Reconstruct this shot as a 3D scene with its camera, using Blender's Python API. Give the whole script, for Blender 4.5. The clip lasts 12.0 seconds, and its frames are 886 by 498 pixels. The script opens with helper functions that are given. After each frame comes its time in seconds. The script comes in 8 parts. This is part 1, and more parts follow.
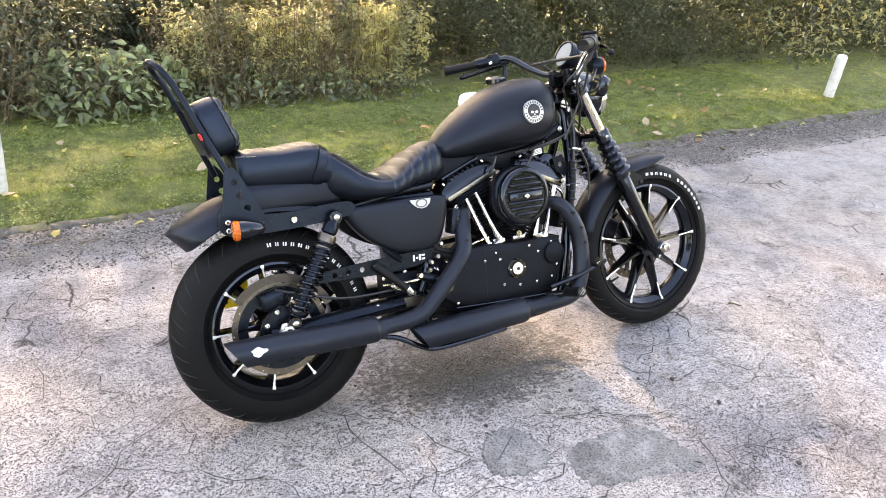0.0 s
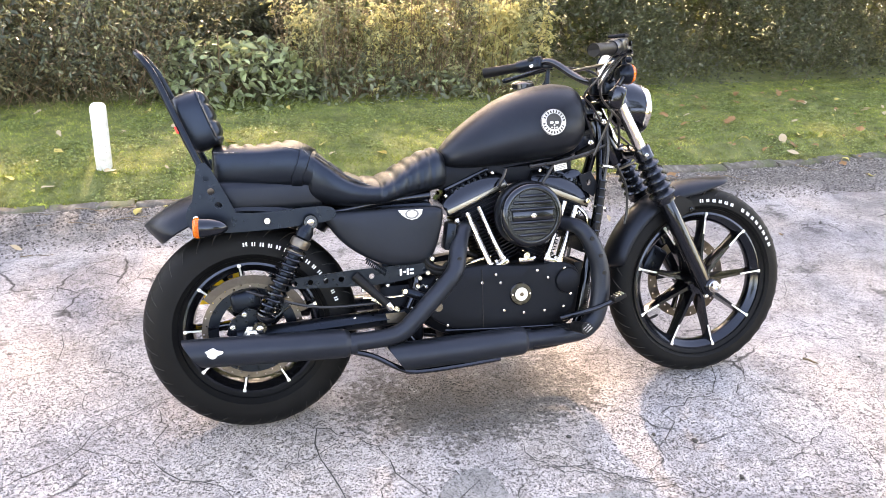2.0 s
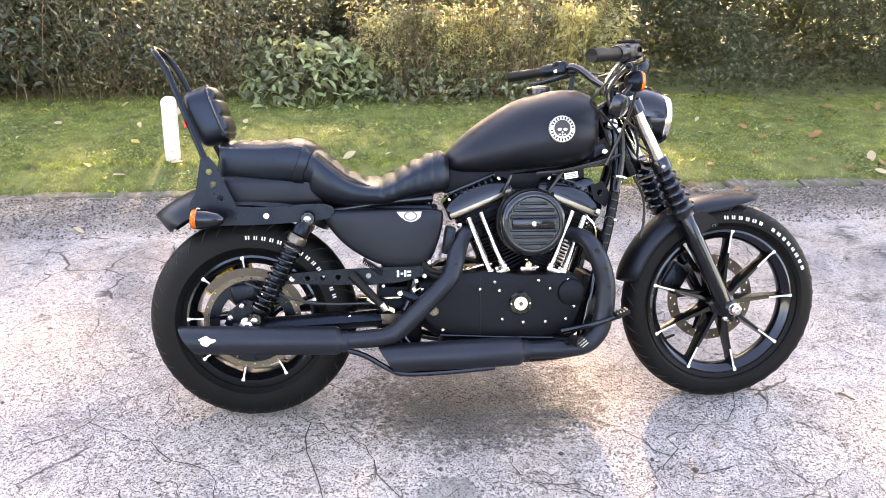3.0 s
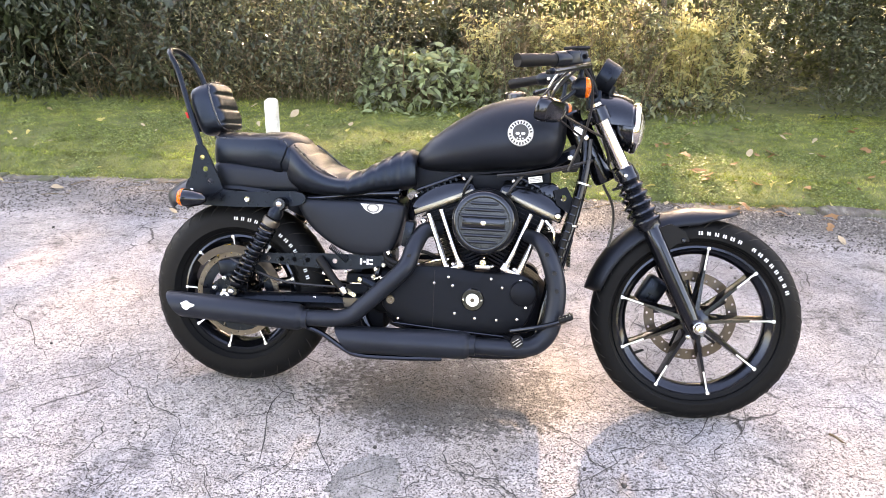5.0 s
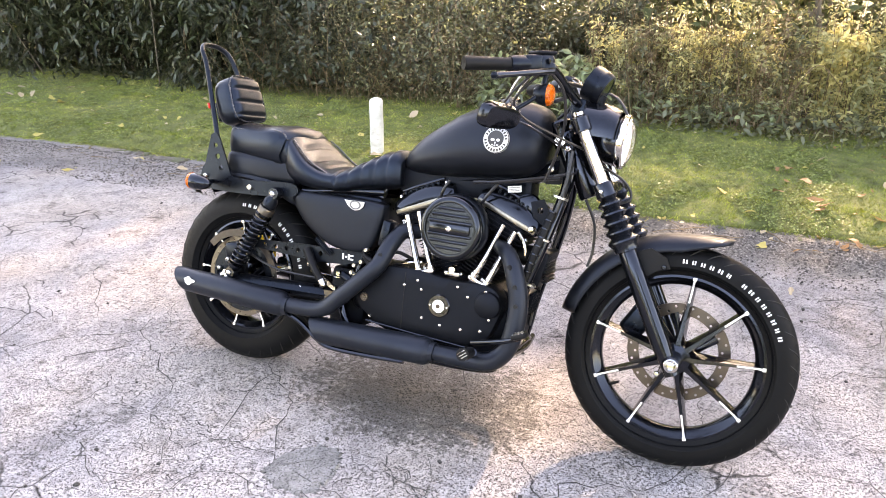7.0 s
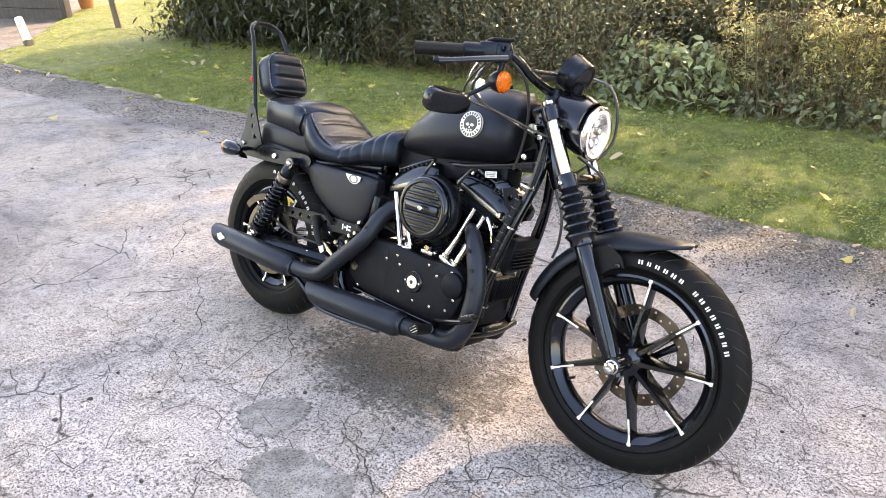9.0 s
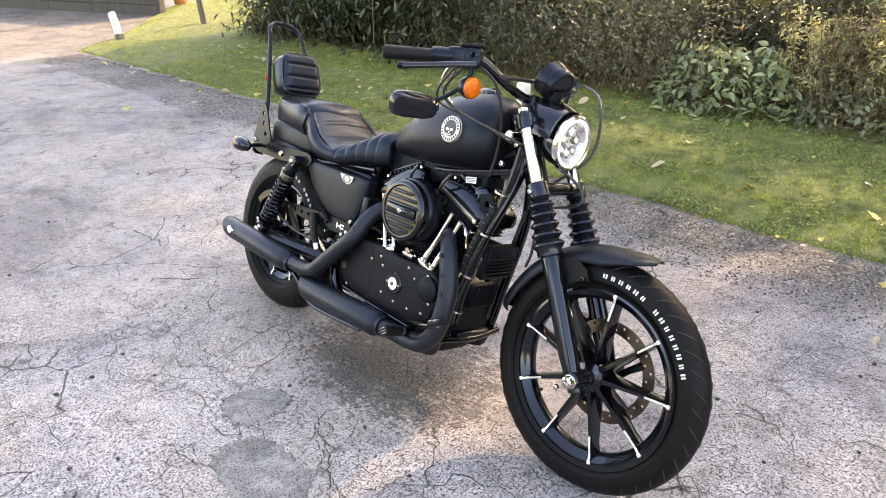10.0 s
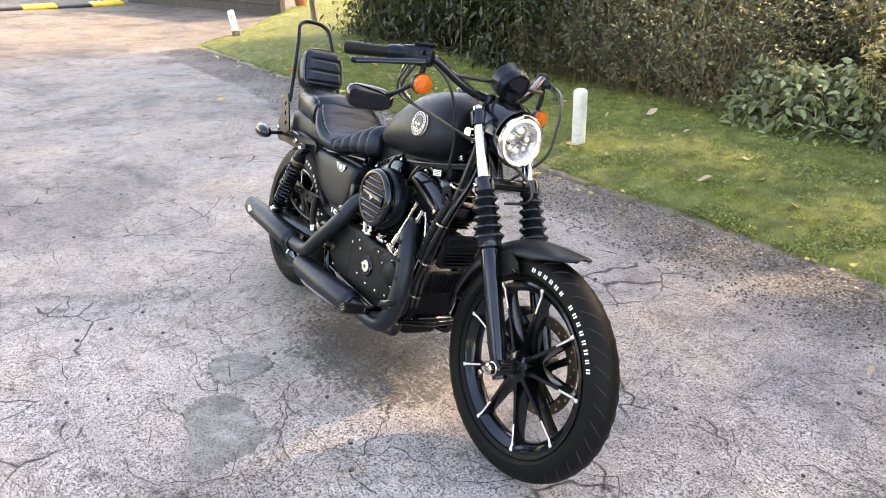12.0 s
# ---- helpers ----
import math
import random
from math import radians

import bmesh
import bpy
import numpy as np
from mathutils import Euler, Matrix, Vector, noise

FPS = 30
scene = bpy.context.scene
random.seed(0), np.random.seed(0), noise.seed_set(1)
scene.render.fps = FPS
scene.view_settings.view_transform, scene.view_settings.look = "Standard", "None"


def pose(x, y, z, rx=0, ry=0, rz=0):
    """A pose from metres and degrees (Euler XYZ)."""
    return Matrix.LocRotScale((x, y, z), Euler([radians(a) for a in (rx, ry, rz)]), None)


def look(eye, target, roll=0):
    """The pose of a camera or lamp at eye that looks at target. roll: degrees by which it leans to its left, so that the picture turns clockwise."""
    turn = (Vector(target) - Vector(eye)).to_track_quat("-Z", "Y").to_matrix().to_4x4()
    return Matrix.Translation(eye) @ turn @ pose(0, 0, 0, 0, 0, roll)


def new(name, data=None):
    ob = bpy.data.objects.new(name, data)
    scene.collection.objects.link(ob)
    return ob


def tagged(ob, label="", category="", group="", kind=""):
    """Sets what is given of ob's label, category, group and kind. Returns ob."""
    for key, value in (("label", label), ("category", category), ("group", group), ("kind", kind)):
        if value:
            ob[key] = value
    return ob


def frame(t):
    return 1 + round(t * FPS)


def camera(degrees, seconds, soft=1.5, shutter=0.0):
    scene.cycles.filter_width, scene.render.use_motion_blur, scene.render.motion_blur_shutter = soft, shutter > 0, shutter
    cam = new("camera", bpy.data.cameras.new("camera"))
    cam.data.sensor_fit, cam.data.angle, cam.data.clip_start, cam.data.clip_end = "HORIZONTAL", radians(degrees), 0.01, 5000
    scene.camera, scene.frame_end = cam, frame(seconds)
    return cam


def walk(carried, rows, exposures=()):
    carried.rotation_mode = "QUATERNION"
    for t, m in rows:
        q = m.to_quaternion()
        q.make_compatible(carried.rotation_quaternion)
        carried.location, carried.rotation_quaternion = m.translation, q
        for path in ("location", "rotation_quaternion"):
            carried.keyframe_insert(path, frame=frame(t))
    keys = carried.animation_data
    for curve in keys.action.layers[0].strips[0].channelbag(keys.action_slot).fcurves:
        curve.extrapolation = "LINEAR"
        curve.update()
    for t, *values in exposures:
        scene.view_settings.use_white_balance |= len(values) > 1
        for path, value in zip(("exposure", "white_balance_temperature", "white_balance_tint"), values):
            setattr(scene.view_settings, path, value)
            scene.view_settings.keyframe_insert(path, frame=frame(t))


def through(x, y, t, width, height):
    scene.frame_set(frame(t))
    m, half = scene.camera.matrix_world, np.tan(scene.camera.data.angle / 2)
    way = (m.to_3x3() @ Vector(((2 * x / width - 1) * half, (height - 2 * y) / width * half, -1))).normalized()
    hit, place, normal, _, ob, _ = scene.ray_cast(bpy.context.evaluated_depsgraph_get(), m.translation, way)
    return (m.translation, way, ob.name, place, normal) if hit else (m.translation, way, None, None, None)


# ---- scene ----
from mathutils.bvhtree import BVHTree

# The world lies along the motorcycle: x ahead of it, y to its left (towards the verge), z up.
cam = camera(62.5, 12.0, 0.6)
METRES, EYE, TILT, LEAN, TURN = 3.846, 1.5, 0.0, 0.0, -30.1
ROWS = [
    (0.0, 0.0, 0.0, 0.0, 1.09, -24.69, -2.37),
    (0.5, 0.0232, 0.0262, -0.0022, 3.44, -25.08, -2.4),
    (1.0, 0.0465, 0.0495, -0.002, 6.64, -25.39, -2.29),
    (1.5, 0.0778, 0.0621, -0.0039, 10.62, -25.47, -2.06),
    (2.0, 0.1336, 0.0695, -0.0017, 15.01, -25.37, -1.83),
    (2.5, 0.1795, 0.0789, 0.0019, 19.31, -25.31, -1.66),
    (3.0, 0.2063, 0.0995, -0.0009, 23.28, -25.36, -1.44),
    (5.0, 0.375, 0.1592, -0.0008, 37.62, -24.44, 0.09),
    (5.5, 0.4057, 0.1738, 0.0002, 41.17, -24.03, 0.23),
    (6.0, 0.4299, 0.2098, -0.0058, 44.92, -23.79, 0.33),
    (6.5, 0.4572, 0.2514, -0.0032, 48.9, -23.74, 0.52),
    (7.0, 0.4926, 0.2867, -0.0076, 53.05, -23.77, 0.8),
    (7.5, 0.5458, 0.3238, -0.0062, 57.15, -23.9, 1.01),
    (9.5, 0.5949, 0.4609, -0.0049, 71.57, -25.03, 1.76),
    (10.0, 0.6156, 0.5048, -0.0034, 75.17, -24.82, 1.82),
    (10.5, 0.6501, 0.5414, 0.0015, 78.33, -24.48, 1.79),
    (11.0, 0.671, 0.5627, -0.0015, 80.88, -24.28, 1.61),
    (11.5, 0.6723, 0.5852, -0.0049, 82.98, -24.18, 1.44),
    (12.0, 0.6727, 0.6222, -0.007, 85.16, -24.04, 1.38),
]
walk(cam, [(t, pose(-0.548, -1.972, EYE, TILT, LEAN, TURN) @ pose(METRES * x, METRES * y, METRES * z, 90 + pitch, roll, yaw)) for t, x, y, z, yaw, pitch, roll in ROWS], [(0, 3.57, 10100, 21), (2.5, 3.91, 10000, 24), (5.5, 3.80, 10300, 25), (7.5, 3.73, 10300, 25), (9.5, 3.50, 10300, 20), (12, 3.40, 10400, 20)])

# ---- sky and sun: low autumn sun behind the hedge ----
SUN_ELEVATION, SUN_AZIMUTH = 33.0, 86.0
world = bpy.data.worlds.new("world")
scene.world = world
world.use_nodes = True
wn = world.node_tree.nodes
sky = wn.new("ShaderNodeTexSky")
sky.sky_type = "NISHITA"
sky.sun_disc = False
sky.sun_elevation = radians(SUN_ELEVATION)
sky.sun_rotation = radians(90 - SUN_AZIMUTH)
sky.air_density, sky.dust_density, sky.ozone_density = 1.0, 1.1, 1.0
wn["Background"].inputs["Strength"].default_value = 0.15
world.node_tree.links.new(sky.outputs["Color"], wn["Background"].inputs["Color"])
lamp = bpy.data.lights.new("sun", "SUN")
lamp.energy, lamp.angle, lamp.color = 1.45, radians(1.2), (1.0, 0.94, 0.84)
sun = new("sun", lamp)
toward_sun = Vector((math.cos(radians(SUN_AZIMUTH)) * math.cos(radians(SUN_ELEVATION)), math.sin(radians(SUN_AZIMUTH)) * math.cos(radians(SUN_ELEVATION)), math.sin(radians(SUN_ELEVATION))))
sun.matrix_world = look(toward_sun * 40, (0, 0, 0))


# ---- materials ----
class Nodes:
    """A small wrapper to write node trees in few lines."""

    def __init__(self, name):
        self.mat = bpy.data.materials.new(name)
        self.mat.use_nodes = True
        self.tree = self.mat.node_tree
        self.bsdf = self.tree.nodes["Principled BSDF"]
        self.coords = self.add("ShaderNodeTexCoord").outputs["Object"]

    def add(self, kind, **values):
        node = self.tree.nodes.new(kind)
        if "feature" in values:
            node.feature = values["feature"]
        if "operation" in values:
            node.operation = values["operation"]
        if "blend_type" in values:
            node.data_type, node.blend_type = "RGBA", values["blend_type"]
        return node

    def put(self, value, socket):
        if isinstance(value, bpy.types.NodeSocket):
            self.tree.links.new(value, socket)
        else:
            socket.default_value = value

    def noise(self, scale, detail=4.0, rough=0.55, vector=None, distortion=0.0):
        node = self.add("ShaderNodeTexNoise")
        self.put(self.coords if vector is None else vector, node.inputs["Vector"])
        node.inputs["Scale"].default_value, node.inputs["Detail"].default_value = scale, detail
        node.inputs["Roughness"].default_value, node.inputs["Distortion"].default_value = rough, distortion
        return node.outputs["Fac"]

    def coloured_noise(self, scale):
        node = self.add("ShaderNodeTexNoise")
        self.put(self.coords, node.inputs["Vector"])
        node.inputs["Scale"].default_value, node.inputs["Detail"].default_value = scale, 3.0
        return node.outputs["Color"]

    def voronoi(self, scale, feature="F1", vector=None, rand=1.0):
        node = self.add("ShaderNodeTexVoronoi", feature=feature)
        self.put(self.coords if vector is None else vector, node.inputs["Vector"])
        node.inputs["Scale"].default_value, node.inputs["Randomness"].default_value = scale, rand
        return node

    def ramp(self, fac, stops):
        node = self.add("ShaderNodeValToRGB")
        self.put(fac, node.inputs["Fac"])
        ramp = node.color_ramp
        while len(ramp.elements) < len(stops):
            ramp.elements.new(0.5)
        for element, (place, colour) in zip(ramp.elements, stops):
            element.position = place
            element.color = (*colour, 1) if isinstance(colour, tuple) else (colour, colour, colour, 1)
        return node.outputs["Color"]

    def mix(self, fac, a, b, blend="MIX"):
        node = self.add("ShaderNodeMix", blend_type=blend)
        self.put(fac, node.inputs[0])
        for value, socket in ((a, node.inputs[6]), (b, node.inputs[7])):
            self.put((*value, 1) if isinstance(value, tuple) else value, socket)
        return node.outputs[2]

    def maths(self, op, a, b=0.0):
        node = self.add("ShaderNodeMath", operation=op)
        self.put(a, node.inputs[0])
        self.put(b, node.inputs[1])
        return node.outputs[0]

    def bump(self, height, strength, distance, under=None):
        node = self.add("ShaderNodeBump")
        self.put(height, node.inputs["Height"])
        node.inputs["Strength"].default_value, node.inputs["Distance"].default_value = strength, distance
        if under is not None:
            self.put(under, node.inputs["Normal"])
        return node.outputs["Normal"]

    def set(self, **values):
        for key, value in values.items():
            socket = self.bsdf.inputs[key.replace("_", " ")]
            if isinstance(value, tuple) and len(value) == 3:
                value = (*value, 1)
            self.put(value, socket)
        return self.mat


def surface(name, colour, rough, metal=0.0, vary=0.25, grain=60.0, bump=0.0, bump_scale=400.0, coat=0.0, dust=0.0, spec=0.5, sheen=(1.0, 1.0, 1.0)):
    """A painted, metal or plastic surface with worn gloss, faint mottling and fine relief."""
    n = Nodes(name)
    big, small = n.noise(6.0, 3.0), n.noise(grain, 5.0)
    dark = tuple(c * (1 - vary) for c in colour)
    light = tuple(min(1.0, c * (1 + vary)) for c in colour)
    base = n.mix(n.ramp(big, [(0.3, 0.0), (0.7, 1.0)]), dark, light)
    if dust:
        base = n.mix(n.maths("MULTIPLY", n.ramp(small, [(0.5, 0.0), (0.75, 1.0)]), dust), base, (0.30, 0.28, 0.25))
    r = n.ramp(small, [(0.25, max(0.02, rough * 0.8)), (0.75, min(1.0, rough * 1.25))])
    n.set(Base_Color=base, Roughness=r, Metallic=metal, Coat_Weight=coat, Coat_Roughness=0.08, Specular_IOR_Level=spec, Specular_Tint=sheen)
    if bump:
        n.set(Normal=n.bump(n.noise(bump_scale, 3.0), bump, 0.001))
    return n.mat


COOL = (0.80, 0.94, 1.20)  # blue painted into the black parts' reflections, for cool sky light
MATTE = surface("matte_black_paint", (0.0040, 0.0047, 0.0062), 0.40, bump=0.08, bump_scale=900, dust=0.006, spec=0.24, sheen=COOL)
GLOSS = surface("gloss_black", (0.0022, 0.0024, 0.0030), 0.13, coat=0.12, spec=0.36, sheen=COOL)
SATIN = surface("satin_black", (0.0030, 0.0034, 0.0044), 0.30, bump=0.05, spec=0.21, sheen=(0.66, 0.88, 1.22))
WRINKLE = surface("wrinkle_black", (0.0036, 0.0038, 0.0046), 0.50, bump=0.35, bump_scale=700, dust=0.006, spec=0.14, sheen=COOL)
PIPE = surface("matte_exhaust_black", (0.0065, 0.0078, 0.0105), 0.42, bump=0.1, bump_scale=600, dust=0.008, spec=0.28, sheen=COOL)
DULL_CHROME = surface("lamp_reflector", (0.66, 0.68, 0.72), 0.28, metal=0.9, vary=0.1)
CHROME = surface("chrome", (0.52, 0.51, 0.49), 0.08, metal=1.0, vary=0.06)
ALLOY = surface("polished_alloy", (0.50, 0.49, 0.46), 0.27, metal=1.0, vary=0.1, bump=0.05)
MACHINED = surface("machined_alloy", (0.78, 0.77, 0.74), 0.32, metal=0.7, vary=0.08)
# the disc steels carry the brown of warm reflections in their colour
STEEL = surface("brake_steel", (0.085, 0.070, 0.058), 0.36, metal=1.0, vary=0.15)
DISC_STEEL = surface("bright_disc_steel", (0.112, 0.096, 0.080), 0.35, metal=0.9, vary=0.15)
# the guard's brown is a reflection put into its base colour
BROWN_STEEL = surface("brownish_steel", (0.055, 0.045, 0.038), 0.38, metal=0.7, vary=0.3, dust=0.1)
RUBBER = surface("rubber", (0.0040, 0.0042, 0.0048), 0.5, bump=0.15, bump_scale=500, dust=0.008, spec=0.17)
GAITER = surface("shiny_gaiter_rubber", (0.0030, 0.0032, 0.0038), 0.24, bump=0.1, bump_scale=500, spec=0.42, sheen=COOL)
TYRE = surface("tyre_rubber", (0.0030, 0.0032, 0.0036), 0.55, bump=0.15, bump_scale=350, dust=0.006, spec=0.12)
TREAD_DARK = surface("tread_groove", (0.004, 0.004, 0.004), 0.9)
LEATHER = surface("black_leather", (0.0038, 0.0044, 0.0056), 0.34, bump=0.25, bump_scale=450, grain=120, spec=0.30, sheen=(0.62, 0.86, 1.25))
PIPING = surface("piping_leather", (0.022, 0.024, 0.028), 0.26)
WHITE_INK = surface("white_rubber_print", (0.72, 0.72, 0.70), 0.6, vary=0.08)
SILVER_INK = surface("silver_badge", (0.46, 0.455, 0.44), 0.35, metal=0.3, vary=0.08)
BLACK_INK = surface("black_badge", (0.01, 0.01, 0.01), 0.4)
CABLE = surface("cable_sheath", (0.01, 0.01, 0.011), 0.32)
# pale colour stands in for the sky mirrored in the dial glass
DIAL = surface("sky_pale_dial_glass", (0.30, 0.31, 0.32), 0.06, vary=0.1, coat=1.0)
SHIELD_GREY = surface("worn_shield_grey", (0.12, 0.12, 0.125), 0.4, metal=0.4)
YELLOW = surface("yellow_plate", (0.90, 0.55, 0.02), 0.35, vary=0.05)
RED = surface("red_badge", (0.55, 0.02, 0.015), 0.3)
LABEL = surface("printed_label", (0.70, 0.70, 0.66), 0.45, vary=0.05)
BRASSY = surface("brushed_edge_alloy", (0.235, 0.215, 0.175), 0.34, metal=1.0, vary=0.12)
GREY_INK = surface("grey_print", (0.20, 0.20, 0.20), 0.5)


def glass_material(name, colour, rough=0.02, weight=1.0):
    n = Nodes(name)
    return n.set(Base_Color=colour, Roughness=rough, Transmission_Weight=weight, IOR=1.45)




def amber_material():
    n = Nodes("amber_lens")
    cells = n.voronoi(230.0).outputs["Distance"]
    base = n.ramp(cells, [(0.1, (1.0, 0.34, 0.03)), (0.6, (0.9, 0.12, 0.0))])
    return n.set(Base_Color=base, Roughness=0.07, Transmission_Weight=0.5, IOR=1.45, Normal=n.bump(cells, 0.6, 0.003))


AMBER = amber_material()
CLEAR = glass_material("clear_lens", (0.96, 0.97, 1.0), 0.02, 1.0)
MIRROR = Nodes("mirror_glass").set(Base_Color=(0.85, 0.86, 0.87), Metallic=1.0, Roughness=0.03)


def lit_material(name, colour, strength):
    n = Nodes(name)
    return n.set(Base_Color=(0.8, 0.8, 0.8), Emission_Color=colour, Emission_Strength=strength)


HALO = lit_material("lit_halo", (0.9, 0.97, 1.0), 0.12)
LED = lit_material("lit_led", (0.85, 0.95, 1.0), 0.03)


# ---- mesh helpers ----
def part(name, bm, material, parent, label="", at=None, smooth=38.0):
    """Links a bmesh as one mesh object under a thing or under a part."""
    me = bpy.data.meshes.new(name)
    bm.normal_update()
    bm.to_mesh(me)
    bm.free()
    return part_of(name, me, material, parent, label, at, smooth)


def part_of(name, me, material, parent, label="", at=None, smooth=38.0):
    if material is not None and not me.materials:
        me.materials.append(material)
        if smooth:
            me.polygons.foreach_set("use_smooth", [True] * len(me.polygons))
            me.set_sharp_from_angle(angle=radians(smooth))
    ob = new(name, me)
    at = Matrix() if at is None else at
    while parent is not None and parent.parent is not None and parent.parent.parent is not None:
        at = parent.matrix_basis @ at  # no deeper than thing, part and sub-part
        parent = parent.parent
    ob.parent = parent
    ob.matrix_basis = at
    return tagged(ob, label)


def sheet(name, verts, faces, material, smooth=False):
    """A mesh from arrays of vertices and of faces with one count of corners."""
    verts, faces = np.asarray(verts, np.float32), np.asarray(faces, np.int32)
    me = bpy.data.meshes.new(name)
    me.vertices.add(len(verts))
    me.vertices.foreach_set("co", verts.ravel())
    me.loops.add(faces.size)
    me.loops.foreach_set("vertex_index", faces.ravel())
    me.polygons.add(len(faces))
    me.polygons.foreach_set("loop_start", np.arange(0, faces.size, faces.shape[1], dtype=np.int32))
    me.update(calc_edges=True)
    if smooth:
        me.polygons.foreach_set("use_smooth", [True] * len(faces))
    me.materials.append(material)
    return me


def ring_faces(bm, rings, closed=False, cap=True):
    n = len(rings[0])
    pairs = list(zip(rings, rings[1:])) + ([(rings[-1], rings[0])] if closed else [])
    for a, b in pairs:
        for i in range(n):
            bm.faces.new((a[i], a[(i + 1) % n], b[(i + 1) % n], b[i]))
    if cap and not closed:
        bm.faces.new(rings[0][::-1])
        bm.faces.new(rings[-1])
    bmesh.ops.recalc_face_normals(bm, faces=bm.faces)


def lathe(profile, m=Matrix(), seg=48, closed=False, bm=None, arc=360.0):
    """Turns (radius, height) points round z, then lays them by m."""
    bm = bm or bmesh.new()
    rings = []
    for k in range(seg):
        a = 2 * math.pi * k / seg
        rings.append([(r * math.cos(a), r * math.sin(a), h) for r, h in profile])
    verts = [[bm.verts.new(m @ Vector(p)) for p in ring] for ring in rings]
    n = len(profile)
    made = []
    for k in range(seg):
        a, b = verts[k], verts[(k + 1) % seg]
        for i in range(n if closed else n - 1):
            j = (i + 1) % n
            made.append(bm.faces.new((a[i], b[i], b[j], a[j])))
    bmesh.ops.remove_doubles(bm, verts=[v for ring in verts for v in ring], dist=1e-6)
    bmesh.ops.recalc_face_normals(bm, faces=bm.faces)
    return bm


def spline(points, step=6, closed=False):
    """A Catmull-Rom line through points of any number of values."""
    pts = [np.array(p, float) for p in points]
    if closed:
        pts = [pts[-1]] + pts + pts[:2]
    else:
        pts = [2 * pts[0] - pts[1]] + pts + [2 * pts[-1] - pts[-2]]
    out = []
    for a, b, c, d in zip(pts, pts[1:], pts[2:], pts[3:]):
        for k in range(step):
            t = k / step
            out.append(0.5 * (2 * b + (c - a) * t + (2 * a - 5 * b + 4 * c - d) * t * t + (3 * b - a - 3 * c + d) * t ** 3))
    if not closed:
        out.append(pts[-2])
    return out


def tube(points, radius, seg=12, step=6, bm=None, closed=False, flat=1.0, cap=True, straight=False):
    """A pipe along points; radius is one number or one for each point; flat squeezes it sideways."""
    bm = bm or bmesh.new()
    radii = radius if isinstance(radius, (list, tuple)) else [radius] * len(points)
    line = [(*p, r) for p, r in zip(points, radii)]
    line = [np.array(p, float) for p in line] if straight else spline(line, step, closed)
    places = [Vector(p[:3]) for p in line]
    rings, side = [], None
    for i, p in enumerate(places):
        before, after = places[i - 1] if (i or closed) else p, places[(i + 1) % len(places)] if (closed or i + 1 < len(places)) else p
        way = (after - before).normalized()
        if side is None:
            side = way.orthogonal().normalized() if abs(way.y) > 0.9 else way.cross(Vector((0, 1, 0))).cross(way).normalized()
        side = (side - way * side.dot(way)).normalized()
        up = way.cross(side)
        r = line[i][3]
        rings.append([bm.verts.new(p + (side * math.cos(2 * math.pi * k / seg) * flat + up * math.sin(2 * math.pi * k / seg)) * r) for k in range(seg)])
    ring_faces(bm, rings, closed, cap)
    return bm


def rbox(size, m=Matrix(), bevel=0.004, seg=2, bm=None):
    """A box with rounded edges."""
    bm = bm or bmesh.new()
    made = bmesh.ops.create_cube(bm, size=1.0)["verts"]
    bmesh.ops.scale(bm, vec=size, verts=made)
    if bevel:
        edges = list({e for v in made for e in v.link_edges})
        made = list({v for f in bmesh.ops.bevel(bm, geom=edges, offset=bevel, segments=seg, affect="EDGES", profile=0.5)["faces"] for v in f.verts} | {v for v in made if v.is_valid})
    bmesh.ops.transform(bm, matrix=m, verts=[v for v in made if v.is_valid])
    return bm


def plate(outline, thick, m=Matrix(), holes=(), bm=None, bevel=0.0):
    """A flat plate from an outline in x and y, with round holes (x, y, radius), thick along z from 0."""
    bm = bm or bmesh.new()
    loops = [[(x, y) for x, y in outline]]
    for x, y, r in holes:
        count = 48 if r > 0.05 else 16 if r > 0.005 else 8
        loops.append([(x + r * math.cos(2 * math.pi * a / count), y + r * math.sin(2 * math.pi * a / count)) for a in range(count)])
    edges, own = [], []
    for loop in loops:
        vs = [bm.verts.new((x, y, 0)) for x, y in loop]
        own += vs
        edges += [bm.edges.new((a, b)) for a, b in zip(vs, vs[1:] + vs[:1])]
    faces = [f for f in bmesh.ops.triangle_fill(bm, use_beauty=True, edges=edges)["geom"] if isinstance(f, bmesh.types.BMFace)]
    up = bmesh.ops.extrude_face_region(bm, geom=faces)["geom"]
    own2 = [v for v in up if isinstance(v, bmesh.types.BMVert)]
    bmesh.ops.translate(bm, vec=(0, 0, thick), verts=own2)
    bmesh.ops.recalc_face_normals(bm, faces=bm.faces)
    bmesh.ops.transform(bm, matrix=m, verts=own + own2)
    return bm


def bolt(m, r=0.006, h=0.006, bm=None):
    """A domed socket bolt head, standing on the face that m gives."""
    return lathe([(0, h * 0.55), (r * 0.45, h * 0.55), (r * 0.5, h), (r * 0.85, h * 0.9), (r, h * 0.5), (r, -0.002), (0, -0.002)], m, 12, bm=bm)


OUT = Matrix.Rotation(radians(90), 4, "X")  # z of a part points to the motorcycle's right


def out_at(x, y, z, turn=0.0):
    return Matrix.Translation((x, y, z)) @ OUT @ Matrix.Rotation(radians(turn), 4, "Z")


SIDE = Matrix(((1, 0, 0, 0), (0, 0, -1, 0), (0, 1, 0, 0), (0, 0, 0, 1)))  # x, y of a plate become x, z; thickness grows to the right


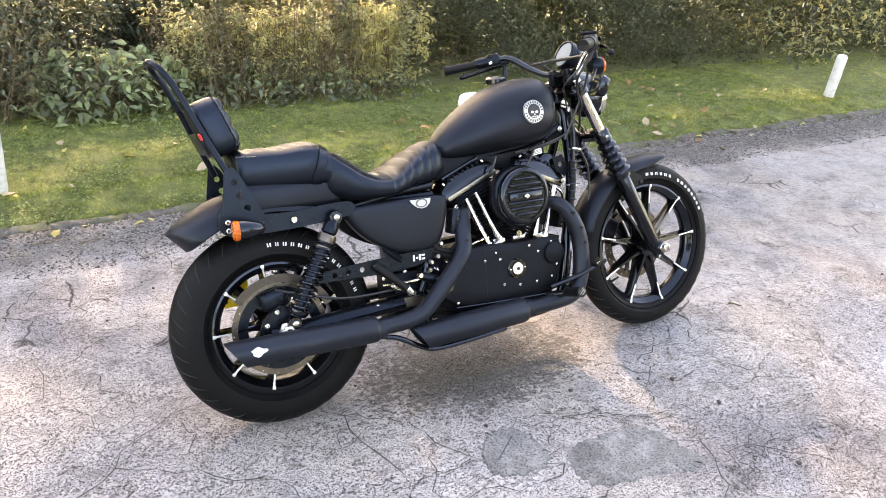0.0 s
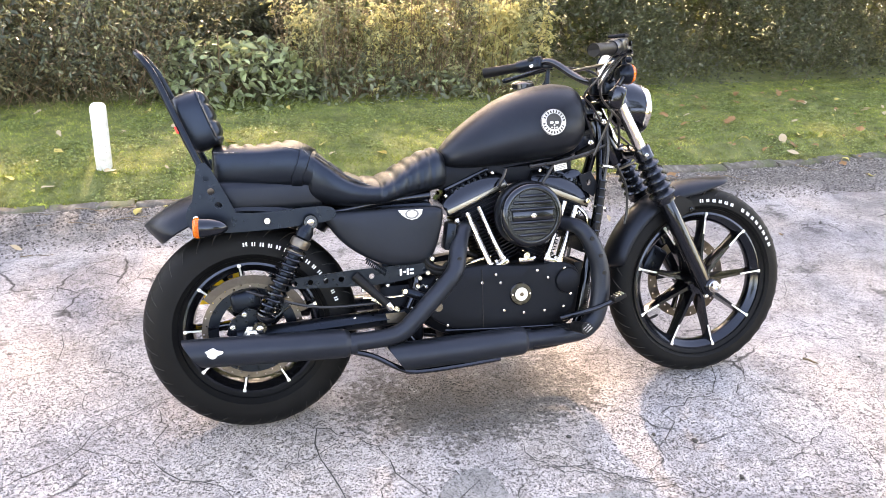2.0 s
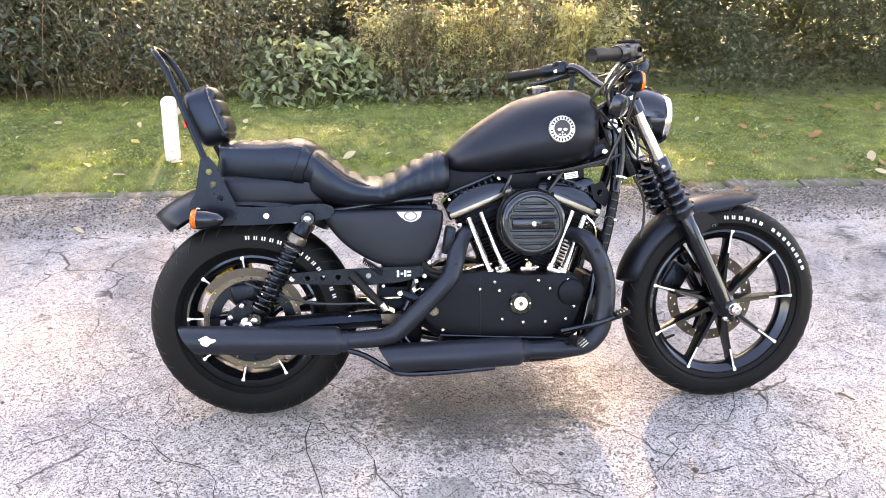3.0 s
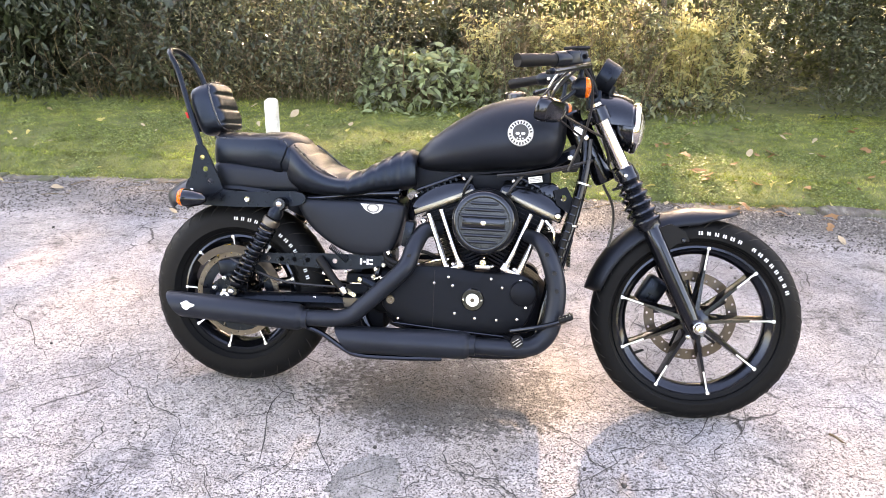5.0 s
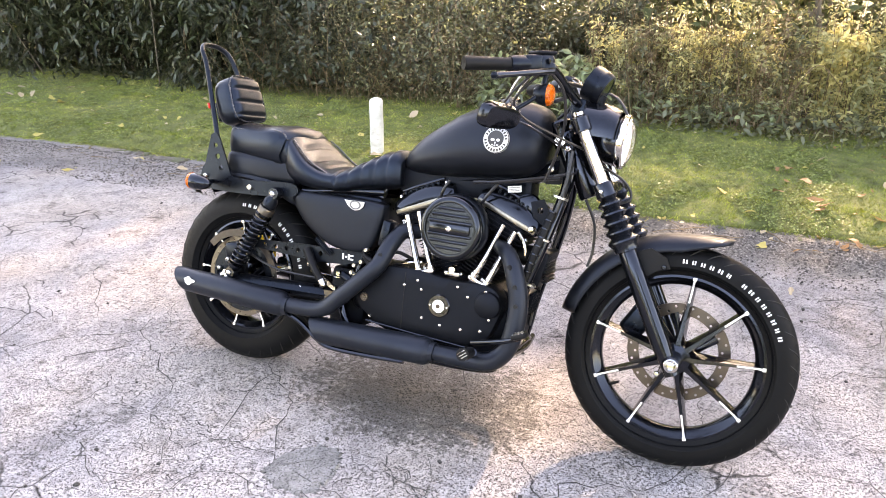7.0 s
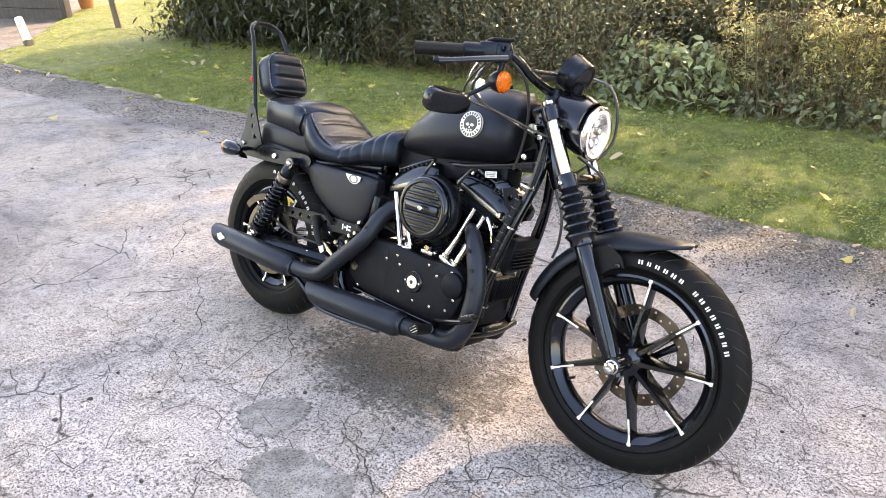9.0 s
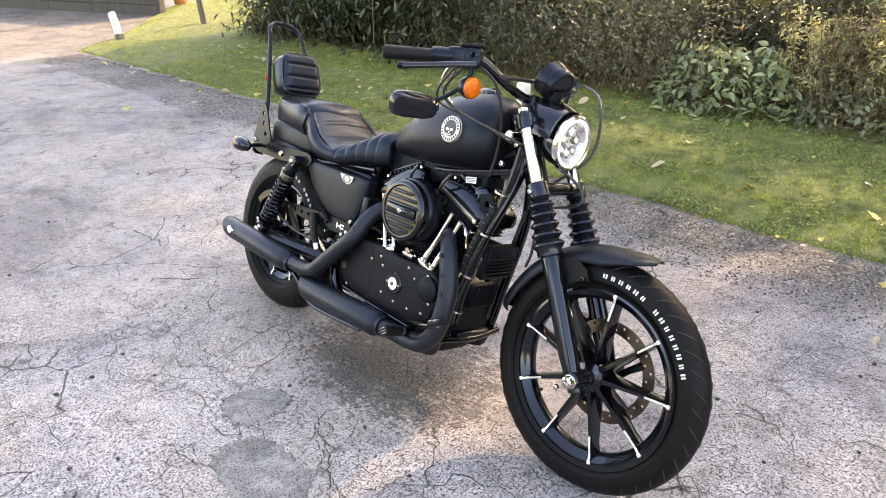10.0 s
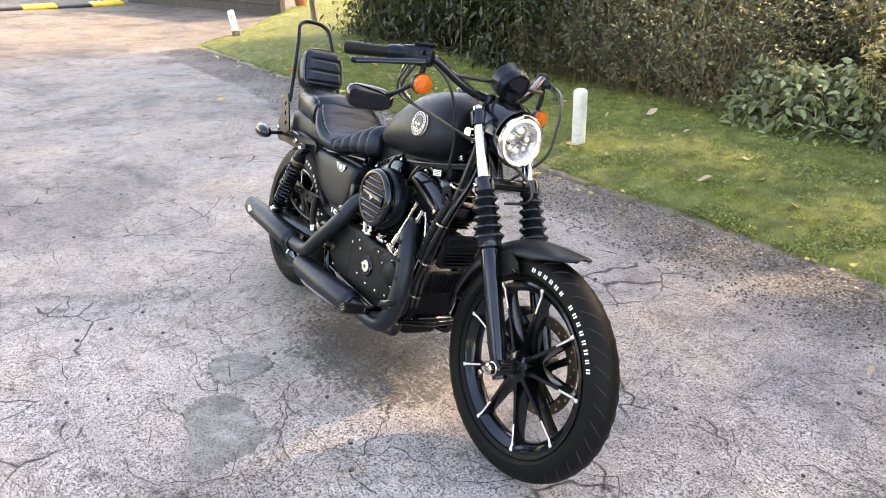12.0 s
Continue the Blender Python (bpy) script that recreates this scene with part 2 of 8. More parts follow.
# ---- ground materials ----
def asphalt_material(name):
    """Old, bleached asphalt: pale grit with dark pits, stains, swept dirt towards the verge."""
    n = Nodes(name)
    grit = n.voronoi(240.0)
    tone = n.ramp(grit.outputs["Color"], [(0.0, (0.29, 0.272, 0.258)), (0.4, (0.365, 0.345, 0.328)), (1.0, (0.44, 0.414, 0.393))])
    pits = n.ramp(n.noise(150.0, 3.0, 0.8), [(0.37, 0.22), (0.43, 0.72), (0.49, 1.0)])
    base = n.mix(1.0, tone, pits, "MULTIPLY")
    holes = n.ramp(n.noise(55.0, 4.0, 0.75), [(0.36, 0.22), (0.43, 0.86), (0.60, 1.08)])
    base = n.mix(0.72, base, holes, "MULTIPLY")
    patchy = n.ramp(n.noise(11.0, 6.0, 0.72), [(0.30, 0.60), (0.46, 0.97), (0.66, 1.15)])
    base = n.mix(0.9, base, patchy, "MULTIPLY")
    stain = n.ramp(n.noise(0.8, 6.0, 0.62, distortion=0.7), [(0.38, (0.56, 0.56, 0.59)), (0.49, (0.92, 0.91, 0.91)), (0.66, (1.16, 1.13, 1.11))])
    base = n.mix(0.9, base, stain, "MULTIPLY")
    wear = n.ramp(n.noise(2.6, 5.0, 0.65), [(0.32, (0.60, 0.60, 0.62)), (0.44, (1.0, 1.0, 1.0))])
    base = n.mix(0.75, base, wear, "MULTIPLY")
    # fine crazing in worn areas
    bend = n.add("ShaderNodeVectorMath")
    bend.operation = "MULTIPLY_ADD"
    n.put(n.coloured_noise(2.5), bend.inputs[0])
    bend.inputs[1].default_value = (0.35, 0.35, 0.0)
    n.put(n.coords, bend.inputs[2])
    edge = n.voronoi(3.4, "DISTANCE_TO_EDGE", bend.outputs[0]).outputs["Distance"]
    edge = n.maths("ADD", edge, n.maths("MULTIPLY", n.ramp(n.noise(1.3, 4.0, 0.6), [(0.42, 0.0), (0.56, 1.0)]), 0.06))
    base = n.mix(0.92, base, n.ramp(edge, [(0.005, 0.18), (0.020, 1.0)]), "MULTIPLY")
    spots = n.ramp(n.noise(4.2, 6.0, 0.75), [(0.33, 0.34), (0.42, 1.0)])
    base = n.mix(0.85, base, spots, "MULTIPLY")
    tint = n.ramp(n.noise(1.5, 3.0), [(0.35, (0.97, 0.98, 1.03)), (0.65, (1.07, 1.0, 0.95))])
    base = n.mix(1.0, base, tint, "MULTIPLY")
    split = n.add("ShaderNodeSeparateXYZ")
    n.put(n.coords, split.inputs[0])
    # oil dripped under the machine, with the machine's own shade painted in
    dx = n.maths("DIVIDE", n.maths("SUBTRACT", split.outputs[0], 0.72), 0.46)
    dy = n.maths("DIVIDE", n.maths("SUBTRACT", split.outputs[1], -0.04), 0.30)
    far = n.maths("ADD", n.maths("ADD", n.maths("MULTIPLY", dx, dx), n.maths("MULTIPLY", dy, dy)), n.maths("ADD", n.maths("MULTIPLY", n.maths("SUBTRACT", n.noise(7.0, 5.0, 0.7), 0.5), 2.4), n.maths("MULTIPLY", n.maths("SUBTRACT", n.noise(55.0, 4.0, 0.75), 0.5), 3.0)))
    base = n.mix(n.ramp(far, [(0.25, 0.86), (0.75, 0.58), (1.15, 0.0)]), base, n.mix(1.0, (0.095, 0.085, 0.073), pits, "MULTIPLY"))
    # beyond the yard's mouth the colour is darkened and browned to tame full sun
    yard = n.ramp(n.maths("DIVIDE", n.maths("ADD", n.maths("MULTIPLY", split.outputs[0], -1.0), n.maths("SUBTRACT", n.maths("MULTIPLY", n.noise(0.9, 5.0, 0.65), 2.0), 8.2)), 1.5), [(0.0, 0.0), (1.0, 1.0)])
    base = n.mix(n.maths("MULTIPLY", yard, 0.9), base, n.mix(1.0, base, (0.55, 0.51, 0.45), "MULTIPLY"))
    # colour greyed and darkened towards the yard, to hold down the brightness there
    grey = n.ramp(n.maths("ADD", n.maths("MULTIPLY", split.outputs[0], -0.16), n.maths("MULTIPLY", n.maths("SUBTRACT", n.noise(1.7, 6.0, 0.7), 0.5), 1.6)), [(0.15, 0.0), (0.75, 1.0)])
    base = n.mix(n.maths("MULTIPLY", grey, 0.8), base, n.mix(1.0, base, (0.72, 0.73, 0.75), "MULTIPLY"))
    # dirt swept against the verge
    y = n.maths("ADD", split.outputs[1], n.maths("MULTIPLY", n.maths("SUBTRACT", n.noise(2.2, 6.0, 0.7), 0.5), 0.42))
    dirt = n.ramp(n.maths("DIVIDE", n.maths("SUBTRACT", y, 1.50), 0.30), [(0.0, 0.0), (0.40, 0.55), (0.75, 0.94)])
    grime = n.ramp(n.noise(75.0, 4.0, 0.75), [(0.36, (0.030, 0.026, 0.022)), (0.48, (0.090, 0.080, 0.070)), (0.62, (0.20, 0.183, 0.166))])
    near = n.ramp(n.maths("DIVIDE", n.maths("ADD", split.outputs[0], 9.5), 10.5), [(0.0, 0.0), (0.15, 0.45), (0.72, 0.5), (1.0, 1.0)])
    base = n.mix(n.maths("MULTIPLY", dirt, near), base, grime)
    relief = n.bump(pits, 1.0, 0.006)
    relief = n.bump(n.noise(30.0, 5.0, 0.65), 0.4, 0.010, relief)
    n.set(Base_Color=base, Roughness=n.ramp(n.noise(2.2, 4.0), [(0.3, 0.62), (0.7, 0.9)]), Normal=relief, Specular_IOR_Level=0.2)
    return n.mat


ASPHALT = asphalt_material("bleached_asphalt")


def patch_material():
    n = Nodes("smooth_tar_patch")
    grit = n.ramp(n.voronoi(260.0).outputs["Color"], [(0.0, (0.105, 0.099, 0.092)), (0.5, (0.150, 0.142, 0.133)), (1.0, (0.21, 0.199, 0.187))])
    worn = n.ramp(n.noise(16.0, 5.0, 0.7), [(0.46, 0.0), (0.62, 0.8)])
    grit = n.mix(worn, grit, (0.25, 0.238, 0.228))
    base = n.mix(1.0, grit, n.ramp(n.noise(150.0, 3.0, 0.8), [(0.38, 0.12), (0.45, 0.8), (0.55, 1.0)]), "MULTIPLY")
    base = n.mix(0.8, base, n.ramp(n.noise(6.0, 5.0), [(0.3, 0.65), (0.7, 1.3)]), "MULTIPLY")
    return n.set(Base_Color=base, Roughness=0.8, Normal=n.bump(n.noise(160.0, 4.0, 0.7), 0.5, 0.004))


PATCH = patch_material()
CRACK = surface("crack_dirt", (0.042, 0.039, 0.035), 0.95, vary=0.4)


def soil_material():
    n = Nodes("mossy_soil")
    base = n.ramp(n.noise(9.0, 7.0, 0.65), [(0.3, (0.052, 0.070, 0.016)), (0.55, (0.100, 0.112, 0.032)), (0.75, (0.165, 0.138, 0.064))])
    return n.set(Base_Color=base, Roughness=0.95, Normal=n.bump(n.noise(40.0, 6.0, 0.7), 0.8, 0.02))


SOIL = soil_material()


def kerb_material():
    n = Nodes("mossy_kerb_stone")
    base = n.ramp(n.noise(14.0, 6.0, 0.65), [(0.3, (0.035, 0.029, 0.022)), (0.52, (0.095, 0.082, 0.068)), (0.72, (0.20, 0.18, 0.155))])
    moss = n.ramp(n.noise(5.0, 4.0), [(0.48, 0.0), (0.60, 0.7)])
    base = n.mix(moss, base, (0.06, 0.075, 0.025))
    return n.set(Base_Color=base, Roughness=0.9, Normal=n.bump(n.noise(60.0, 6.0, 0.7), 0.7, 0.01))


KERB = kerb_material()


def leaf_material(name, low, high, gloss=0.4, through=0.45):
    """Leaves: each island its own tone, light coming through them."""
    n = Nodes(name)
    tone = n.add("ShaderNodeNewGeometry").outputs["Random Per Island"]
    base = n.ramp(tone, [(0.0, low), (0.6, tuple(0.5 * (a + b) for a, b in zip(low, high))), (1.0, high)])
    base = n.mix(0.35, base, n.ramp(n.noise(30.0, 3.0), [(0.3, 0.55), (0.7, 1.25)]), "MULTIPLY")
    n.set(Base_Color=base, Roughness=gloss, Specular_IOR_Level=0.45)
    back = n.add("ShaderNodeBsdfTranslucent")
    n.put(n.mix(0.4, base, (0.47, 0.46, 0.24), "MIX"), back.inputs["Color"])
    both = n.add("ShaderNodeMixShader")
    both.inputs[0].default_value = through
    n.tree.links.new(n.bsdf.outputs[0], both.inputs[1])
    n.tree.links.new(back.outputs[0], both.inputs[2])
    n.tree.links.new(both.outputs[0], n.tree.nodes["Material Output"].inputs["Surface"])
    return n.mat


def grass_material():
    """Mown grass: fresh, yellowed and mossy patches, each blade its own tone."""
    n = Nodes("mown_grass")
    tone = n.add("ShaderNodeNewGeometry").outputs["Random Per Island"]
    moist = n.noise(1.1, 5.0, 0.7)
    fresh = n.ramp(tone, [(0.0, (0.058, 0.082, 0.012)), (0.6, (0.160, 0.226, 0.030)), (1.0, (0.37, 0.39, 0.085))])
    dry = n.ramp(tone, [(0.0, (0.16, 0.13, 0.045)), (1.0, (0.38, 0.33, 0.13))])
    where = n.ramp(n.noise(3.0, 6.0, 0.7), [(0.47, 0.0), (0.66, 0.7)])
    base = n.mix(where, fresh, dry)
    base = n.mix(0.9, base, n.ramp(n.noise(9.0, 6.0, 0.7), [(0.36, 0.26), (0.5, 0.90), (0.64, 1.5)]), "MULTIPLY")
    base = n.mix(0.8, base, n.ramp(moist, [(0.38, (0.55, 0.66, 0.55)), (0.58, (1.20, 1.15, 1.0))]), "MULTIPLY")
    n.set(Base_Color=base, Roughness=0.5, Specular_IOR_Level=0.4)
    back = n.add("ShaderNodeBsdfTranslucent")
    n.put(n.mix(0.45, base, (0.55, 0.60, 0.06)), back.inputs["Color"])
    both = n.add("ShaderNodeMixShader")
    both.inputs[0].default_value = 0.14
    n.tree.links.new(n.bsdf.outputs[0], both.inputs[1])
    n.tree.links.new(back.outputs[0], both.inputs[2])
    n.tree.links.new(both.outputs[0], n.tree.nodes["Material Output"].inputs["Surface"])
    return n.mat


GRASS = grass_material()
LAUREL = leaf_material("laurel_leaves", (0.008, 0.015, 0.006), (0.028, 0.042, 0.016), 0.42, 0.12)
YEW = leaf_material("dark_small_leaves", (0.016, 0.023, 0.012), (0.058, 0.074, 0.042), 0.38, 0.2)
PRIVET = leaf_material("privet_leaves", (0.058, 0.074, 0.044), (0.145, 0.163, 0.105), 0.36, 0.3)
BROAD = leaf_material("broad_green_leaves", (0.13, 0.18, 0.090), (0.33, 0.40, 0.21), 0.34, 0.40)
WEEDS = leaf_material("weed_leaves", (0.17, 0.19, 0.095), (0.42, 0.43, 0.25), 0.45, 0.6)
GOLDEN = leaf_material("yellow_leaves", (0.36, 0.33, 0.13), (0.64, 0.58, 0.28), 0.5, 0.6)
BROWN = leaf_material("withered_leaves", (0.12, 0.085, 0.055), (0.27, 0.20, 0.13), 0.6, 0.3)
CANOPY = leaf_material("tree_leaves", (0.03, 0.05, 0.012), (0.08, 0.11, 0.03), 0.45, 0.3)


def wood_material(name, low, high):
    n = Nodes(name)
    stretch = n.add("ShaderNodeMapping")
    n.put(n.coords, stretch.inputs["Vector"])
    stretch.inputs["Scale"].default_value = (1, 1, 0.12)
    grain = n.noise(30.0, 6.0, 0.65, stretch.outputs[0])
    return n.set(Base_Color=n.ramp(grain, [(0.3, low), (0.7, high)]), Roughness=0.85, Normal=n.bump(grain, 0.7, 0.01))


BARK = wood_material("bark", (0.045, 0.036, 0.026), (0.14, 0.115, 0.085))
TWIG = wood_material("twig", (0.07, 0.045, 0.026), (0.20, 0.14, 0.08))
STRAW = leaf_material("dry_stalks", (0.11, 0.085, 0.045), (0.26, 0.205, 0.115), 0.6, 0.3)
BOARDS = wood_material("weathered_boards", (0.018, 0.016, 0.014), (0.052, 0.046, 0.040))


def white_post_material():
    n = Nodes("flaking_white_paint")
    dirt = n.ramp(n.noise(14.0, 6.0, 0.7), [(0.36, 0.45), (0.52, 0.0)])
    base = n.mix(dirt, (0.55, 0.55, 0.52), (0.27, 0.25, 0.20))
    chips = n.ramp(n.noise(55.0, 4.0, 0.8), [(0.30, 1.0), (0.36, 0.0)])
    base = n.mix(chips, base, (0.20, 0.15, 0.10))
    return n.set(Base_Color=base, Roughness=0.7, Normal=n.bump(n.noise(70.0, 5.0, 0.7), 0.4, 0.004))


POST = white_post_material()


# ---- ground: one tilted sheet of road, a raised verge, woodland soil behind ----
def road_z(x, y):
    """Height of the road, which falls a little towards the verge."""
    return -0.022 - 0.027 * min(max(y, -4.0), 2.3)


def verge_z(x, y):
    rise = min(max((y - 2.1) / 0.35, 0.0), 1.0)
    return -0.075 + 0.065 * rise + 0.02 * min(max(y - 2.5, 0.0), 2.0) + 0.012 * noise.noise(Vector((x * 1.3, y * 1.3, 0.0)))


def edge_y(x):
    """The verge's edge: straight along the road, then curving away at the yard's mouth."""
    wobble = 0.045 * noise.noise(Vector((x * 1.1, 3.0, 0.0))) + 0.035 * noise.noise(Vector((x * 4.0, 9.0, 0.0))) + 0.02 * noise.noise(Vector((x * 11.0, 5.0, 0.0)))
    bend = 0.0 if x > -8.3 else 0.75 * (-8.3 - x) + 0.35 * min(1.0, (-8.3 - x) * 2)
    return 2.12 + wobble + bend


def grid(name, xs, ys, height, material, smooth=True):
    verts = [(x, y, height(x, y)) for x in xs for y in ys]
    n = len(ys)
    faces = [(i * n + j, (i + 1) * n + j, (i + 1) * n + j + 1, i * n + j + 1) for i in range(len(xs) - 1) for j in range(n - 1)]
    return sheet(name, verts, faces, material, smooth)


def steps(spans):
    out = []
    for start, stop, step in spans:
        out += list(np.arange(start, stop, step))
    return out


ground = new("ground", grid("ground", steps([(-600, -60, 90), (-60, 60, 6), (60, 601, 90)]), steps([(-600, -40, 80), (-40, 60, 5), (60, 601, 90)]), lambda x, y: -0.22, SOIL))
tagged(ground, "dark mossy woodland soil reaching to the distance", "ground", kind="structure")
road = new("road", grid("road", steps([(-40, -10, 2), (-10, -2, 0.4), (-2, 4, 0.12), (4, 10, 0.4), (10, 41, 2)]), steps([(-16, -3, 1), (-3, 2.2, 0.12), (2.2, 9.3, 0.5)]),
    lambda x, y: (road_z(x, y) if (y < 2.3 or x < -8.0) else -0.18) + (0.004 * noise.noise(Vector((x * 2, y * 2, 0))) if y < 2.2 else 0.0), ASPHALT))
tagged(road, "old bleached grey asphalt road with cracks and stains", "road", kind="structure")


def verge_sheet():
    xs = steps([(-16, -6, 0.2), (-6, 9, 0.15), (9, 41, 1.0)])
    rows = [0.0, 0.03, 0.08, 0.15, 0.25, 0.4, 0.6, 0.85, 1.15, 1.5, 2.0, 2.6, 3.4, 4.5, 6.0, 9.0, 14.0]
    verts, n = [], len(rows)
    for x in xs:
        y0 = edge_y(x)
        for d in rows:
            y = y0 + d
            z = verge_z(x, 2.12 + d) if d > 0 else -0.12
            verts.append((x, y, z))
    faces = [(i * n + j, (i + 1) * n + j, (i + 1) * n + j + 1, i * n + j + 1) for i in range(len(xs) - 1) for j in range(n - 1)]
    return sheet("verge", verts, faces, SOIL, True)


verge = tagged(new("verge", verge_sheet()), "grass verge of thin soil and moss beside the road", "verge", kind="structure")


def blades(name, count, place, size, material, lean=0.5, seed=1, width=0.09):
    """Grass blades as single bent triangles; place gives x, y, z arrays of roots."""
    rng = np.random.default_rng(seed)
    roots = place(rng, count)
    h = size[0] + (size[1] - size[0]) * rng.random(len(roots)) ** 1.6
    a, b = rng.random(len(roots)) * 2 * np.pi, rng.random(len(roots)) * 2 * np.pi
    w = h * width + 0.0012
    side = np.stack([np.cos(a), np.sin(a), np.zeros_like(a)], 1) * w[:, None]
    tip = np.stack([np.cos(b) * lean * h, np.sin(b) * lean * h, h], 1)
    verts = np.stack([roots - side, roots + side, roots + tip], 1).reshape(-1, 3)
    return sheet(name, verts, np.arange(len(verts)).reshape(-1, 3), material)


def verge_roots(x0, x1, d0, d1):
    def place(rng, count):
        x = x0 + (x1 - x0) * rng.random(count)
        d = d0 + (d1 - d0) * rng.random(count)
        keep = np.array([noise.noise(Vector((u * 1.6, v * 1.6, 4.0))) + 0.5 * noise.noise(Vector((u * 6, v * 6, 1.0))) for u, v in zip(x, d)]) > rng.random(count) * 1.1 - 1.05
        x, d = x[keep], d[keep]
        y = np.array([edge_y(u) for u in x]) + d
        z = np.array([verge_z(u, 2.12 + v) for u, v in zip(x, d)]) - 0.004
        return np.stack([x, y, z], 1)
    return place


for x0, x1, count, seed in ((-6.0, 6.5, 430000, 1), (-12.0, -6.0, 190000, 2), (6.5, 14.0, 120000, 3)):
    lawn = new("grass", blades("grass", count, verge_roots(x0, x1, -0.02, 1.95 if x0 > -8 else 4.0), (0.005, 0.019), GRASS, 0.9, seed, 0.11))
    tagged(lawn, "short mown green grass with bare patches on the verge", "grass", kind="stuff")

tufts = new("grass", blades("grass", 60000, verge_roots(-6.0, 6.5, -0.03, 1.75), (0.009, 0.024), GRASS, 0.9, 8, 0.06))
tagged(tufts, "longer tufts of grass on the verge", "grass", kind="stuff")


def kerb_stones():
    """Low worn edging stones, each one its own length and tilt."""
    x, k, meshes = -8.0, 0, []
    for k in range(4):
        bm = rbox((0.88, 0.10, 0.12), Matrix(), 0.020, 3)
        bmesh.ops.subdivide_edges(bm, edges=[e for e in bm.edges if abs(e.verts[0].co.x - e.verts[1].co.x) > 0.3], cuts=9)
        for v in bm.verts:
            v.co += 0.020 * noise.noise_vector(v.co * 8 + Vector((k * 7, 0, 0))) + 0.006 * noise.noise_vector(v.co * 40)
        me = bpy.data.meshes.new("kerb_stone")
        bm.to_mesh(me)
        bm.free()
        me.materials.append(KERB)
        me.polygons.foreach_set("use_smooth", [True] * len(me.polygons))
        meshes.append(me)
    kerb = new("kerb")
    tagged(kerb, "low worn mossy edging stones between road and grass", "kerb", kind="structure")
    k = 0
    while x < 16:
        length = 0.16 + 0.34 * random.random()
        k += 1
        if random.random() < (0.5 if x < 2.4 else 0.12):
            x += length * (1.1 if x < 2.4 else 0.2)
            continue
        ob = new("stone", meshes[k % 4])
        ob.parent = kerb
        ob.matrix_basis = pose(x + length / 2, edge_y(x + length / 2) - 0.050 + random.uniform(-0.02, 0.015), (-0.124 if x < 2.4 else -0.112) + random.uniform(-0.020, 0.006), random.uniform(-9, 4), random.uniform(-1.2, 1.2), random.uniform(-2.6, 2.6)) @ Matrix.Diagonal((length / 0.89, 1, 1, 1))
        x += length + 0.012


kerb_stones()


def gravel(count, seed):
    """Loose chippings swept to the road's edge."""
    rng = np.random.default_rng(seed)
    x = -8 + 22 * rng.random(count)
    d = 0.60 * rng.random(count) ** 1.5
    y = np.array([edge_y(u) for u in x]) - 0.08 - d
    z = np.array([road_z(u, v) for u, v in zip(x, y)])
    r = 0.002 + 0.009 * rng.random(count) ** 4
    base = np.array([(1, 0, 0), (-0.5, 0.87, 0), (-0.5, -0.87, 0), (0.1, 0.1, 0.8)])
    turn = rng.random(count) * 2 * np.pi
    c, s = np.cos(turn), np.sin(turn)
    pts = base[None] * r[:, None, None] * (0.7 + 0.6 * rng.random((count, 4, 1)))
    rot = np.stack([pts[..., 0] * c[:, None] - pts[..., 1] * s[:, None], pts[..., 0] * s[:, None] + pts[..., 1] * c[:, None], pts[..., 2]], -1)
    verts = (rot + np.stack([x, y, z], 1)[:, None]).reshape(-1, 3)
    k = np.arange(count)[:, None] * 4
    faces = np.concatenate([k + np.array([[0, 1, 3]]), k + np.array([[1, 2, 3]]), k + np.array([[2, 0, 3]])])
    return sheet("gravel", verts, faces, GRAVEL)


def gravel_material():
    n = Nodes("chippings")
    tone = n.add("ShaderNodeNewGeometry").outputs["Random Per Island"]
    return n.set(Base_Color=n.ramp(tone, [(0.0, (0.022, 0.019, 0.016)), (0.6, (0.085, 0.074, 0.064)), (1.0, (0.30, 0.27, 0.24))]), Roughness=0.9)


GRAVEL = gravel_material()
tagged(new("gravel", gravel(130000, 5)), "loose dark chippings and grit along the road's edge", "gravel", kind="stuff")


def bollard(x, y, z, height, width, lean_x, lean_y, label, turn=0.0, bare=0.05):
    root = new("bollard")
    root.matrix_basis = pose(x, y, z, lean_x, lean_y, turn)
    bm = rbox((width, width, height), pose(0, 0, height / 2), width * 0.36, 5)
    bmesh.ops.subdivide_edges(bm, edges=[e for e in bm.edges if abs(e.verts[0].co.z - e.verts[1].co.z) > height * 0.4], cuts=8)
    for v in bm.verts:
        v.co += 0.002 * noise.noise_vector(v.co * 12 + Vector((x, y, 0)))
    part("post", bm, POST, root)
    bm = rbox((width * 1.04, width * 1.04, bare), pose(0, 0, bare / 2 - 0.025), 0.008, 2)
    part("foot", bm, KERB, root, "bare dirty foot")
    return tagged(root, label, "bollard", "bollards on the verge")


bollard(-0.80, 2.535, -0.03, 0.425, 0.088, 3.5, 3.5, "white painted wooden bollard standing in the grass")
bollard(-8.30, 2.76, -0.05, 0.42, 0.095, 3, -13, "leaning white bollard with flaking paint and bare foot", bare=0.14)
bollard(6.42, 2.50, -0.03, 0.44, 0.09, 4, 3, "white painted wooden bollard standing near the hedge")


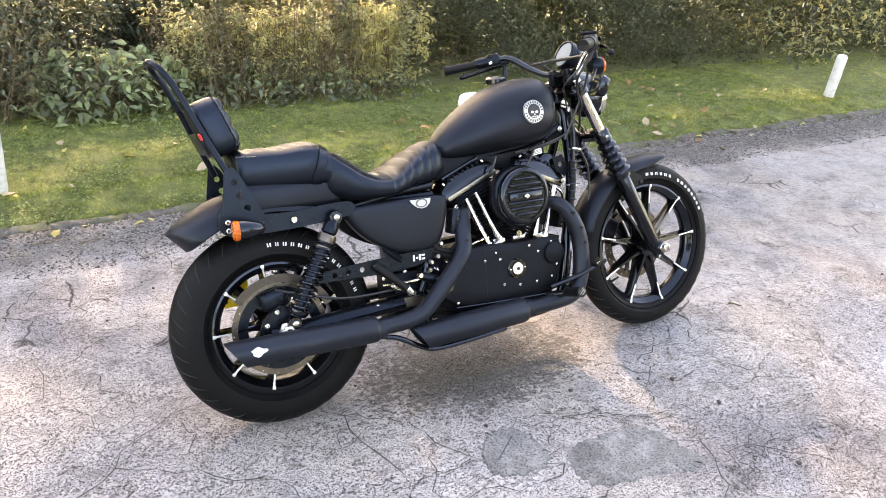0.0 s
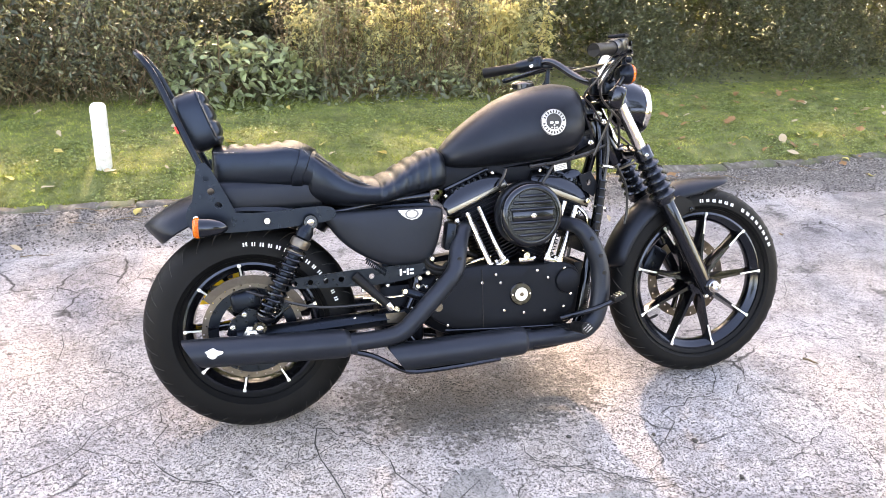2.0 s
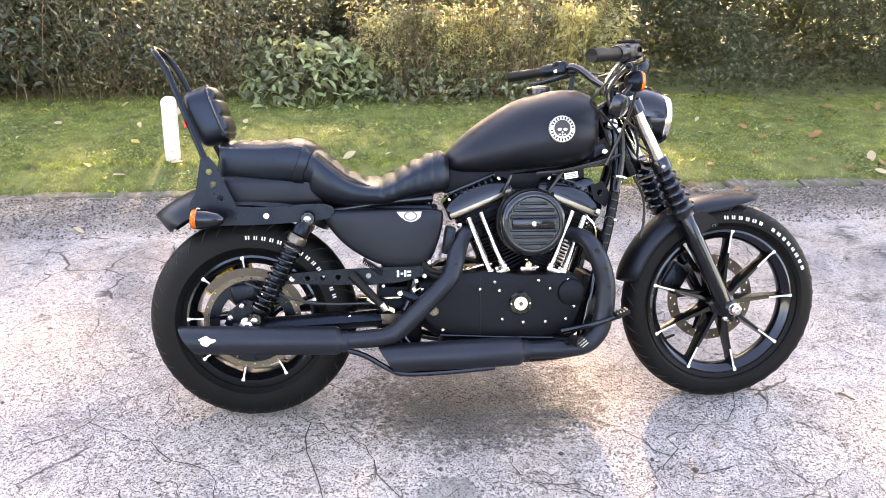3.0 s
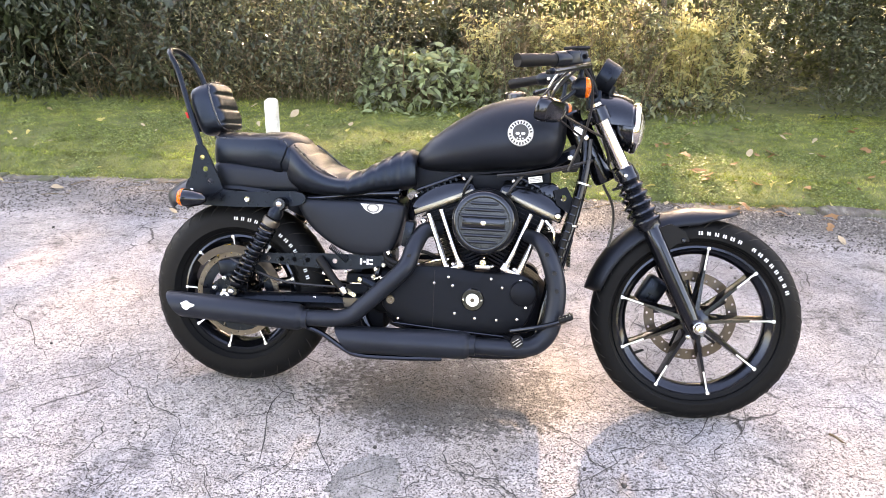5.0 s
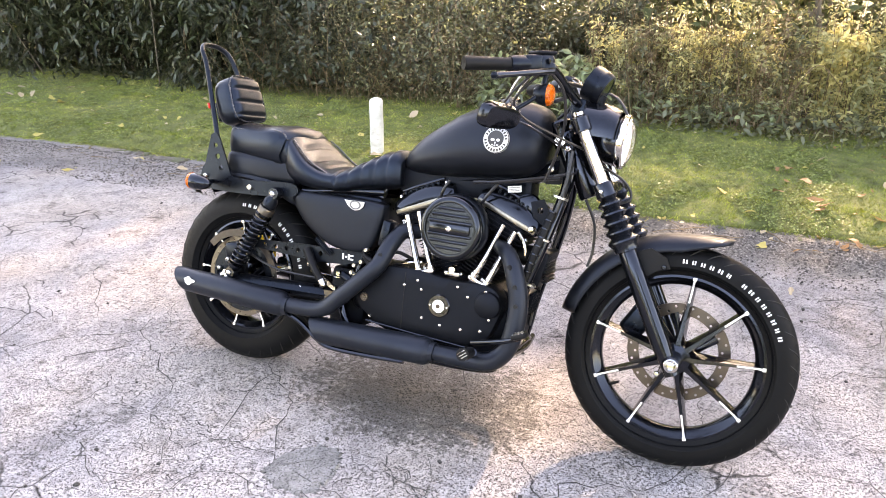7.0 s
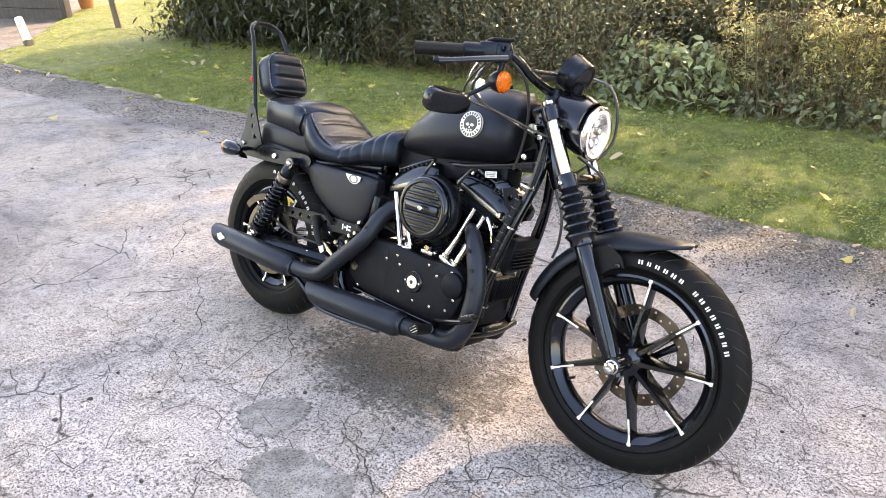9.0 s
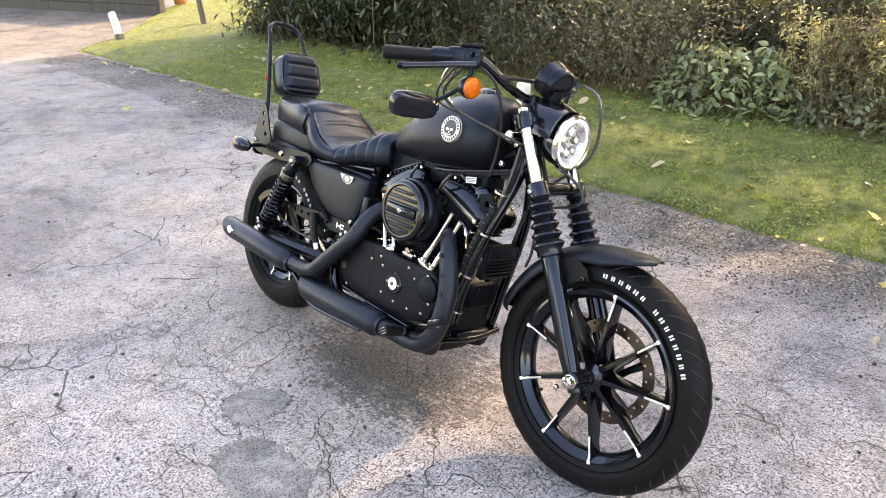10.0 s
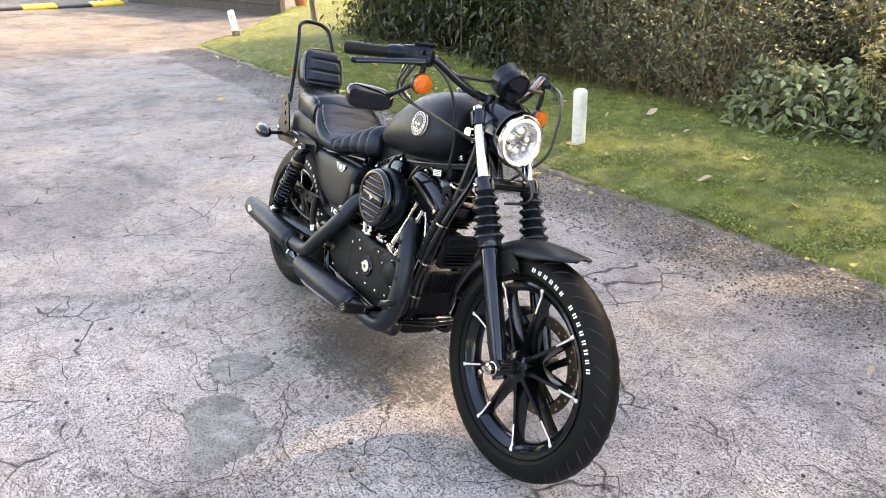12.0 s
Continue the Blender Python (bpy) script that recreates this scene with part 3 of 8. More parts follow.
# ---- vegetation ----
def leaf_cloud(name, centres, normals_up, length, width, material, seed, droop=0.3):
    """Leaves of two folded triangles pairs at centres, pointing at random and drooping."""
    rng = np.random.default_rng(seed)
    n = len(centres)
    yaw = rng.random(n) * 2 * np.pi
    pitch = -droop + rng.normal(0, 0.45, n)
    roll = rng.normal(0, 0.6, n)
    size = length * (0.6 + 0.7 * rng.random(n))
    wide = size * width
    way = np.stack([np.cos(yaw) * np.cos(pitch), np.sin(yaw) * np.cos(pitch), np.sin(pitch)], 1)
    side0 = np.stack([-np.sin(yaw), np.cos(yaw), np.zeros(n)], 1)
    up0 = np.cross(way, side0)
    side = side0 * np.cos(roll)[:, None] + up0 * np.sin(roll)[:, None]
    up = np.cross(way, side)
    a = centres
    b = centres + way * (size * 0.45)[:, None] + side * (wide * 0.5)[:, None] + up * (wide * 0.18)[:, None]
    c = centres + way * size[:, None] - up * (size * 0.12)[:, None]
    d = centres + way * (size * 0.45)[:, None] - side * (wide * 0.5)[:, None] + up * (wide * 0.18)[:, None]
    if 0.06 < length < 0.12:  # leaves near enough to show a rounded outline
        def at(f, half, fold):
            return centres + way * (size * f)[:, None] + side * (wide * half)[:, None] + up * (wide * fold - size * 0.10 * f * f)[:, None]
        six = [a, at(0.22, 0.40, 0.12), at(0.58, 0.46, 0.16), c, at(0.58, -0.46, 0.16), at(0.22, -0.40, 0.12)]
        k = np.arange(n)[:, None] * 6
        return sheet(name, np.stack(six, 1).reshape(-1, 3), np.concatenate([k + np.array([[0, i, i + 1]]) for i in (1, 2, 3, 4)]), material)
    verts = np.stack([a, b, c, d], 1).reshape(-1, 3)
    k = np.arange(n)[:, None] * 4
    return sheet(name, verts, np.concatenate([k + np.array([[0, 1, 2]]), k + np.array([[0, 2, 3]])]), material)


def verge_weeds(count, seed):
    """Small round weed leaves lying in the grass, in patches."""
    rng = np.random.default_rng(seed)
    pts = verge_roots(-6.0, 6.5, 0.0, 1.75)(rng, count)
    patch = np.array([noise.noise(Vector((p[0] * 2.3, p[1] * 2.3, 12.0))) for p in pts])
    return pts[patch > 0.05] + np.array([0, 0, 0.012])


CLOVER = leaf_material("clover_leaves", (0.06, 0.095, 0.022), (0.25, 0.31, 0.09), 0.45, 0.3)
clover = new("clover", leaf_cloud("clover", verge_weeds(110000, 6), None, 0.016, 0.8, CLOVER, 61, -0.15))
tagged(clover, "small round weed leaves in the grass", "weeds", kind="stuff")

# Openings in the hedge and the crowns: (x, y, reach in x, reach in y) of the sunlit spot on the ground, and how open
GAPS = ((2.22, 2.50, 0.54, 0.42, 1.0), (1.15, -0.28, -0.06, 0.40, 0.95), (1.60, -0.85, 0.30, 0.30, 0.5), (2.05, 0.75, 0.20, 0.35, 0.6), (2.70, -0.40, 0.52, 0.45, 0.45), (-0.10, -0.95, 0.50, 0.22, 0.15),
        (-0.95, 0.75, 0.70, 0.50, 0.7), (6.0, 2.60, 0.80, 0.30, 0.9), (4.7, 2.50, 0.45, 0.16, 1.0), (0.45, -1.15, 0.75, 0.22, 0.08), (-3.2, 0.4, 0.5, 0.3, 0.5), (3.6, 0.9, 0.5, 0.3, 0.5),
        (0.9, 2.95, 0.70, 0.26, 0.5), (3.5, 2.75, 0.3, 0.2, 0.5), (-0.3, 2.75, 0.60, 0.36, 0.5), (1.1, 1.15, 0.55, 0.30, 0.4))


# Openings in the wood behind the hedge alone, which let the sun onto the hedge's own leaves
GLADES = ((1.60, 2.75, 1.40, 1.05, 1.0), (0.05, 3.2, 0.80, 0.75, 1.0), (7.5, 3.0, 2.5, 0.8, 0.95), (-1.2, 2.6, 1.2, 1.0, 1.0))


def sunlit_gaps(pts, rng):
    """Drops leaves that stand between the sun and the openings' spots."""
    reach = (pts[:, 2] / toward_sun.z)[:, None]
    foot = pts[:, :2] - reach * np.array([toward_sun.x, toward_sun.y])
    clear = np.zeros(len(pts))
    tall = pts[:, 2] > 3.0
    wider = np.where(tall, 0.38, 0.10)
    for x, y, rx, ry, share in GAPS:
        clear = np.maximum(clear, np.where(tall, share, 1.0) * np.exp(-(((foot[:, 0] - x) / (rx + wider)) ** 2 + ((foot[:, 1] - y) / (ry + wider * 1.4)) ** 2) ** 2))
    for x, y, rx, ry, share in GLADES:
        clear = np.maximum(clear, (pts[:, 1] > 5.25) * share * np.exp(-(((foot[:, 0] - x) / rx) ** 2 + ((foot[:, 1] - y) / ry) ** 2) ** 2))
    return pts[(clear < rng.random(len(pts))) | (pts[:, 2] < 0.75)]


def clumps(rng, box, count, spread, per, power=1.0):
    """Leaf places gathered in clumps inside a box (x0, x1, y0, y1, z0, z1)."""
    x0, x1, y0, y1, z0, z1 = box
    cs = np.stack([x0 + (x1 - x0) * rng.random(count), y0 + (y1 - y0) * rng.random(count), z0 + (z1 - z0) * rng.random(count) ** power], 1)
    open_air = np.array([noise.noise(Vector(c) * 1.5) + 0.6 * noise.noise(Vector(c) * 3.6) for c in cs])
    cs = cs[open_air > -0.12]
    hollow = np.array([max(0.0, noise.noise(Vector((c[0] * 1.3, 7.0, c[2] * 1.7)))) for c in cs])
    cs[:, 1] += np.where(cs[:, 1] < 5.3, 1.1, 0.0) * hollow * min(1.0, y1 - y0)
    count = len(cs)
    off = rng.normal(0, 1, (count, per, 3)) * np.array(spread)
    pts = (cs[:, None] + off).reshape(-1, 3)
    return sunlit_gaps(pts[pts[:, 2] > -0.03], rng)


def stems(name, roots, tips, radius, material, seed, bend=0.12, seg=4):
    """Thin curved stalks from roots to tips, as one mesh."""
    rng = np.random.default_rng(seed)
    verts, faces, base = [], [], 0
    for p, q in zip(roots, tips):
        mid = (p + q) / 2 + rng.normal(0, bend, 3) * np.linalg.norm(q - p)
        r = radius * (0.6 + 0.8 * rng.random())
        for k, (c, w) in enumerate(((p, 1.0), (mid, 0.75), (q, 0.3))):
            for j in range(3):
                ang = 2 * np.pi * j / 3
                verts.append(c + np.array([np.cos(ang) * r * w, np.sin(ang) * r * w, 0]))
        for k in range(2):
            for j in range(3):
                a, b = base + k * 3 + j, base + k * 3 + (j + 1) % 3
                faces += [(a, b, b + 3, a + 3)]
        base += 9
    return sheet(name, verts, faces, material)


def shrub(box, length, width, count, per, spread, material, label, seed, stalks=60, stalk_mat=None, droop=0.3, power=1.0, radius=0.006, extra=None):
    """A shrub: stalks from the ground and a crown of leaves in clumps."""
    rng = np.random.default_rng(seed)
    x0, x1, y0, y1, z0, z1 = box
    root = new("shrub")
    root.matrix_basis = pose((x0 + x1) / 2, (y0 + y1) / 2, -0.02)
    origin = np.array([(x0 + x1) / 2, (y0 + y1) / 2, -0.02])
    pts = clumps(rng, box, count, spread, per, power)
    part_of("foliage", leaf_cloud("foliage", pts - origin, None, length, width, material, seed, droop), None, root)
    if extra:
        for k, (mat, share, size) in enumerate(extra):
            more = clumps(rng, box, int(count * share), spread, per, power)
            part_of("foliage", leaf_cloud("foliage", more - origin, None, length * size, width, mat, seed + 50 + k, droop), None, root)
    r = np.stack([x0 + (x1 - x0) * rng.random(stalks), y0 + (y1 - y0) * rng.random(stalks), np.full(stalks, -0.05)], 1)
    t = r + np.stack([rng.normal(0, 0.2, stalks), rng.normal(0, 0.15, stalks), (z1 - 0.1) * (0.5 + 0.5 * rng.random(stalks))], 1)
    tagged(part_of("stalk_tangle", stems("stalk_tangle", r - origin, t - origin, radius, stalk_mat or TWIG, seed), None, root), kind="stuff")
    return tagged(root, label, "shrub")


def bush_root(x, y, label):
    root = new("shrub")
    root.matrix_basis = pose(x, y, -0.02)
    return tagged(root, label, "shrub"), np.array([x, y, -0.02])


def plumes(box, count, size, length, mats, label, seed, stalk_mat=None):
    """Tall weeds: upright stalks, each with small leaves that thicken towards its top."""
    rng = np.random.default_rng(seed)
    x0, x1, y0, y1, h0, h1 = box
    root, origin = bush_root((x0 + x1) / 2, (y0 + y1) / 2, label)
    feet = np.stack([x0 + (x1 - x0) * rng.random(count), y0 + (y1 - y0) * rng.random(count), np.full(count, -0.04)], 1)
    tall = h0 + (h1 - h0) * rng.random(count)
    tips = feet + np.stack([rng.normal(0, 0.10, count), rng.normal(-0.02, 0.08, count), tall], 1)
    groups = [[] for _ in mats]
    for p, q, h in zip(feet, tips, tall):
        k = max(3, int(size * h / 9))
        f = (0.10 + 0.90 * rng.random(k) ** 0.8)[:, None]
        tufts_at = p + (q - p) * f + rng.normal(0, 1, (k, 3)) * (0.060 * (1 - f) + 0.020)
        pts = (tufts_at[:, None] + rng.normal(0, 0.020, (k, 9, 3))).reshape(-1, 3)
        groups[int(rng.random() * len(mats) * 0.999)].append(pts)
    for k, (mat, pts) in enumerate(zip(mats, groups)):
        if pts:
            pts = sunlit_gaps(np.concatenate(pts), rng)
            part_of("foliage", leaf_cloud("foliage", pts[pts[:, 2] > 0.0] - origin, None, length, 0.38, mat, seed + 70 + k, 0.25), None, root)
    tagged(part_of("stalk_tangle", stems("stalk_tangle", feet - origin, tips - origin, 0.0035, stalk_mat or TWIG, seed, 0.04), None, root), kind="stuff")
    return root


def mound(x, y, rx, ry, rz, count, length, mats, label, seed):
    """A rounded bush: drooping leaves in lumpy shells over a dim inside."""
    rng = np.random.default_rng(seed)
    root, origin = bush_root(x, y, label)
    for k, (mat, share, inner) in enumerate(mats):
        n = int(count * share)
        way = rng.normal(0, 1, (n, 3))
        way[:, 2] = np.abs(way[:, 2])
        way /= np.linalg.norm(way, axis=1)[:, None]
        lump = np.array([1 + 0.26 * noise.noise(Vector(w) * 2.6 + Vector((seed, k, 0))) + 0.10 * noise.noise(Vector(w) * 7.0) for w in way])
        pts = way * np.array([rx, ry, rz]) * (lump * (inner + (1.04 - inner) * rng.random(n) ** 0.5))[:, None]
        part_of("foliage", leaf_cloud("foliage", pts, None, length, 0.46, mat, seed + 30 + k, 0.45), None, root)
    n = 40
    feet = np.stack([rng.normal(0, rx * 0.4, n), rng.normal(0, ry * 0.4, n), np.full(n, -0.03)], 1)
    tips = np.stack([rng.normal(0, rx * 0.6, n), rng.normal(-ry * 0.1, ry * 0.5, n), rz * (0.4 + 0.5 * rng.random(n))], 1)
    tagged(part_of("stalk_tangle", stems("stalk_tangle", feet, tips, 0.004, TWIG, seed), None, root), kind="stuff")
    return root


def thicket(box, canes, label, seed, mats, reach=0.55):
    """Arching thin canes leaning over each other, with sparse small leaves near their ends."""
    rng = np.random.default_rng(seed)
    x0, x1, y0, y1, z0, z1 = box
    root, origin = bush_root((x0 + x1) / 2, (y0 + y1) / 2, label)
    feet = np.stack([x0 + (x1 - x0) * rng.random(canes), y0 + (y1 - y0) * rng.random(canes), np.full(canes, -0.04)], 1)
    tips = feet + np.stack([rng.normal(0.12, reach, canes), rng.normal(-0.06, 0.22, canes), z0 + (z1 - z0) * rng.random(canes)], 1)
    for k, mat in enumerate((STRAW, TWIG)):
        own = slice(k, None, 2)
        tagged(part_of("stalk_tangle", stems("stalk_tangle", feet[own] - origin, tips[own] - origin, 0.0028, mat, seed + k, 0.16), None, root), kind="stuff")
    for k, (mat, per, length) in enumerate(mats):
        f = 0.35 + 0.65 * rng.random((canes, per, 1))
        pts = (feet[:, None] * (1 - f) + tips[:, None] * f + rng.normal(0, 0.055, (canes, per, 3))).reshape(-1, 3)
        part_of("foliage", leaf_cloud("foliage", pts[pts[:, 2] > 0.01] - origin, None, length, 0.42, mat, seed + 40 + k, 0.3), None, root)
    return root


# Along the verge, from the yard's mouth to the far bend
# some paler leaves mixed in for clusters that catch the light
shrub((-7.2, -3.0, 3.74, 5.2, 0.02, 2.4), 0.105, 0.30, 5800, 14, (0.13, 0.13, 0.11), LAUREL, "dense dark shrub with long drooping glossy leaves", 11, 14, BARK, 0.6, radius=0.008, extra=((YEW, 0.15, 0.6), (PRIVET, 0.12, 0.85)))
thicket((-3.1, -1.9, 3.90, 4.5, 0.3, 1.1), 200, "dark thicket of arching canes beside the glossy shrub", 12, ((YEW, 14, 0.050), (LAUREL, 10, 0.075), (PRIVET, 3, 0.045)))
thicket((-2.0, -0.6, 3.90, 4.5, 0.3, 1.2), 260, "dim thicket of dry arching canes with small leaves", 26, ((PRIVET, 11, 0.044), (BROWN, 7, 0.036), (YEW, 6, 0.050), (WEEDS, 6, 0.040)))
# the row behind gets dark leaf colours to deepen its shade
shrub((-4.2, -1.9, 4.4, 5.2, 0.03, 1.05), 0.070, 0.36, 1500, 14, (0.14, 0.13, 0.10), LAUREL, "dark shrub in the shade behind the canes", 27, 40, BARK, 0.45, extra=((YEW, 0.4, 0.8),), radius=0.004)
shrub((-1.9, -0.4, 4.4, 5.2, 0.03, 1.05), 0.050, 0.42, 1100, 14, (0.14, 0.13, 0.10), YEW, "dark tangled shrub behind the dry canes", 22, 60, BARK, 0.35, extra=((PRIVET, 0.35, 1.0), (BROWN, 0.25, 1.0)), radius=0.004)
plumes((-1.8, -0.35, 4.45, 4.95, 0.8, 1.3), 70, 80, 0.050, (WEEDS, WEEDS, GOLDEN, PRIVET), "tall yellow green weeds with the sun behind them", 23)
# darker privet leaves inside stand in for the bush's inner shade
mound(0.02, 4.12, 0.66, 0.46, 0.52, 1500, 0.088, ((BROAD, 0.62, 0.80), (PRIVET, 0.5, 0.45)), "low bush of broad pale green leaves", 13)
# dark leaves paint the black hollow behind the bush
shrub((-0.5, 0.6, 4.55, 5.2, 0.15, 0.95), 0.055, 0.42, 800, 14, (0.12, 0.12, 0.11), YEW, "dark shrub filling the hollow behind the broad leaved bush", 14, 40, BARK, 0.3)
plumes((0.35, 1.98, 3.92, 4.35, 0.6, 1.35), 190, 95, 0.044, (WEEDS, PRIVET, WEEDS, GOLDEN, BROWN, PRIVET), "tall leafy weeds turning yellow and brown", 15)
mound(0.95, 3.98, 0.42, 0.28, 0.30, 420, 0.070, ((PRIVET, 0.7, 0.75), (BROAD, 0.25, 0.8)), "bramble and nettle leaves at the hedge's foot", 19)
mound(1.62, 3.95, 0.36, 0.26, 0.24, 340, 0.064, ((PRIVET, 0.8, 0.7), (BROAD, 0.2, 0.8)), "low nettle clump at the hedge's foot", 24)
plumes((2.08, 2.55, 3.95, 4.35, 0.7, 1.3), 42, 130, 0.052, (GOLDEN, GOLDEN, WEEDS), "sunlit young shrub with yellow and pinkish leaves", 25)
shrub((2.45, 7.2, 3.78, 5.2, 0.05, 2.6), 0.038, 0.45, 8200, 16, (0.12, 0.10, 0.08), YEW, "dense dark shrub with small leaves", 16, 22, BARK, 0.2, radius=0.004, extra=((PRIVET, 0.16, 1.2),))
mound(2.2, 3.90, 0.50, 0.26, 0.22, 360, 0.062, ((PRIVET, 0.7, 0.7), (WEEDS, 0.3, 0.8)), "low leafy undergrowth at the hedge's foot", 20)
# yellow leaves among the dark ones stand in for sunlit glints
shrub((7.0, 13.0, 3.6, 5.2, 0.05, 2.6), 0.08, 0.40, 1900, 13, (0.14, 0.12, 0.14), YEW, "sunlit yellow green shrubs at the road's bend", 17, 60, TWIG, 0.3, extra=((GOLDEN, 0.25, 1.0), (WEEDS, 0.35, 1.0)))
# large dark leaves, added so that the hedge's gaps stay dark
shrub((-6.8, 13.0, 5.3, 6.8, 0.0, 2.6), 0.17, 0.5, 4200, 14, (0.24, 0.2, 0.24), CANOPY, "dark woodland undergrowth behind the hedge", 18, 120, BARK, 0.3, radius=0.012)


def limb(points, radii):
    """A crooked bare limb of the shrubs behind."""
    ob = tagged(part("bare_branch", tube(points, radii, 8, 6), BARK, None), "dark crooked limb rising out of the thicket", "branch", "limbs in the hedge")
    return ob


limb([(-3.0, 4.5, -0.05), (-2.75, 4.45, 0.45), (-2.2, 4.4, 0.85), (-1.4, 4.45, 1.05)], [0.035, 0.030, 0.022, 0.010])
limb([(-2.6, 4.6, -0.05), (-2.5, 4.55, 0.6), (-2.1, 4.5, 1.2), (-1.9, 4.5, 1.6)], [0.030, 0.026, 0.020, 0.012])
limb([(-1.3, 4.5, -0.05), (-1.2, 4.45, 0.5), (-0.85, 4.4, 1.0), (-0.7, 4.4, 1.5)], [0.024, 0.020, 0.016, 0.010])
limb([(2.02, 4.3, -0.05), (2.05, 4.35, 0.5), (1.98, 4.4, 1.0), (2.05, 4.45, 1.6)], [0.030, 0.026, 0.022, 0.016])


def arching(x, y, reach, top, seed):
    """A bare arching cane leaning out of the hedge."""
    rng = np.random.default_rng(seed)
    side = rng.uniform(-1, 1)
    pts = [(0, 0, -0.05), (side * 0.15, -0.05, top * 0.55), (side * 0.4, -reach * 0.45, top), (side * 0.7, -reach, top * 0.75)]
    ob = tagged(part("bare_branch", tube(pts, [0.005, 0.004, 0.003, 0.0015], 6, 5), TWIG, None), "bare brown cane arching out of the hedge", "branch", "canes in the hedge")
    ob.matrix_basis = pose(x, y, 0)


for k in range(16):
    arching(-3.7 + 0.36 * k + random.uniform(-0.12, 0.12), 3.95 + random.uniform(-0.1, 0.2), random.uniform(0.15, 0.35), random.uniform(0.25, 0.7), 300 + k)


def tree(x, y, height, crown, leaves, seed, label, size=0.20):
    """A tapered trunk with limbs and a ragged crown of leaf clumps."""
    rng = np.random.default_rng(seed)
    root = new("tree")
    root.matrix_basis = pose(x, y, -0.1)
    lean = rng.normal(0, 0.25, 2)
    bm = tube([(0, 0, -0.1), (lean[0] * 0.3, lean[1] * 0.3, height * 0.3), (lean[0] * 0.7, lean[1] * 0.7, height * 0.6), (lean[0], lean[1], height * 0.9)], [0.22, 0.17, 0.12, 0.04], 9, 4)
    centres = []
    for k in range(9):
        a, h = rng.random() * 6.28, height * (0.35 + 0.5 * rng.random())
        reach = crown * (0.5 + 0.5 * rng.random())
        tip = (lean[0] + math.cos(a) * reach, lean[1] + math.sin(a) * reach, h + reach * 0.5)
        tube([(lean[0] * 0.6, lean[1] * 0.6, h), (lean[0] + math.cos(a) * reach * 0.5, lean[1] + math.sin(a) * reach * 0.5, h + reach * 0.2), tip], [0.05, 0.032, 0.01], 6, 3, bm)
        centres += [np.array(tip) * (1 - f) + np.array((lean[0], lean[1], h)) * f for f in (0.0, 0.25, 0.5)]
    part("trunk", bm, BARK, root)
    centres = np.array(centres)
    pick = centres[rng.integers(0, len(centres), leaves // 30)] + rng.normal(0, crown * 0.28, (leaves // 30, 3))
    pts = (pick[:, None] + rng.normal(0, 0.34, (len(pick), 30, 3))).reshape(-1, 3)
    place = np.array([x, y, -0.1])
    pts = sunlit_gaps(pts + place, rng) - place
    part_of("crown", leaf_cloud("crown", pts, None, size, 0.5, CANOPY, seed), None, root)
    return tagged(root, label, "tree", "trees behind the hedge")


# these crowns stay out of view; their leaves shape the dappled sun
for x, y, h, c, leaves, seed in ((-5.2, 9.5, 8.8, 2.6, 6200, 30), (-3.4, 12.5, 11.5, 3.2, 6500, 31), (-0.6, 11.0, 10.5, 3.2, 6300, 32), (2.4, 12.0, 11.0, 3.2, 6300, 33), (5.4, 11.0, 10.5, 3.2, 6000, 34), (8.6, 11.0, 10.5, 3.2, 4600, 35), (12.2, 12.5, 11.5, 3.4, 4600, 36), (16.0, 11.0, 10.5, 3.2, 4000, 37)):
    tree(x, y, h, c, leaves, seed, "leafy tree with a dark trunk behind the hedge", 0.32)

# across the road, behind the camera: unseen hedge and trees added to block sky light
shrub((-9.0, 12.0, -12.5, -11.0, 0.0, 3.0), 0.26, 0.5, 1500, 12, (0.35, 0.3, 0.35), CANOPY, "unseen hedge added across the road to block sky light", 21, 120, BARK, 0.3, radius=0.02)
for x, y, h, c, leaves, seed in ((-9.5, -15.5, 7.5, 2.6, 4000, 41), (9.5, -16.0, 8.0, 2.8, 4000, 44)):
    tree(x, y, h, c, leaves, seed, "unseen leafy tree added across the road to block sky light", 0.36)


# ---- the motorcycle, built upright along x and then leaned on its stand ----
bike = new("motorcycle")
bike.matrix_basis = pose(0.005, -0.057, -0.021, 0, 0, -1.4) @ pose(0, 0, 0, -16.2)
tagged(bike, "matte black cruiser motorcycle leaning on its side stand on asphalt", "motorcycle")


def arc_points(c, r, a0, a1, n):
    return [(c[0] + r * math.cos(radians(a0 + (a1 - a0) * k / (n - 1))), c[1] + r * math.sin(radians(a0 + (a1 - a0) * k / (n - 1)))) for k in range(n)]


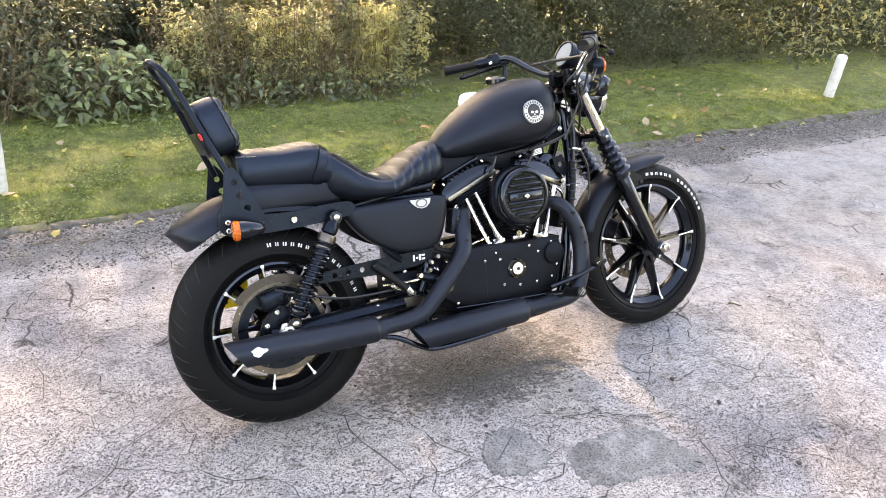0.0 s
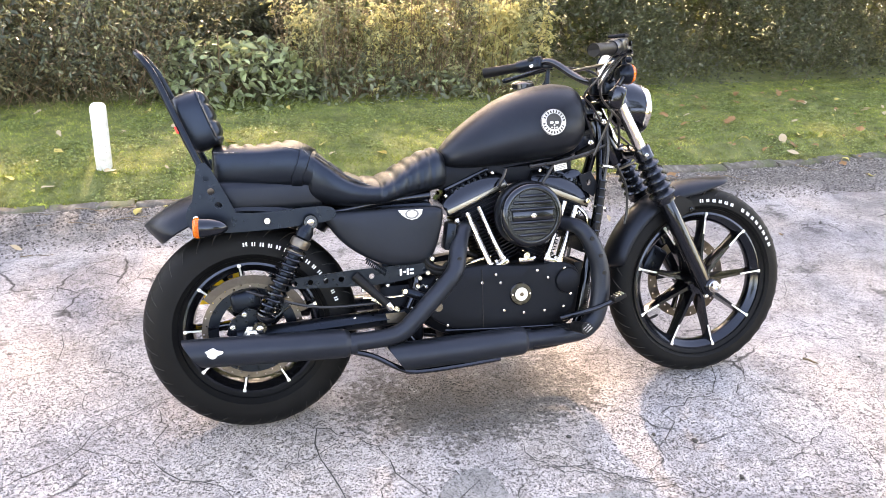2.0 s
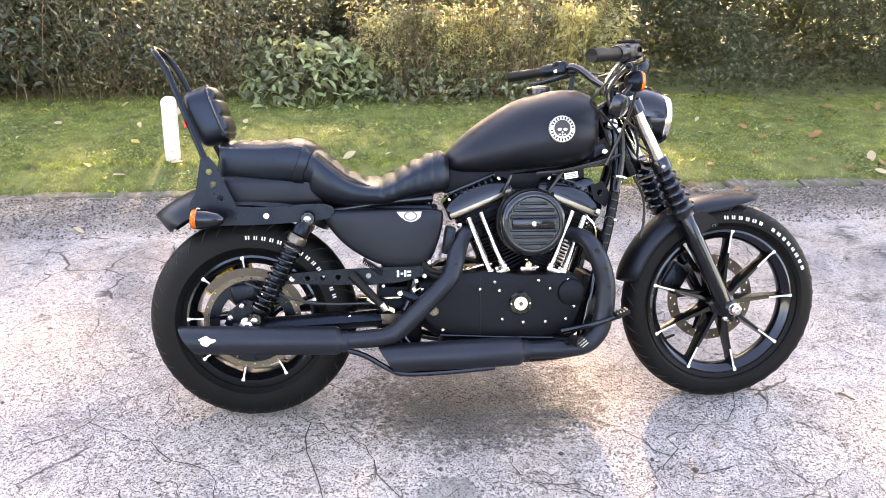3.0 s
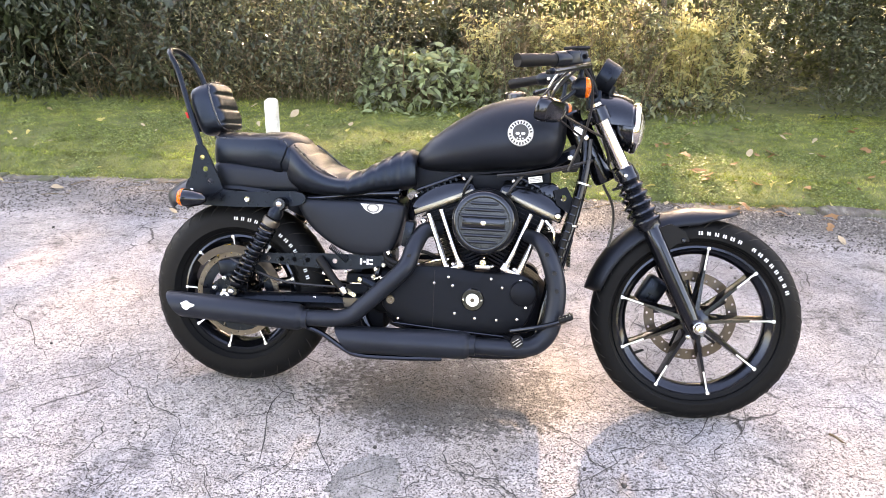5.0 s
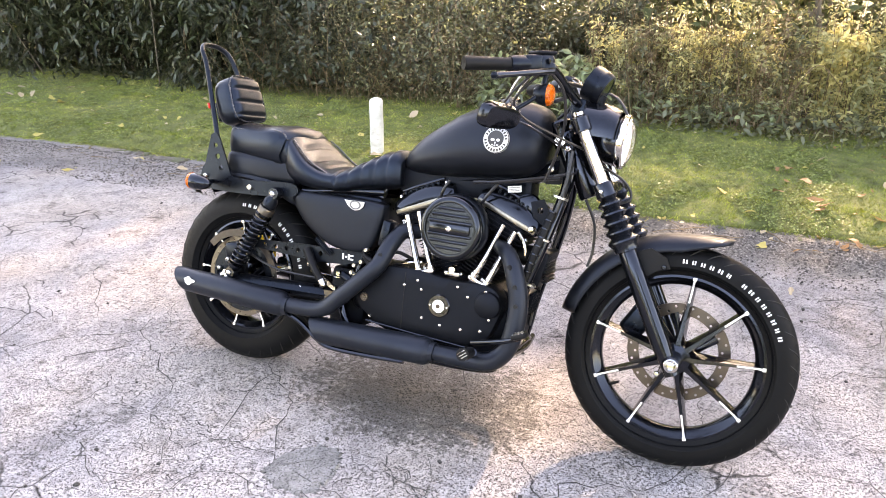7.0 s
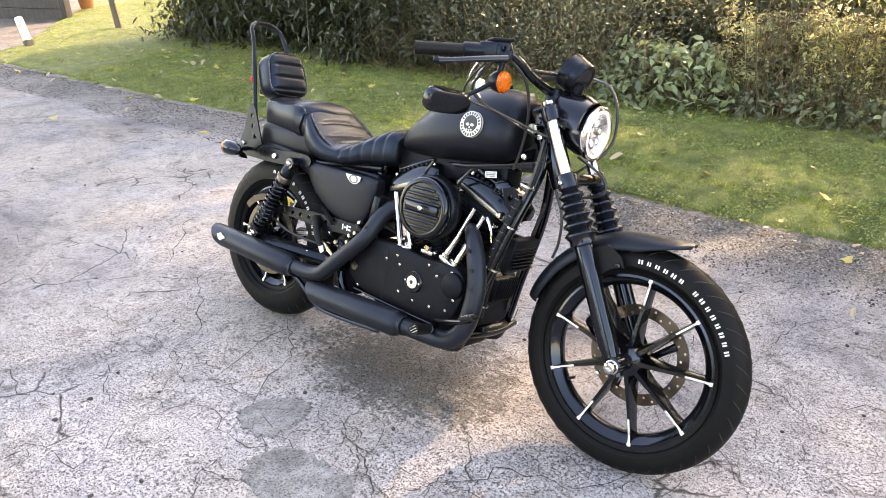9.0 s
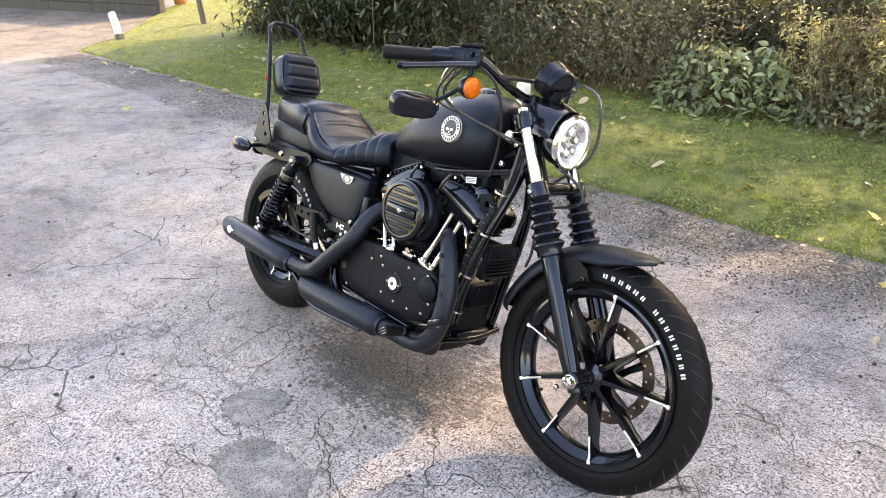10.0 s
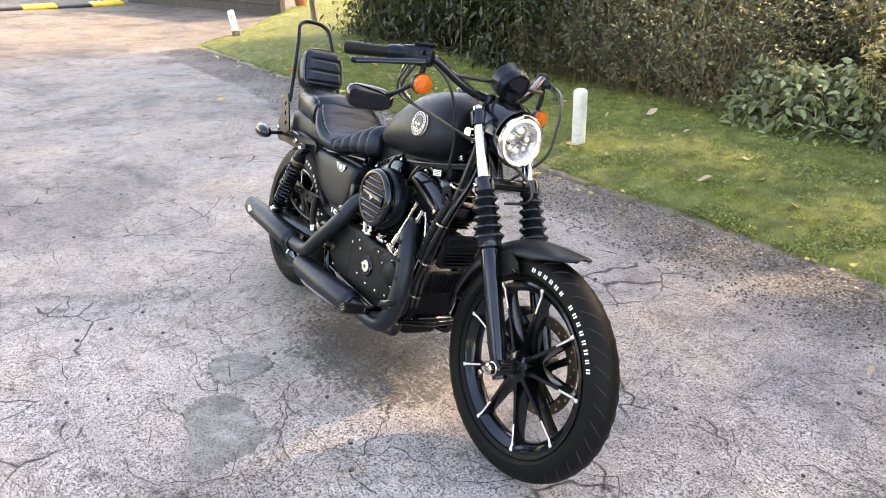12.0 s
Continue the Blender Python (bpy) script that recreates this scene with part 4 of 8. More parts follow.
def wheel(name, centre, outer, rim_r, half, tip_phase, marks, groove_step, brake_side, brake_r, hub_half, label):
    """A cast nine-spoke wheel: rim with tyre, spokes with machined tips, hub and brake disc."""
    m = Matrix.Translation(centre) @ OUT
    rh = half * 0.62
    rim = lathe([(rim_r + 0.004, rh), (rim_r - 0.006, rh + 0.002), (rim_r - 0.016, rh - 0.008), (rim_r - 0.026, rh - 0.014), (rim_r - 0.030, rh * 0.3), (rim_r - 0.030, -rh * 0.3),
        (rim_r - 0.026, -rh + 0.014), (rim_r - 0.016, -rh + 0.008), (rim_r - 0.006, -rh - 0.002), (rim_r + 0.004, -rh)], m, 72, True)
    root = part(name, rim, GLOSS, bike, label)
    # tyre
    prof = []
    for k in range(-9, 10):
        a = k / 9
        h = half * math.sin(a * math.pi / 2 * 1.02)
        bulge = math.cos(a * math.pi / 2)
        r = outer - (outer - rim_r - 0.02) * (1 - bulge ** 0.75) * 0.9
        prof.append((r, h))
    prof = [(rim_r - 0.002, -rh + 0.001), (rim_r + 0.012, -rh - 0.006)] + prof + [(rim_r + 0.012, rh + 0.006), (rim_r - 0.002, rh - 0.001)]
    tyre = part("tyre", lathe(prof, m, 96, True), TYRE, root, "black road tyre with pale printed bars")
    # fine raised rings on the sidewall
    for dr in (0.014, 0.020):
        part("sidewall_ring", lathe([(rim_r + dr - 0.001, rh + 0.003), (rim_r + dr, rh + 0.0105 + dr * 0.18), (rim_r + dr + 0.0016, rh + 0.003)], m, 96), TYRE, tyre)
    # slanted tread grooves over the shoulder
    def tread(k, side):
        pts = []
        for f in (0.10, 0.3, 0.5, 0.68):
            a = f * math.pi / 2
            h = side * half * math.sin(a * 1.02)
            r = outer - (outer - rim_r - 0.02) * (1 - math.cos(a) ** 0.75) * 0.9 - 0.0007
            ang = groove_step * (k + f * 1.5 + (0.5 if side < 0 else 0.0))
            pts.append((r * math.cos(radians(ang)), r * math.sin(radians(ang)), h))
        return pts
    bm = bmesh.new()
    for k in range(int(360 / groove_step)):
        for side in (1, -1):
            tube([m @ Vector(p) for p in tread(k, side)], [0.0008, 0.0023, 0.0024, 0.0010], 5, 3, bm)
    tagged(part("tread", bm, TREAD_DARK, tyre), kind="stuff")
    # pale print on the right sidewall, as plain bars
    lo, hi, count, r_mid, tall = marks
    for k in range(count):
        if count > 10 and k == 6:
            continue
        a = radians(lo + (hi - lo) * k / (count - 1))
        r_side = (r_mid - rim_r) / (outer - rim_r)
        h = half * math.cos(math.asin(min(1, max(0, r_side) ** 1.2))) * 0.97
        h = rh + 0.006 + (half - rh - 0.004) * math.sin(math.pi * min(1.0, r_side * 1.05)) ** 0.5
        w = (0.0130, 0.0105, 0.0120, 0.0112)[k % 4]
        bar = bmesh.new()
        for side in (-1, 1):
            rbox((w * 0.36, tall * 0.86, 0.0016), pose(side * w * 0.32, 0, 0), 0.0004, 1, bar)
        at = m @ Matrix.Rotation(a - math.pi / 2, 4, "Z") @ Matrix.Translation((0, r_mid, h)) @ Matrix.Rotation(-0.20, 4, "X")
        part("sidewall_mark", bar, WHITE_INK, tyre, "white printed bar", at)
    # spokes
    hub_r = 0.040
    bm = bmesh.new()
    rings = []
    for r, w, h0, h1 in ((hub_r * 0.7, 0.019, -0.03, 0.036), (hub_r * 1.5, 0.014, -0.022, 0.034), (rim_r * 0.5, 0.0105, -0.012, 0.030), (rim_r * 0.78, 0.0085, -0.008, rh - 0.004), (rim_r - 0.024, 0.0085, -0.012, rh - 0.002)):
        mid = (h0 + h1) / 2
        rings.append([bm.verts.new(p) for p in ((r, -w, h0), (r, w, h0), (r, w, mid), (r, w * 0.45, h1), (r, -w * 0.45, h1), (r, -w, mid))])
    ring_faces(bm, rings)
    spoke_me = None
    tip_bm = bmesh.new()
    rbox((0.050, 0.0058, 0.003), pose(rim_r - 0.052, 0, rh - 0.0015), 0.001, 1, tip_bm)
    rbox((0.022, 0.0062, 0.004), pose(rim_r - 0.018, 0, rh - 0.001, 0, -18), 0.001, 1, tip_bm)
    rbox((0.010, 0.011, 0.004), pose(rim_r - 0.005, 0, rh + 0.003), 0.001, 1, tip_bm)
    tip_me = None
    for k in range(9):
        at = m @ Matrix.Rotation(radians(tip_phase + 40 * k), 4, "Z")
        if spoke_me is None:
            spoke = part("spoke", bm, GLOSS, root, at=at)
            spoke_me = spoke.data
            tip_ob = part("spoke_tip", tip_bm, MACHINED, spoke, "machined silver spoke end")
            tip_me = tip_ob.data
        else:
            spoke = part_of("spoke", spoke_me, GLOSS, root, at=at)
            part_of("spoke_tip", tip_me, MACHINED, spoke, "machined silver spoke end")
    part("hub", lathe([(0, hub_half), (0.016, hub_half), (0.020, hub_half - 0.006), (0.024, 0.040), (0.044, 0.034), (0.046, 0.0), (0.044, -0.034), (0.024, -0.040), (0.020, -hub_half), (0, -hub_half)], m, 36), GLOSS, root)
    # brake disc with carrier and drilled dots
    s = brake_side
    bh = s * brake_r[2]
    drilled = []
    for k in range(36):
        rr = brake_r[0] + (brake_r[1] - brake_r[0]) * (0.3 if k % 2 else 0.7)
        drilled.append((rr * math.cos(radians(10 * k)), rr * math.sin(radians(10 * k)), 0.0040 if name == "front_wheel" else 0.0028))
    edge_line = [(brake_r[1] * math.cos(2 * math.pi * k / 72), brake_r[1] * math.sin(2 * math.pi * k / 72)) for k in range(72)]
    disc = part("brake_disc", plate(edge_line, 0.005, m @ Matrix.Translation((0, 0, bh - 0.0025)), [(0, 0, brake_r[0])] + drilled), STEEL if name == "front_wheel" else DISC_STEEL, root, "drilled steel brake disc with a brown tint")
    if name == "rear_wheel":
        part("disc_carrier", lathe([(0.100, bh - 0.003), (0.132, bh - 0.003), (0.132, bh + 0.001), (0.100, bh + 0.001)], m, 60, True), SATIN, disc, "black disc carrier")
    for k in range(5):
        a = radians(72 * k + 20)
        pts = [(brake_r[0] * 0.34, -0.3), (brake_r[0] * 0.6, 0.05), (brake_r[0] * 1.04, 0.18)]
        bm = tube([m @ Vector((r * math.cos(a + d), r * math.sin(a + d), bh - s * 0.004)) for r, d in pts], [0.012, 0.010, 0.012], 8, 3, flat=0.5)
        part("disc_carrier_arm", bm, GLOSS, disc)
    return root


FRONT = Vector((1.535, 0, 0.334))
REAR = Vector((0, 0, 0.322))
front_wheel = wheel("front_wheel", FRONT, 0.3315, 0.2465, 0.050, 4.6, (92, 24, 15, 0.290, 0.0135), 9.0, -1, (0.116, 0.150, 0.056), 0.075, "gloss black cast wheel with nine spokes")
rear_wheel = wheel("rear_wheel", REAR, 0.322, 0.2035, 0.075, 18.0, (91, 17, 15, 0.264, 0.0135), 10.0, 1, (0.131, 0.149, 0.066), 0.10, "gloss black cast rear wheel with nine spokes")
# valve
part("valve", tube([FRONT + Vector((-0.175, -0.005, -0.125)), FRONT + Vector((-0.150, -0.016, -0.110))], [0.005, 0.004], 8, 2), RUBBER, front_wheel)

# ---- fork, lamps and bars (steered straight) ----
TOP, LOW = Vector((1.172, 0, 1.005)), Vector((1.522, 0, 0.332))
FORK_WAY = (LOW - TOP).normalized()


def on_fork(z, y=0.0, off=0.0):
    """A point on the fork's line at height z; off goes ahead of it."""
    f = (TOP.z - z) / (TOP.z - LOW.z)
    p = TOP.lerp(LOW, f)
    return Vector((p.x + off * -FORK_WAY.z, y, p.z + off * FORK_WAY.x))


FORK_TURN = Matrix.Rotation(math.atan2(FORK_WAY.x, -FORK_WAY.z) * -1, 4, "Y")


def fork_frame(z, y=0.0, off=0.0):
    """A frame on the fork line whose z points up along the leg."""
    return Matrix.Translation(on_fork(z, y, off)) @ FORK_TURN


for y in (-0.089, 0.089):
    leg = part("fork_leg", lathe([(0, 0.005), (0.018, 0.004), (0.0265, -0.01), (0.0275, -0.10), (0.0275, -0.30), (0.024, -0.345), (0.021, -0.40), (0, -0.40)], fork_frame(0.655, y), 28), GLOSS, bike, "gloss black lower fork leg")
    part("axle_boss", lathe([(0, 0.030), (0.019, 0.030), (0.024, 0.024), (0.024, -0.03), (0, -0.03)], out_at(LOW.x + 0.010, y - 0.002, 0.334), 24), GLOSS, leg)
    part("fork_tube", lathe([(0, 0.12), (0.0196, 0.12), (0.0196, -0.16), (0, -0.16)], fork_frame(0.885, y), 28), CHROME, bike, "chrome fork stanchion")
    prof = [(0.021, 0.012), (0.030, 0.012), (0.031, 0.0)]
    for k in range(5):
        r = 0.0315 + 0.0022 * k
        z0 = -0.028 * k
        prof += [(r - 0.002, z0 - 0.002), (r - 0.009, z0 - 0.010), (r + 0.004, z0 - 0.021), (r + 0.005, z0 - 0.026)]
    prof += [(0.036, -0.150), (0.036, -0.166), (0.024, -0.168)]
    part("fork_gaiter", lathe(prof, fork_frame(0.782, y), 28), GAITER, bike, "ribbed black rubber fork gaiter")
    part("upper_clamp", lathe([(0, 0.022), (0.021, 0.022), (0.027, 0.018), (0.028, -0.022), (0.020, -0.024), (0, -0.024)], fork_frame(0.978, y), 24), GLOSS, bike)
    part("fork_cap", lathe([(0, 0.014), (0.012, 0.014), (0.0175, 0.010), (0.018, 0.0), (0, 0.0)], fork_frame(1.000, y), 18), CHROME, bike, "chrome fork cap")
    part("lower_clamp", lathe([(0, 0.020), (0.027, 0.020), (0.030, 0.016), (0.030, -0.018), (0, -0.018)], fork_frame(0.800, y), 24), GLOSS, bike)
    part("clamp_bolt", bolt(Matrix.Translation(on_fork(0.797, y * 1.0, -0.006)) @ Matrix.Translation((0, -0.028 if y < 0 else 0.028, 0)) @ (OUT if y < 0 else OUT.inverted()), 0.007, 0.008), CHROME, bike)
part("lower_yoke", rbox((0.052, 0.18, 0.036), fork_frame(0.800, 0, 0.0), 0.012, 3), GLOSS, bike)
part("upper_yoke", rbox((0.050, 0.20, 0.024), fork_frame(0.978, 0, -0.012), 0.008), GLOSS, bike)
part("steering_stem", lathe([(0, 0.11), (0.030, 0.11), (0.034, 0.10), (0.034, -0.09), (0.030, -0.10), (0, -0.10)], fork_frame(0.885, 0, -0.065), 24), GLOSS, bike)
nut = part("front_axle_nut", lathe([(0, 0.006), (0.008, 0.006), (0.009, 0.016), (0.016, 0.014), (0.017, 0.0), (0.020, -0.002), (0, -0.004)], out_at(1.534, -0.126, 0.334), 24), CHROME, bike, "chrome axle nut")
part("pinch_bolt", bolt(out_at(1.500, -0.128, 0.306), 0.008, 0.008), CHROME, bike)


def fender(name, centre, radius, half, a0, a1, material, label, lip=0.018, taper=0.0, flare=0.0):
    """A curved mudguard with rolled edges and a rounded crown, ends trimmed round."""
    bm = bmesh.new()
    rings, n = [], 15
    count = 36
    for i in range(count + 1):
        f = i / count
        a = radians(a0 + (a1 - a0) * f)
        end = min(f, 1 - f) * (abs(a1 - a0)) * radius * math.pi / 180
        w = half * (1 - taper * f)
        if end < w * 0.75:
            w *= 0.30 + 0.70 * math.sqrt(max(0.0, 1 - (1 - end / (w * 0.75)) ** 2))
        outer, inner = [], []
        for k in range(n):
            u = -1 + 2 * k / (n - 1)
            y = w * math.sin(u * math.pi / 2 * 0.98)
            skirt = min(1.0, 0.22 + f / 0.28) if flare else 1.0
            drop = (1 - math.cos(u * math.pi / 2 * 0.98)) * (0.030 + lip) * skirt
            lift = radius + flare * max(0.0, 1 - f / 0.22) ** 2
            for r, dest in ((lift - drop, outer), (lift - drop - 0.0035, inner)):
                dest.append((centre.x + r * math.cos(a), y * (1 if dest is outer else 0.97), centre.z + r * math.sin(a)))
        rings.append([bm.verts.new(p) for p in outer + inner[::-1]])
    ring_faces(bm, rings)
    return part(name, bm, material, bike, label, smooth=50)


front_fender = fender("front_fender", FRONT, 0.366, 0.066, 73, 167, MATTE, "matte black front mudguard", flare=0.016)
for y in (-0.066, 0.070):
    bm = plate([(1.378, 0.575), (1.395, 0.635), (1.43, 0.650), (1.475, 0.628), (1.490, 0.598), (1.455, 0.588), (1.42, 0.560)], 0.004, Matrix.Translation((0, y, 0)) @ SIDE)
    part("fender_bracket", bm, RUBBER, front_fender)
    for x, z in ((1.405, 0.585), (1.472, 0.600)):
        part("fender_bolt", bolt(Matrix.Translation((x, y - 0.004 if y < 0 else y + 0.002, z)) @ (OUT if y < 0 else OUT.inverted()), 0.008, 0.007), GLOSS, front_fender)
# front caliper on the left
part("front_caliper", rbox((0.075, 0.055, 0.105), pose(1.405, 0.070, 0.405, 0, 30), 0.014, 3), SATIN, bike, "black brake caliper with bolts")

# headlamp
LAMP_AT = Matrix.Translation((1.306, -0.012, 0.940)) @ Matrix.Rotation(radians(90 + 4), 4, "Y")  # z points ahead
shell = part("headlamp", lathe([(0, -0.105), (0.035, -0.100), (0.058, -0.080), (0.072, -0.045), (0.077, -0.010), (0.076, -0.002), (0.066, -0.002)], LAMP_AT, 48), GLOSS, bike, "round headlamp, lit, with a bright halo")
part("bezel", lathe([(0.078, -0.014), (0.081, -0.006), (0.0795, 0.002), (0.074, 0.006), (0.070, 0.004), (0.070, -0.01), (0.076, -0.016)], LAMP_AT, 56, True), CHROME, shell, "chrome headlamp ring")
part("halo", lathe([(0.0695, 0.001), (0.0665, 0.004), (0.062, 0.004), (0.0595, 0.001), (0.062, -0.003), (0.0665, -0.003)], LAMP_AT, 56, True), HALO, shell, "glowing white ring")
part("reflector", lathe([(0.068, -0.004), (0.060, -0.012), (0.052, -0.030), (0.0, -0.040)], LAMP_AT, 48), DULL_CHROME, shell, "bright reflector")
for k, (u, v, r) in enumerate(((0, 0.030, 0.016), (0, -0.030, 0.016), (0.030, 0.008, 0.013), (-0.030, 0.008, 0.013), (0.026, -0.022, 0.012), (-0.026, -0.022, 0.012))):
    cell = part("lamp_cell", lathe([(r, -0.024), (r, -0.012), (r * 0.86, -0.010), (r * 0.7, -0.020), (0, -0.022)], LAMP_AT @ Matrix.Translation((-v, u, 0)), 20), CHROME, shell)
    part("led", lathe([(0, -0.009), (r * 0.5, -0.011), (r * 0.62, -0.020), (0, -0.021)], LAMP_AT @ Matrix.Translation((-v, u, 0)), 16), LED, cell, "lit lamp element")
part("lens", lathe([(0, 0.027), (0.025, 0.0255), (0.045, 0.020), (0.060, 0.012), (0.0695, 0.003), (0.0695, 0.0), (0.059, 0.0095), (0.044, 0.0175), (0.025, 0.023), (0, 0.0245)], LAMP_AT, 48), CLEAR, shell, "clear glass lens")
# eyebrow over the lamp
bm = bmesh.new()
rings = []
for k in range(17):
    a = radians(-88 + 176 * k / 16)
    rings.append([bm.verts.new(LAMP_AT @ Vector((-r * math.cos(a), r * math.sin(a), h))) for r, h in ((0.0835, -0.022), (0.0875, -0.024), (0.088 + 0.012 * math.cos(a), -0.06), (0.075 + 0.03 * math.cos(a), -0.125), (0.070 + 0.03 * math.cos(a), -0.125), (0.084 + 0.011 * math.cos(a), -0.06))])
ring_faces(bm, rings)
part("lamp_cowl", bm, GLOSS, bike, "gloss black cowl over the headlamp")

# speedometer
DIAL_AT = Matrix.Translation((1.186, -0.015, 1.104)) @ Matrix.Rotation(radians(-63), 4, "Y")
speedo = part("speedometer", lathe([(0, -0.046), (0.040, -0.046), (0.0405, -0.049), (0.047, -0.049), (0.0495, -0.046), (0.0515, -0.030), (0.0520, -0.028), (0.0520, -0.024), (0.0515, -0.022), (0.0535, 0.004), (0.0525, 0.009), (0.047, 0.010), (0.045, 0.004), (0, 0.004)], DIAL_AT, 44), SATIN, bike, "black round speedometer cup")
part("dial_glass", lathe([(0, 0.0055), (0.0445, 0.0055), (0.0445, 0.0045), (0, 0.0045)], DIAL_AT, 36), DIAL, speedo, "dial glass painted pale with the sky's reflection")
part("dial_bracket", tube([(1.215, -0.012, 1.075), (1.20, -0.01, 1.045), (1.175, -0.01, 1.02)], [0.022, 0.026, 0.030], 12, 3), SATIN, speedo)
part("drum_back", lathe([(0, -0.0475), (0.038, -0.0475), (0.039, -0.0455), (0, -0.0455)], DIAL_AT, 36), GLOSS, speedo)

# handlebar, grips, levers, mirrors, indicators
BAR = [(0.965, -0.418, 1.096), (1.085, -0.295, 1.118), (1.120, -0.245, 1.118), (1.150, -0.165, 1.070), (1.165, -0.09, 1.040), (1.168, 0, 1.036)]
PIVOT = Matrix.Translation((1.17, -0.015, 0)) @ Matrix.Rotation(radians(4.5), 4, "Z")
LEFT_BAR = PIVOT @ Matrix.Diagonal((1, -1, 1, 1)) @ PIVOT.inverted()  # the bar is turned a little to the left
bar = part("handlebar", tube(BAR[:-1] + [(1.168, -0.015, 1.036)] + [tuple(LEFT_BAR @ Vector(p)) for p in BAR[-2::-1]], 0.0127, 14, 6), GLOSS, bike, "gloss black handlebar")
for y in (-0.060, 0.030):
    part("riser", rbox((0.042, 0.034, 0.060), pose(1.168, y, 1.022), 0.008), SATIN, bar)
for s in (-1, 1):
    g0, g1 = Vector((0.944, -0.432, 1.096)), Vector((1.036, -0.346, 1.109))
    mir = LEFT_BAR if s > 0 else Matrix()
    grip = part("grip", tube([mir @ g0, mir @ g0.lerp(g1, 0.05), mir @ g0.lerp(g1, 0.9), mir @ g1], [0.0165, 0.0185, 0.0165, 0.020], 18, 2), RUBBER, bike, "black rubber grip")
    sw = Vector((1.082, -0.298, 1.117))
    part("throttle_collar", tube([mir @ g1, mir @ g1.lerp(sw, 0.25), mir @ g1.lerp(sw, 0.8)], [0.021, 0.0235, 0.022], 16, 3), SATIN, grip, "black housing collar")
    way = (g1 - g0).normalized()
    yaw = math.degrees(math.atan2(way.y, way.x))
    house = part("switch_housing", rbox((0.052, 0.042, 0.046), mir @ pose(sw.x, sw.y, sw.z + 0.002, 0, -8, yaw), 0.010, 3), SATIN, bike, "black switch housing")
    part("switch", rbox((0.018, 0.016, 0.014), mir @ pose(sw.x - 0.022, sw.y + 0.006, sw.z + 0.016, 0, -8, yaw), 0.003), RUBBER, house)
    part("switch", rbox((0.014, 0.014, 0.012), mir @ pose(sw.x - 0.018, sw.y + 0.004, sw.z - 0.008, 0, -8, yaw), 0.003), MACHINED, house, "pale switch button")
    lv = [Vector((1.138, -0.282, 1.104)), Vector((1.108, -0.345, 1.092)), Vector((1.068, -0.408, 1.078)), Vector((1.036, -0.452, 1.068))]
    lever = part("lever", tube([mir @ p for p in lv], [0.010, 0.0085, 0.0075, 0.0095], 10, 5, flat=0.7), GLOSS, bike, "black hand lever")
    part("lever_ball", lathe([(0, 0.010), (0.007, 0.007), (0.010, 0), (0.007, -0.007), (0, -0.010)], Matrix.Translation(mir @ lv[-1]), 12), SATIN, lever)
    part("lever_bracket", rbox((0.040, 0.032, 0.030), mir @ pose(1.118, -0.272, 1.112, 0, 0, yaw), 0.008), SATIN, lever)
    # mirror hangs under the bar
    st = [Vector((1.118, -0.270, 1.100)), Vector((1.110, -0.285, 1.045)), Vector((1.065, -0.318, 1.000)), Vector((1.038, -0.345, 0.984))]
    bm = bmesh.new()
    cm = mir @ (Matrix.Translation((1.030, -0.378, 0.974)) @ Matrix.Rotation(radians(-26), 4, "Z") @ Matrix.Rotation(radians(-72), 4, "Y"))
    rings = []
    for r, h in ((0.55, -0.030), (0.86, -0.026), (0.98, -0.014), (1.0, 0.0), (0.97, 0.004), (0.93, 0.004)):
        ring = []
        for k in range(40):
            a = 2 * math.pi * k / 40
            ca, sa = math.cos(a), math.sin(a)
            u = 0.034 * r * math.copysign(abs(ca) ** 0.62, ca) * (1.0 - 0.16 * sa)
            v = 0.069 * r * math.copysign(abs(sa) ** 0.62, sa)
            ring.append(bm.verts.new(cm @ Vector((u, v, h))))
        rings.append(ring)
    ring_faces(bm, rings)
    mirror = part("mirror", bm, GLOSS, bike, "black oblong mirror hung under the bar", smooth=30)
    bm = bmesh.new()
    bm.faces.new([bm.verts.new(cm @ Vector((0.031 * math.copysign(abs(math.cos(a)) ** 0.62, math.cos(a)) * (1 - 0.16 * math.sin(a)), 0.064 * math.copysign(abs(math.sin(a)) ** 0.62, math.sin(a)), 0.0052))) for a in [2 * math.pi * k / 40 for k in range(40)]])
    part("mirror_glass", bm, MIRROR, mirror, "silvered mirror glass", smooth=0)
    part("mirror_stem", tube([mir @ p for p in st], [0.007, 0.0065, 0.006, 0.008], 10, 5), SATIN, mirror)
    # indicator
    sink = 0.045 if s > 0 else 0.0
    im = mir @ (Matrix.Translation((1.128, -0.274, 1.042 - sink)) @ Matrix.Rotation(radians(90), 4, "Y"))
    ind = part("front_indicator", lathe([(0, -0.040), (0.018, -0.036), (0.028, -0.020), (0.031, -0.002), (0.030, 0.002)], im, 28), SATIN, bike, "round black indicator with an amber lens")
    part("amber_lens", lathe([(0.030, -0.003), (0.0295, 0.006), (0.026, 0.013), (0.014, 0.018), (0, 0.0195)], im, 28), AMBER, ind, "amber lens")
    part("amber_ribs", lathe([(0.022, -0.002), (0.022, 0.002), (0.008, 0.003), (0, 0.003)], im, 20), ALLOY, ind)
    part("indicator_stem", tube([mir @ Vector((1.118, -0.272, 1.09)), mir @ Vector((1.112, -0.273, 1.062 - sink))], 0.008, 10, 2), SATIN, ind)
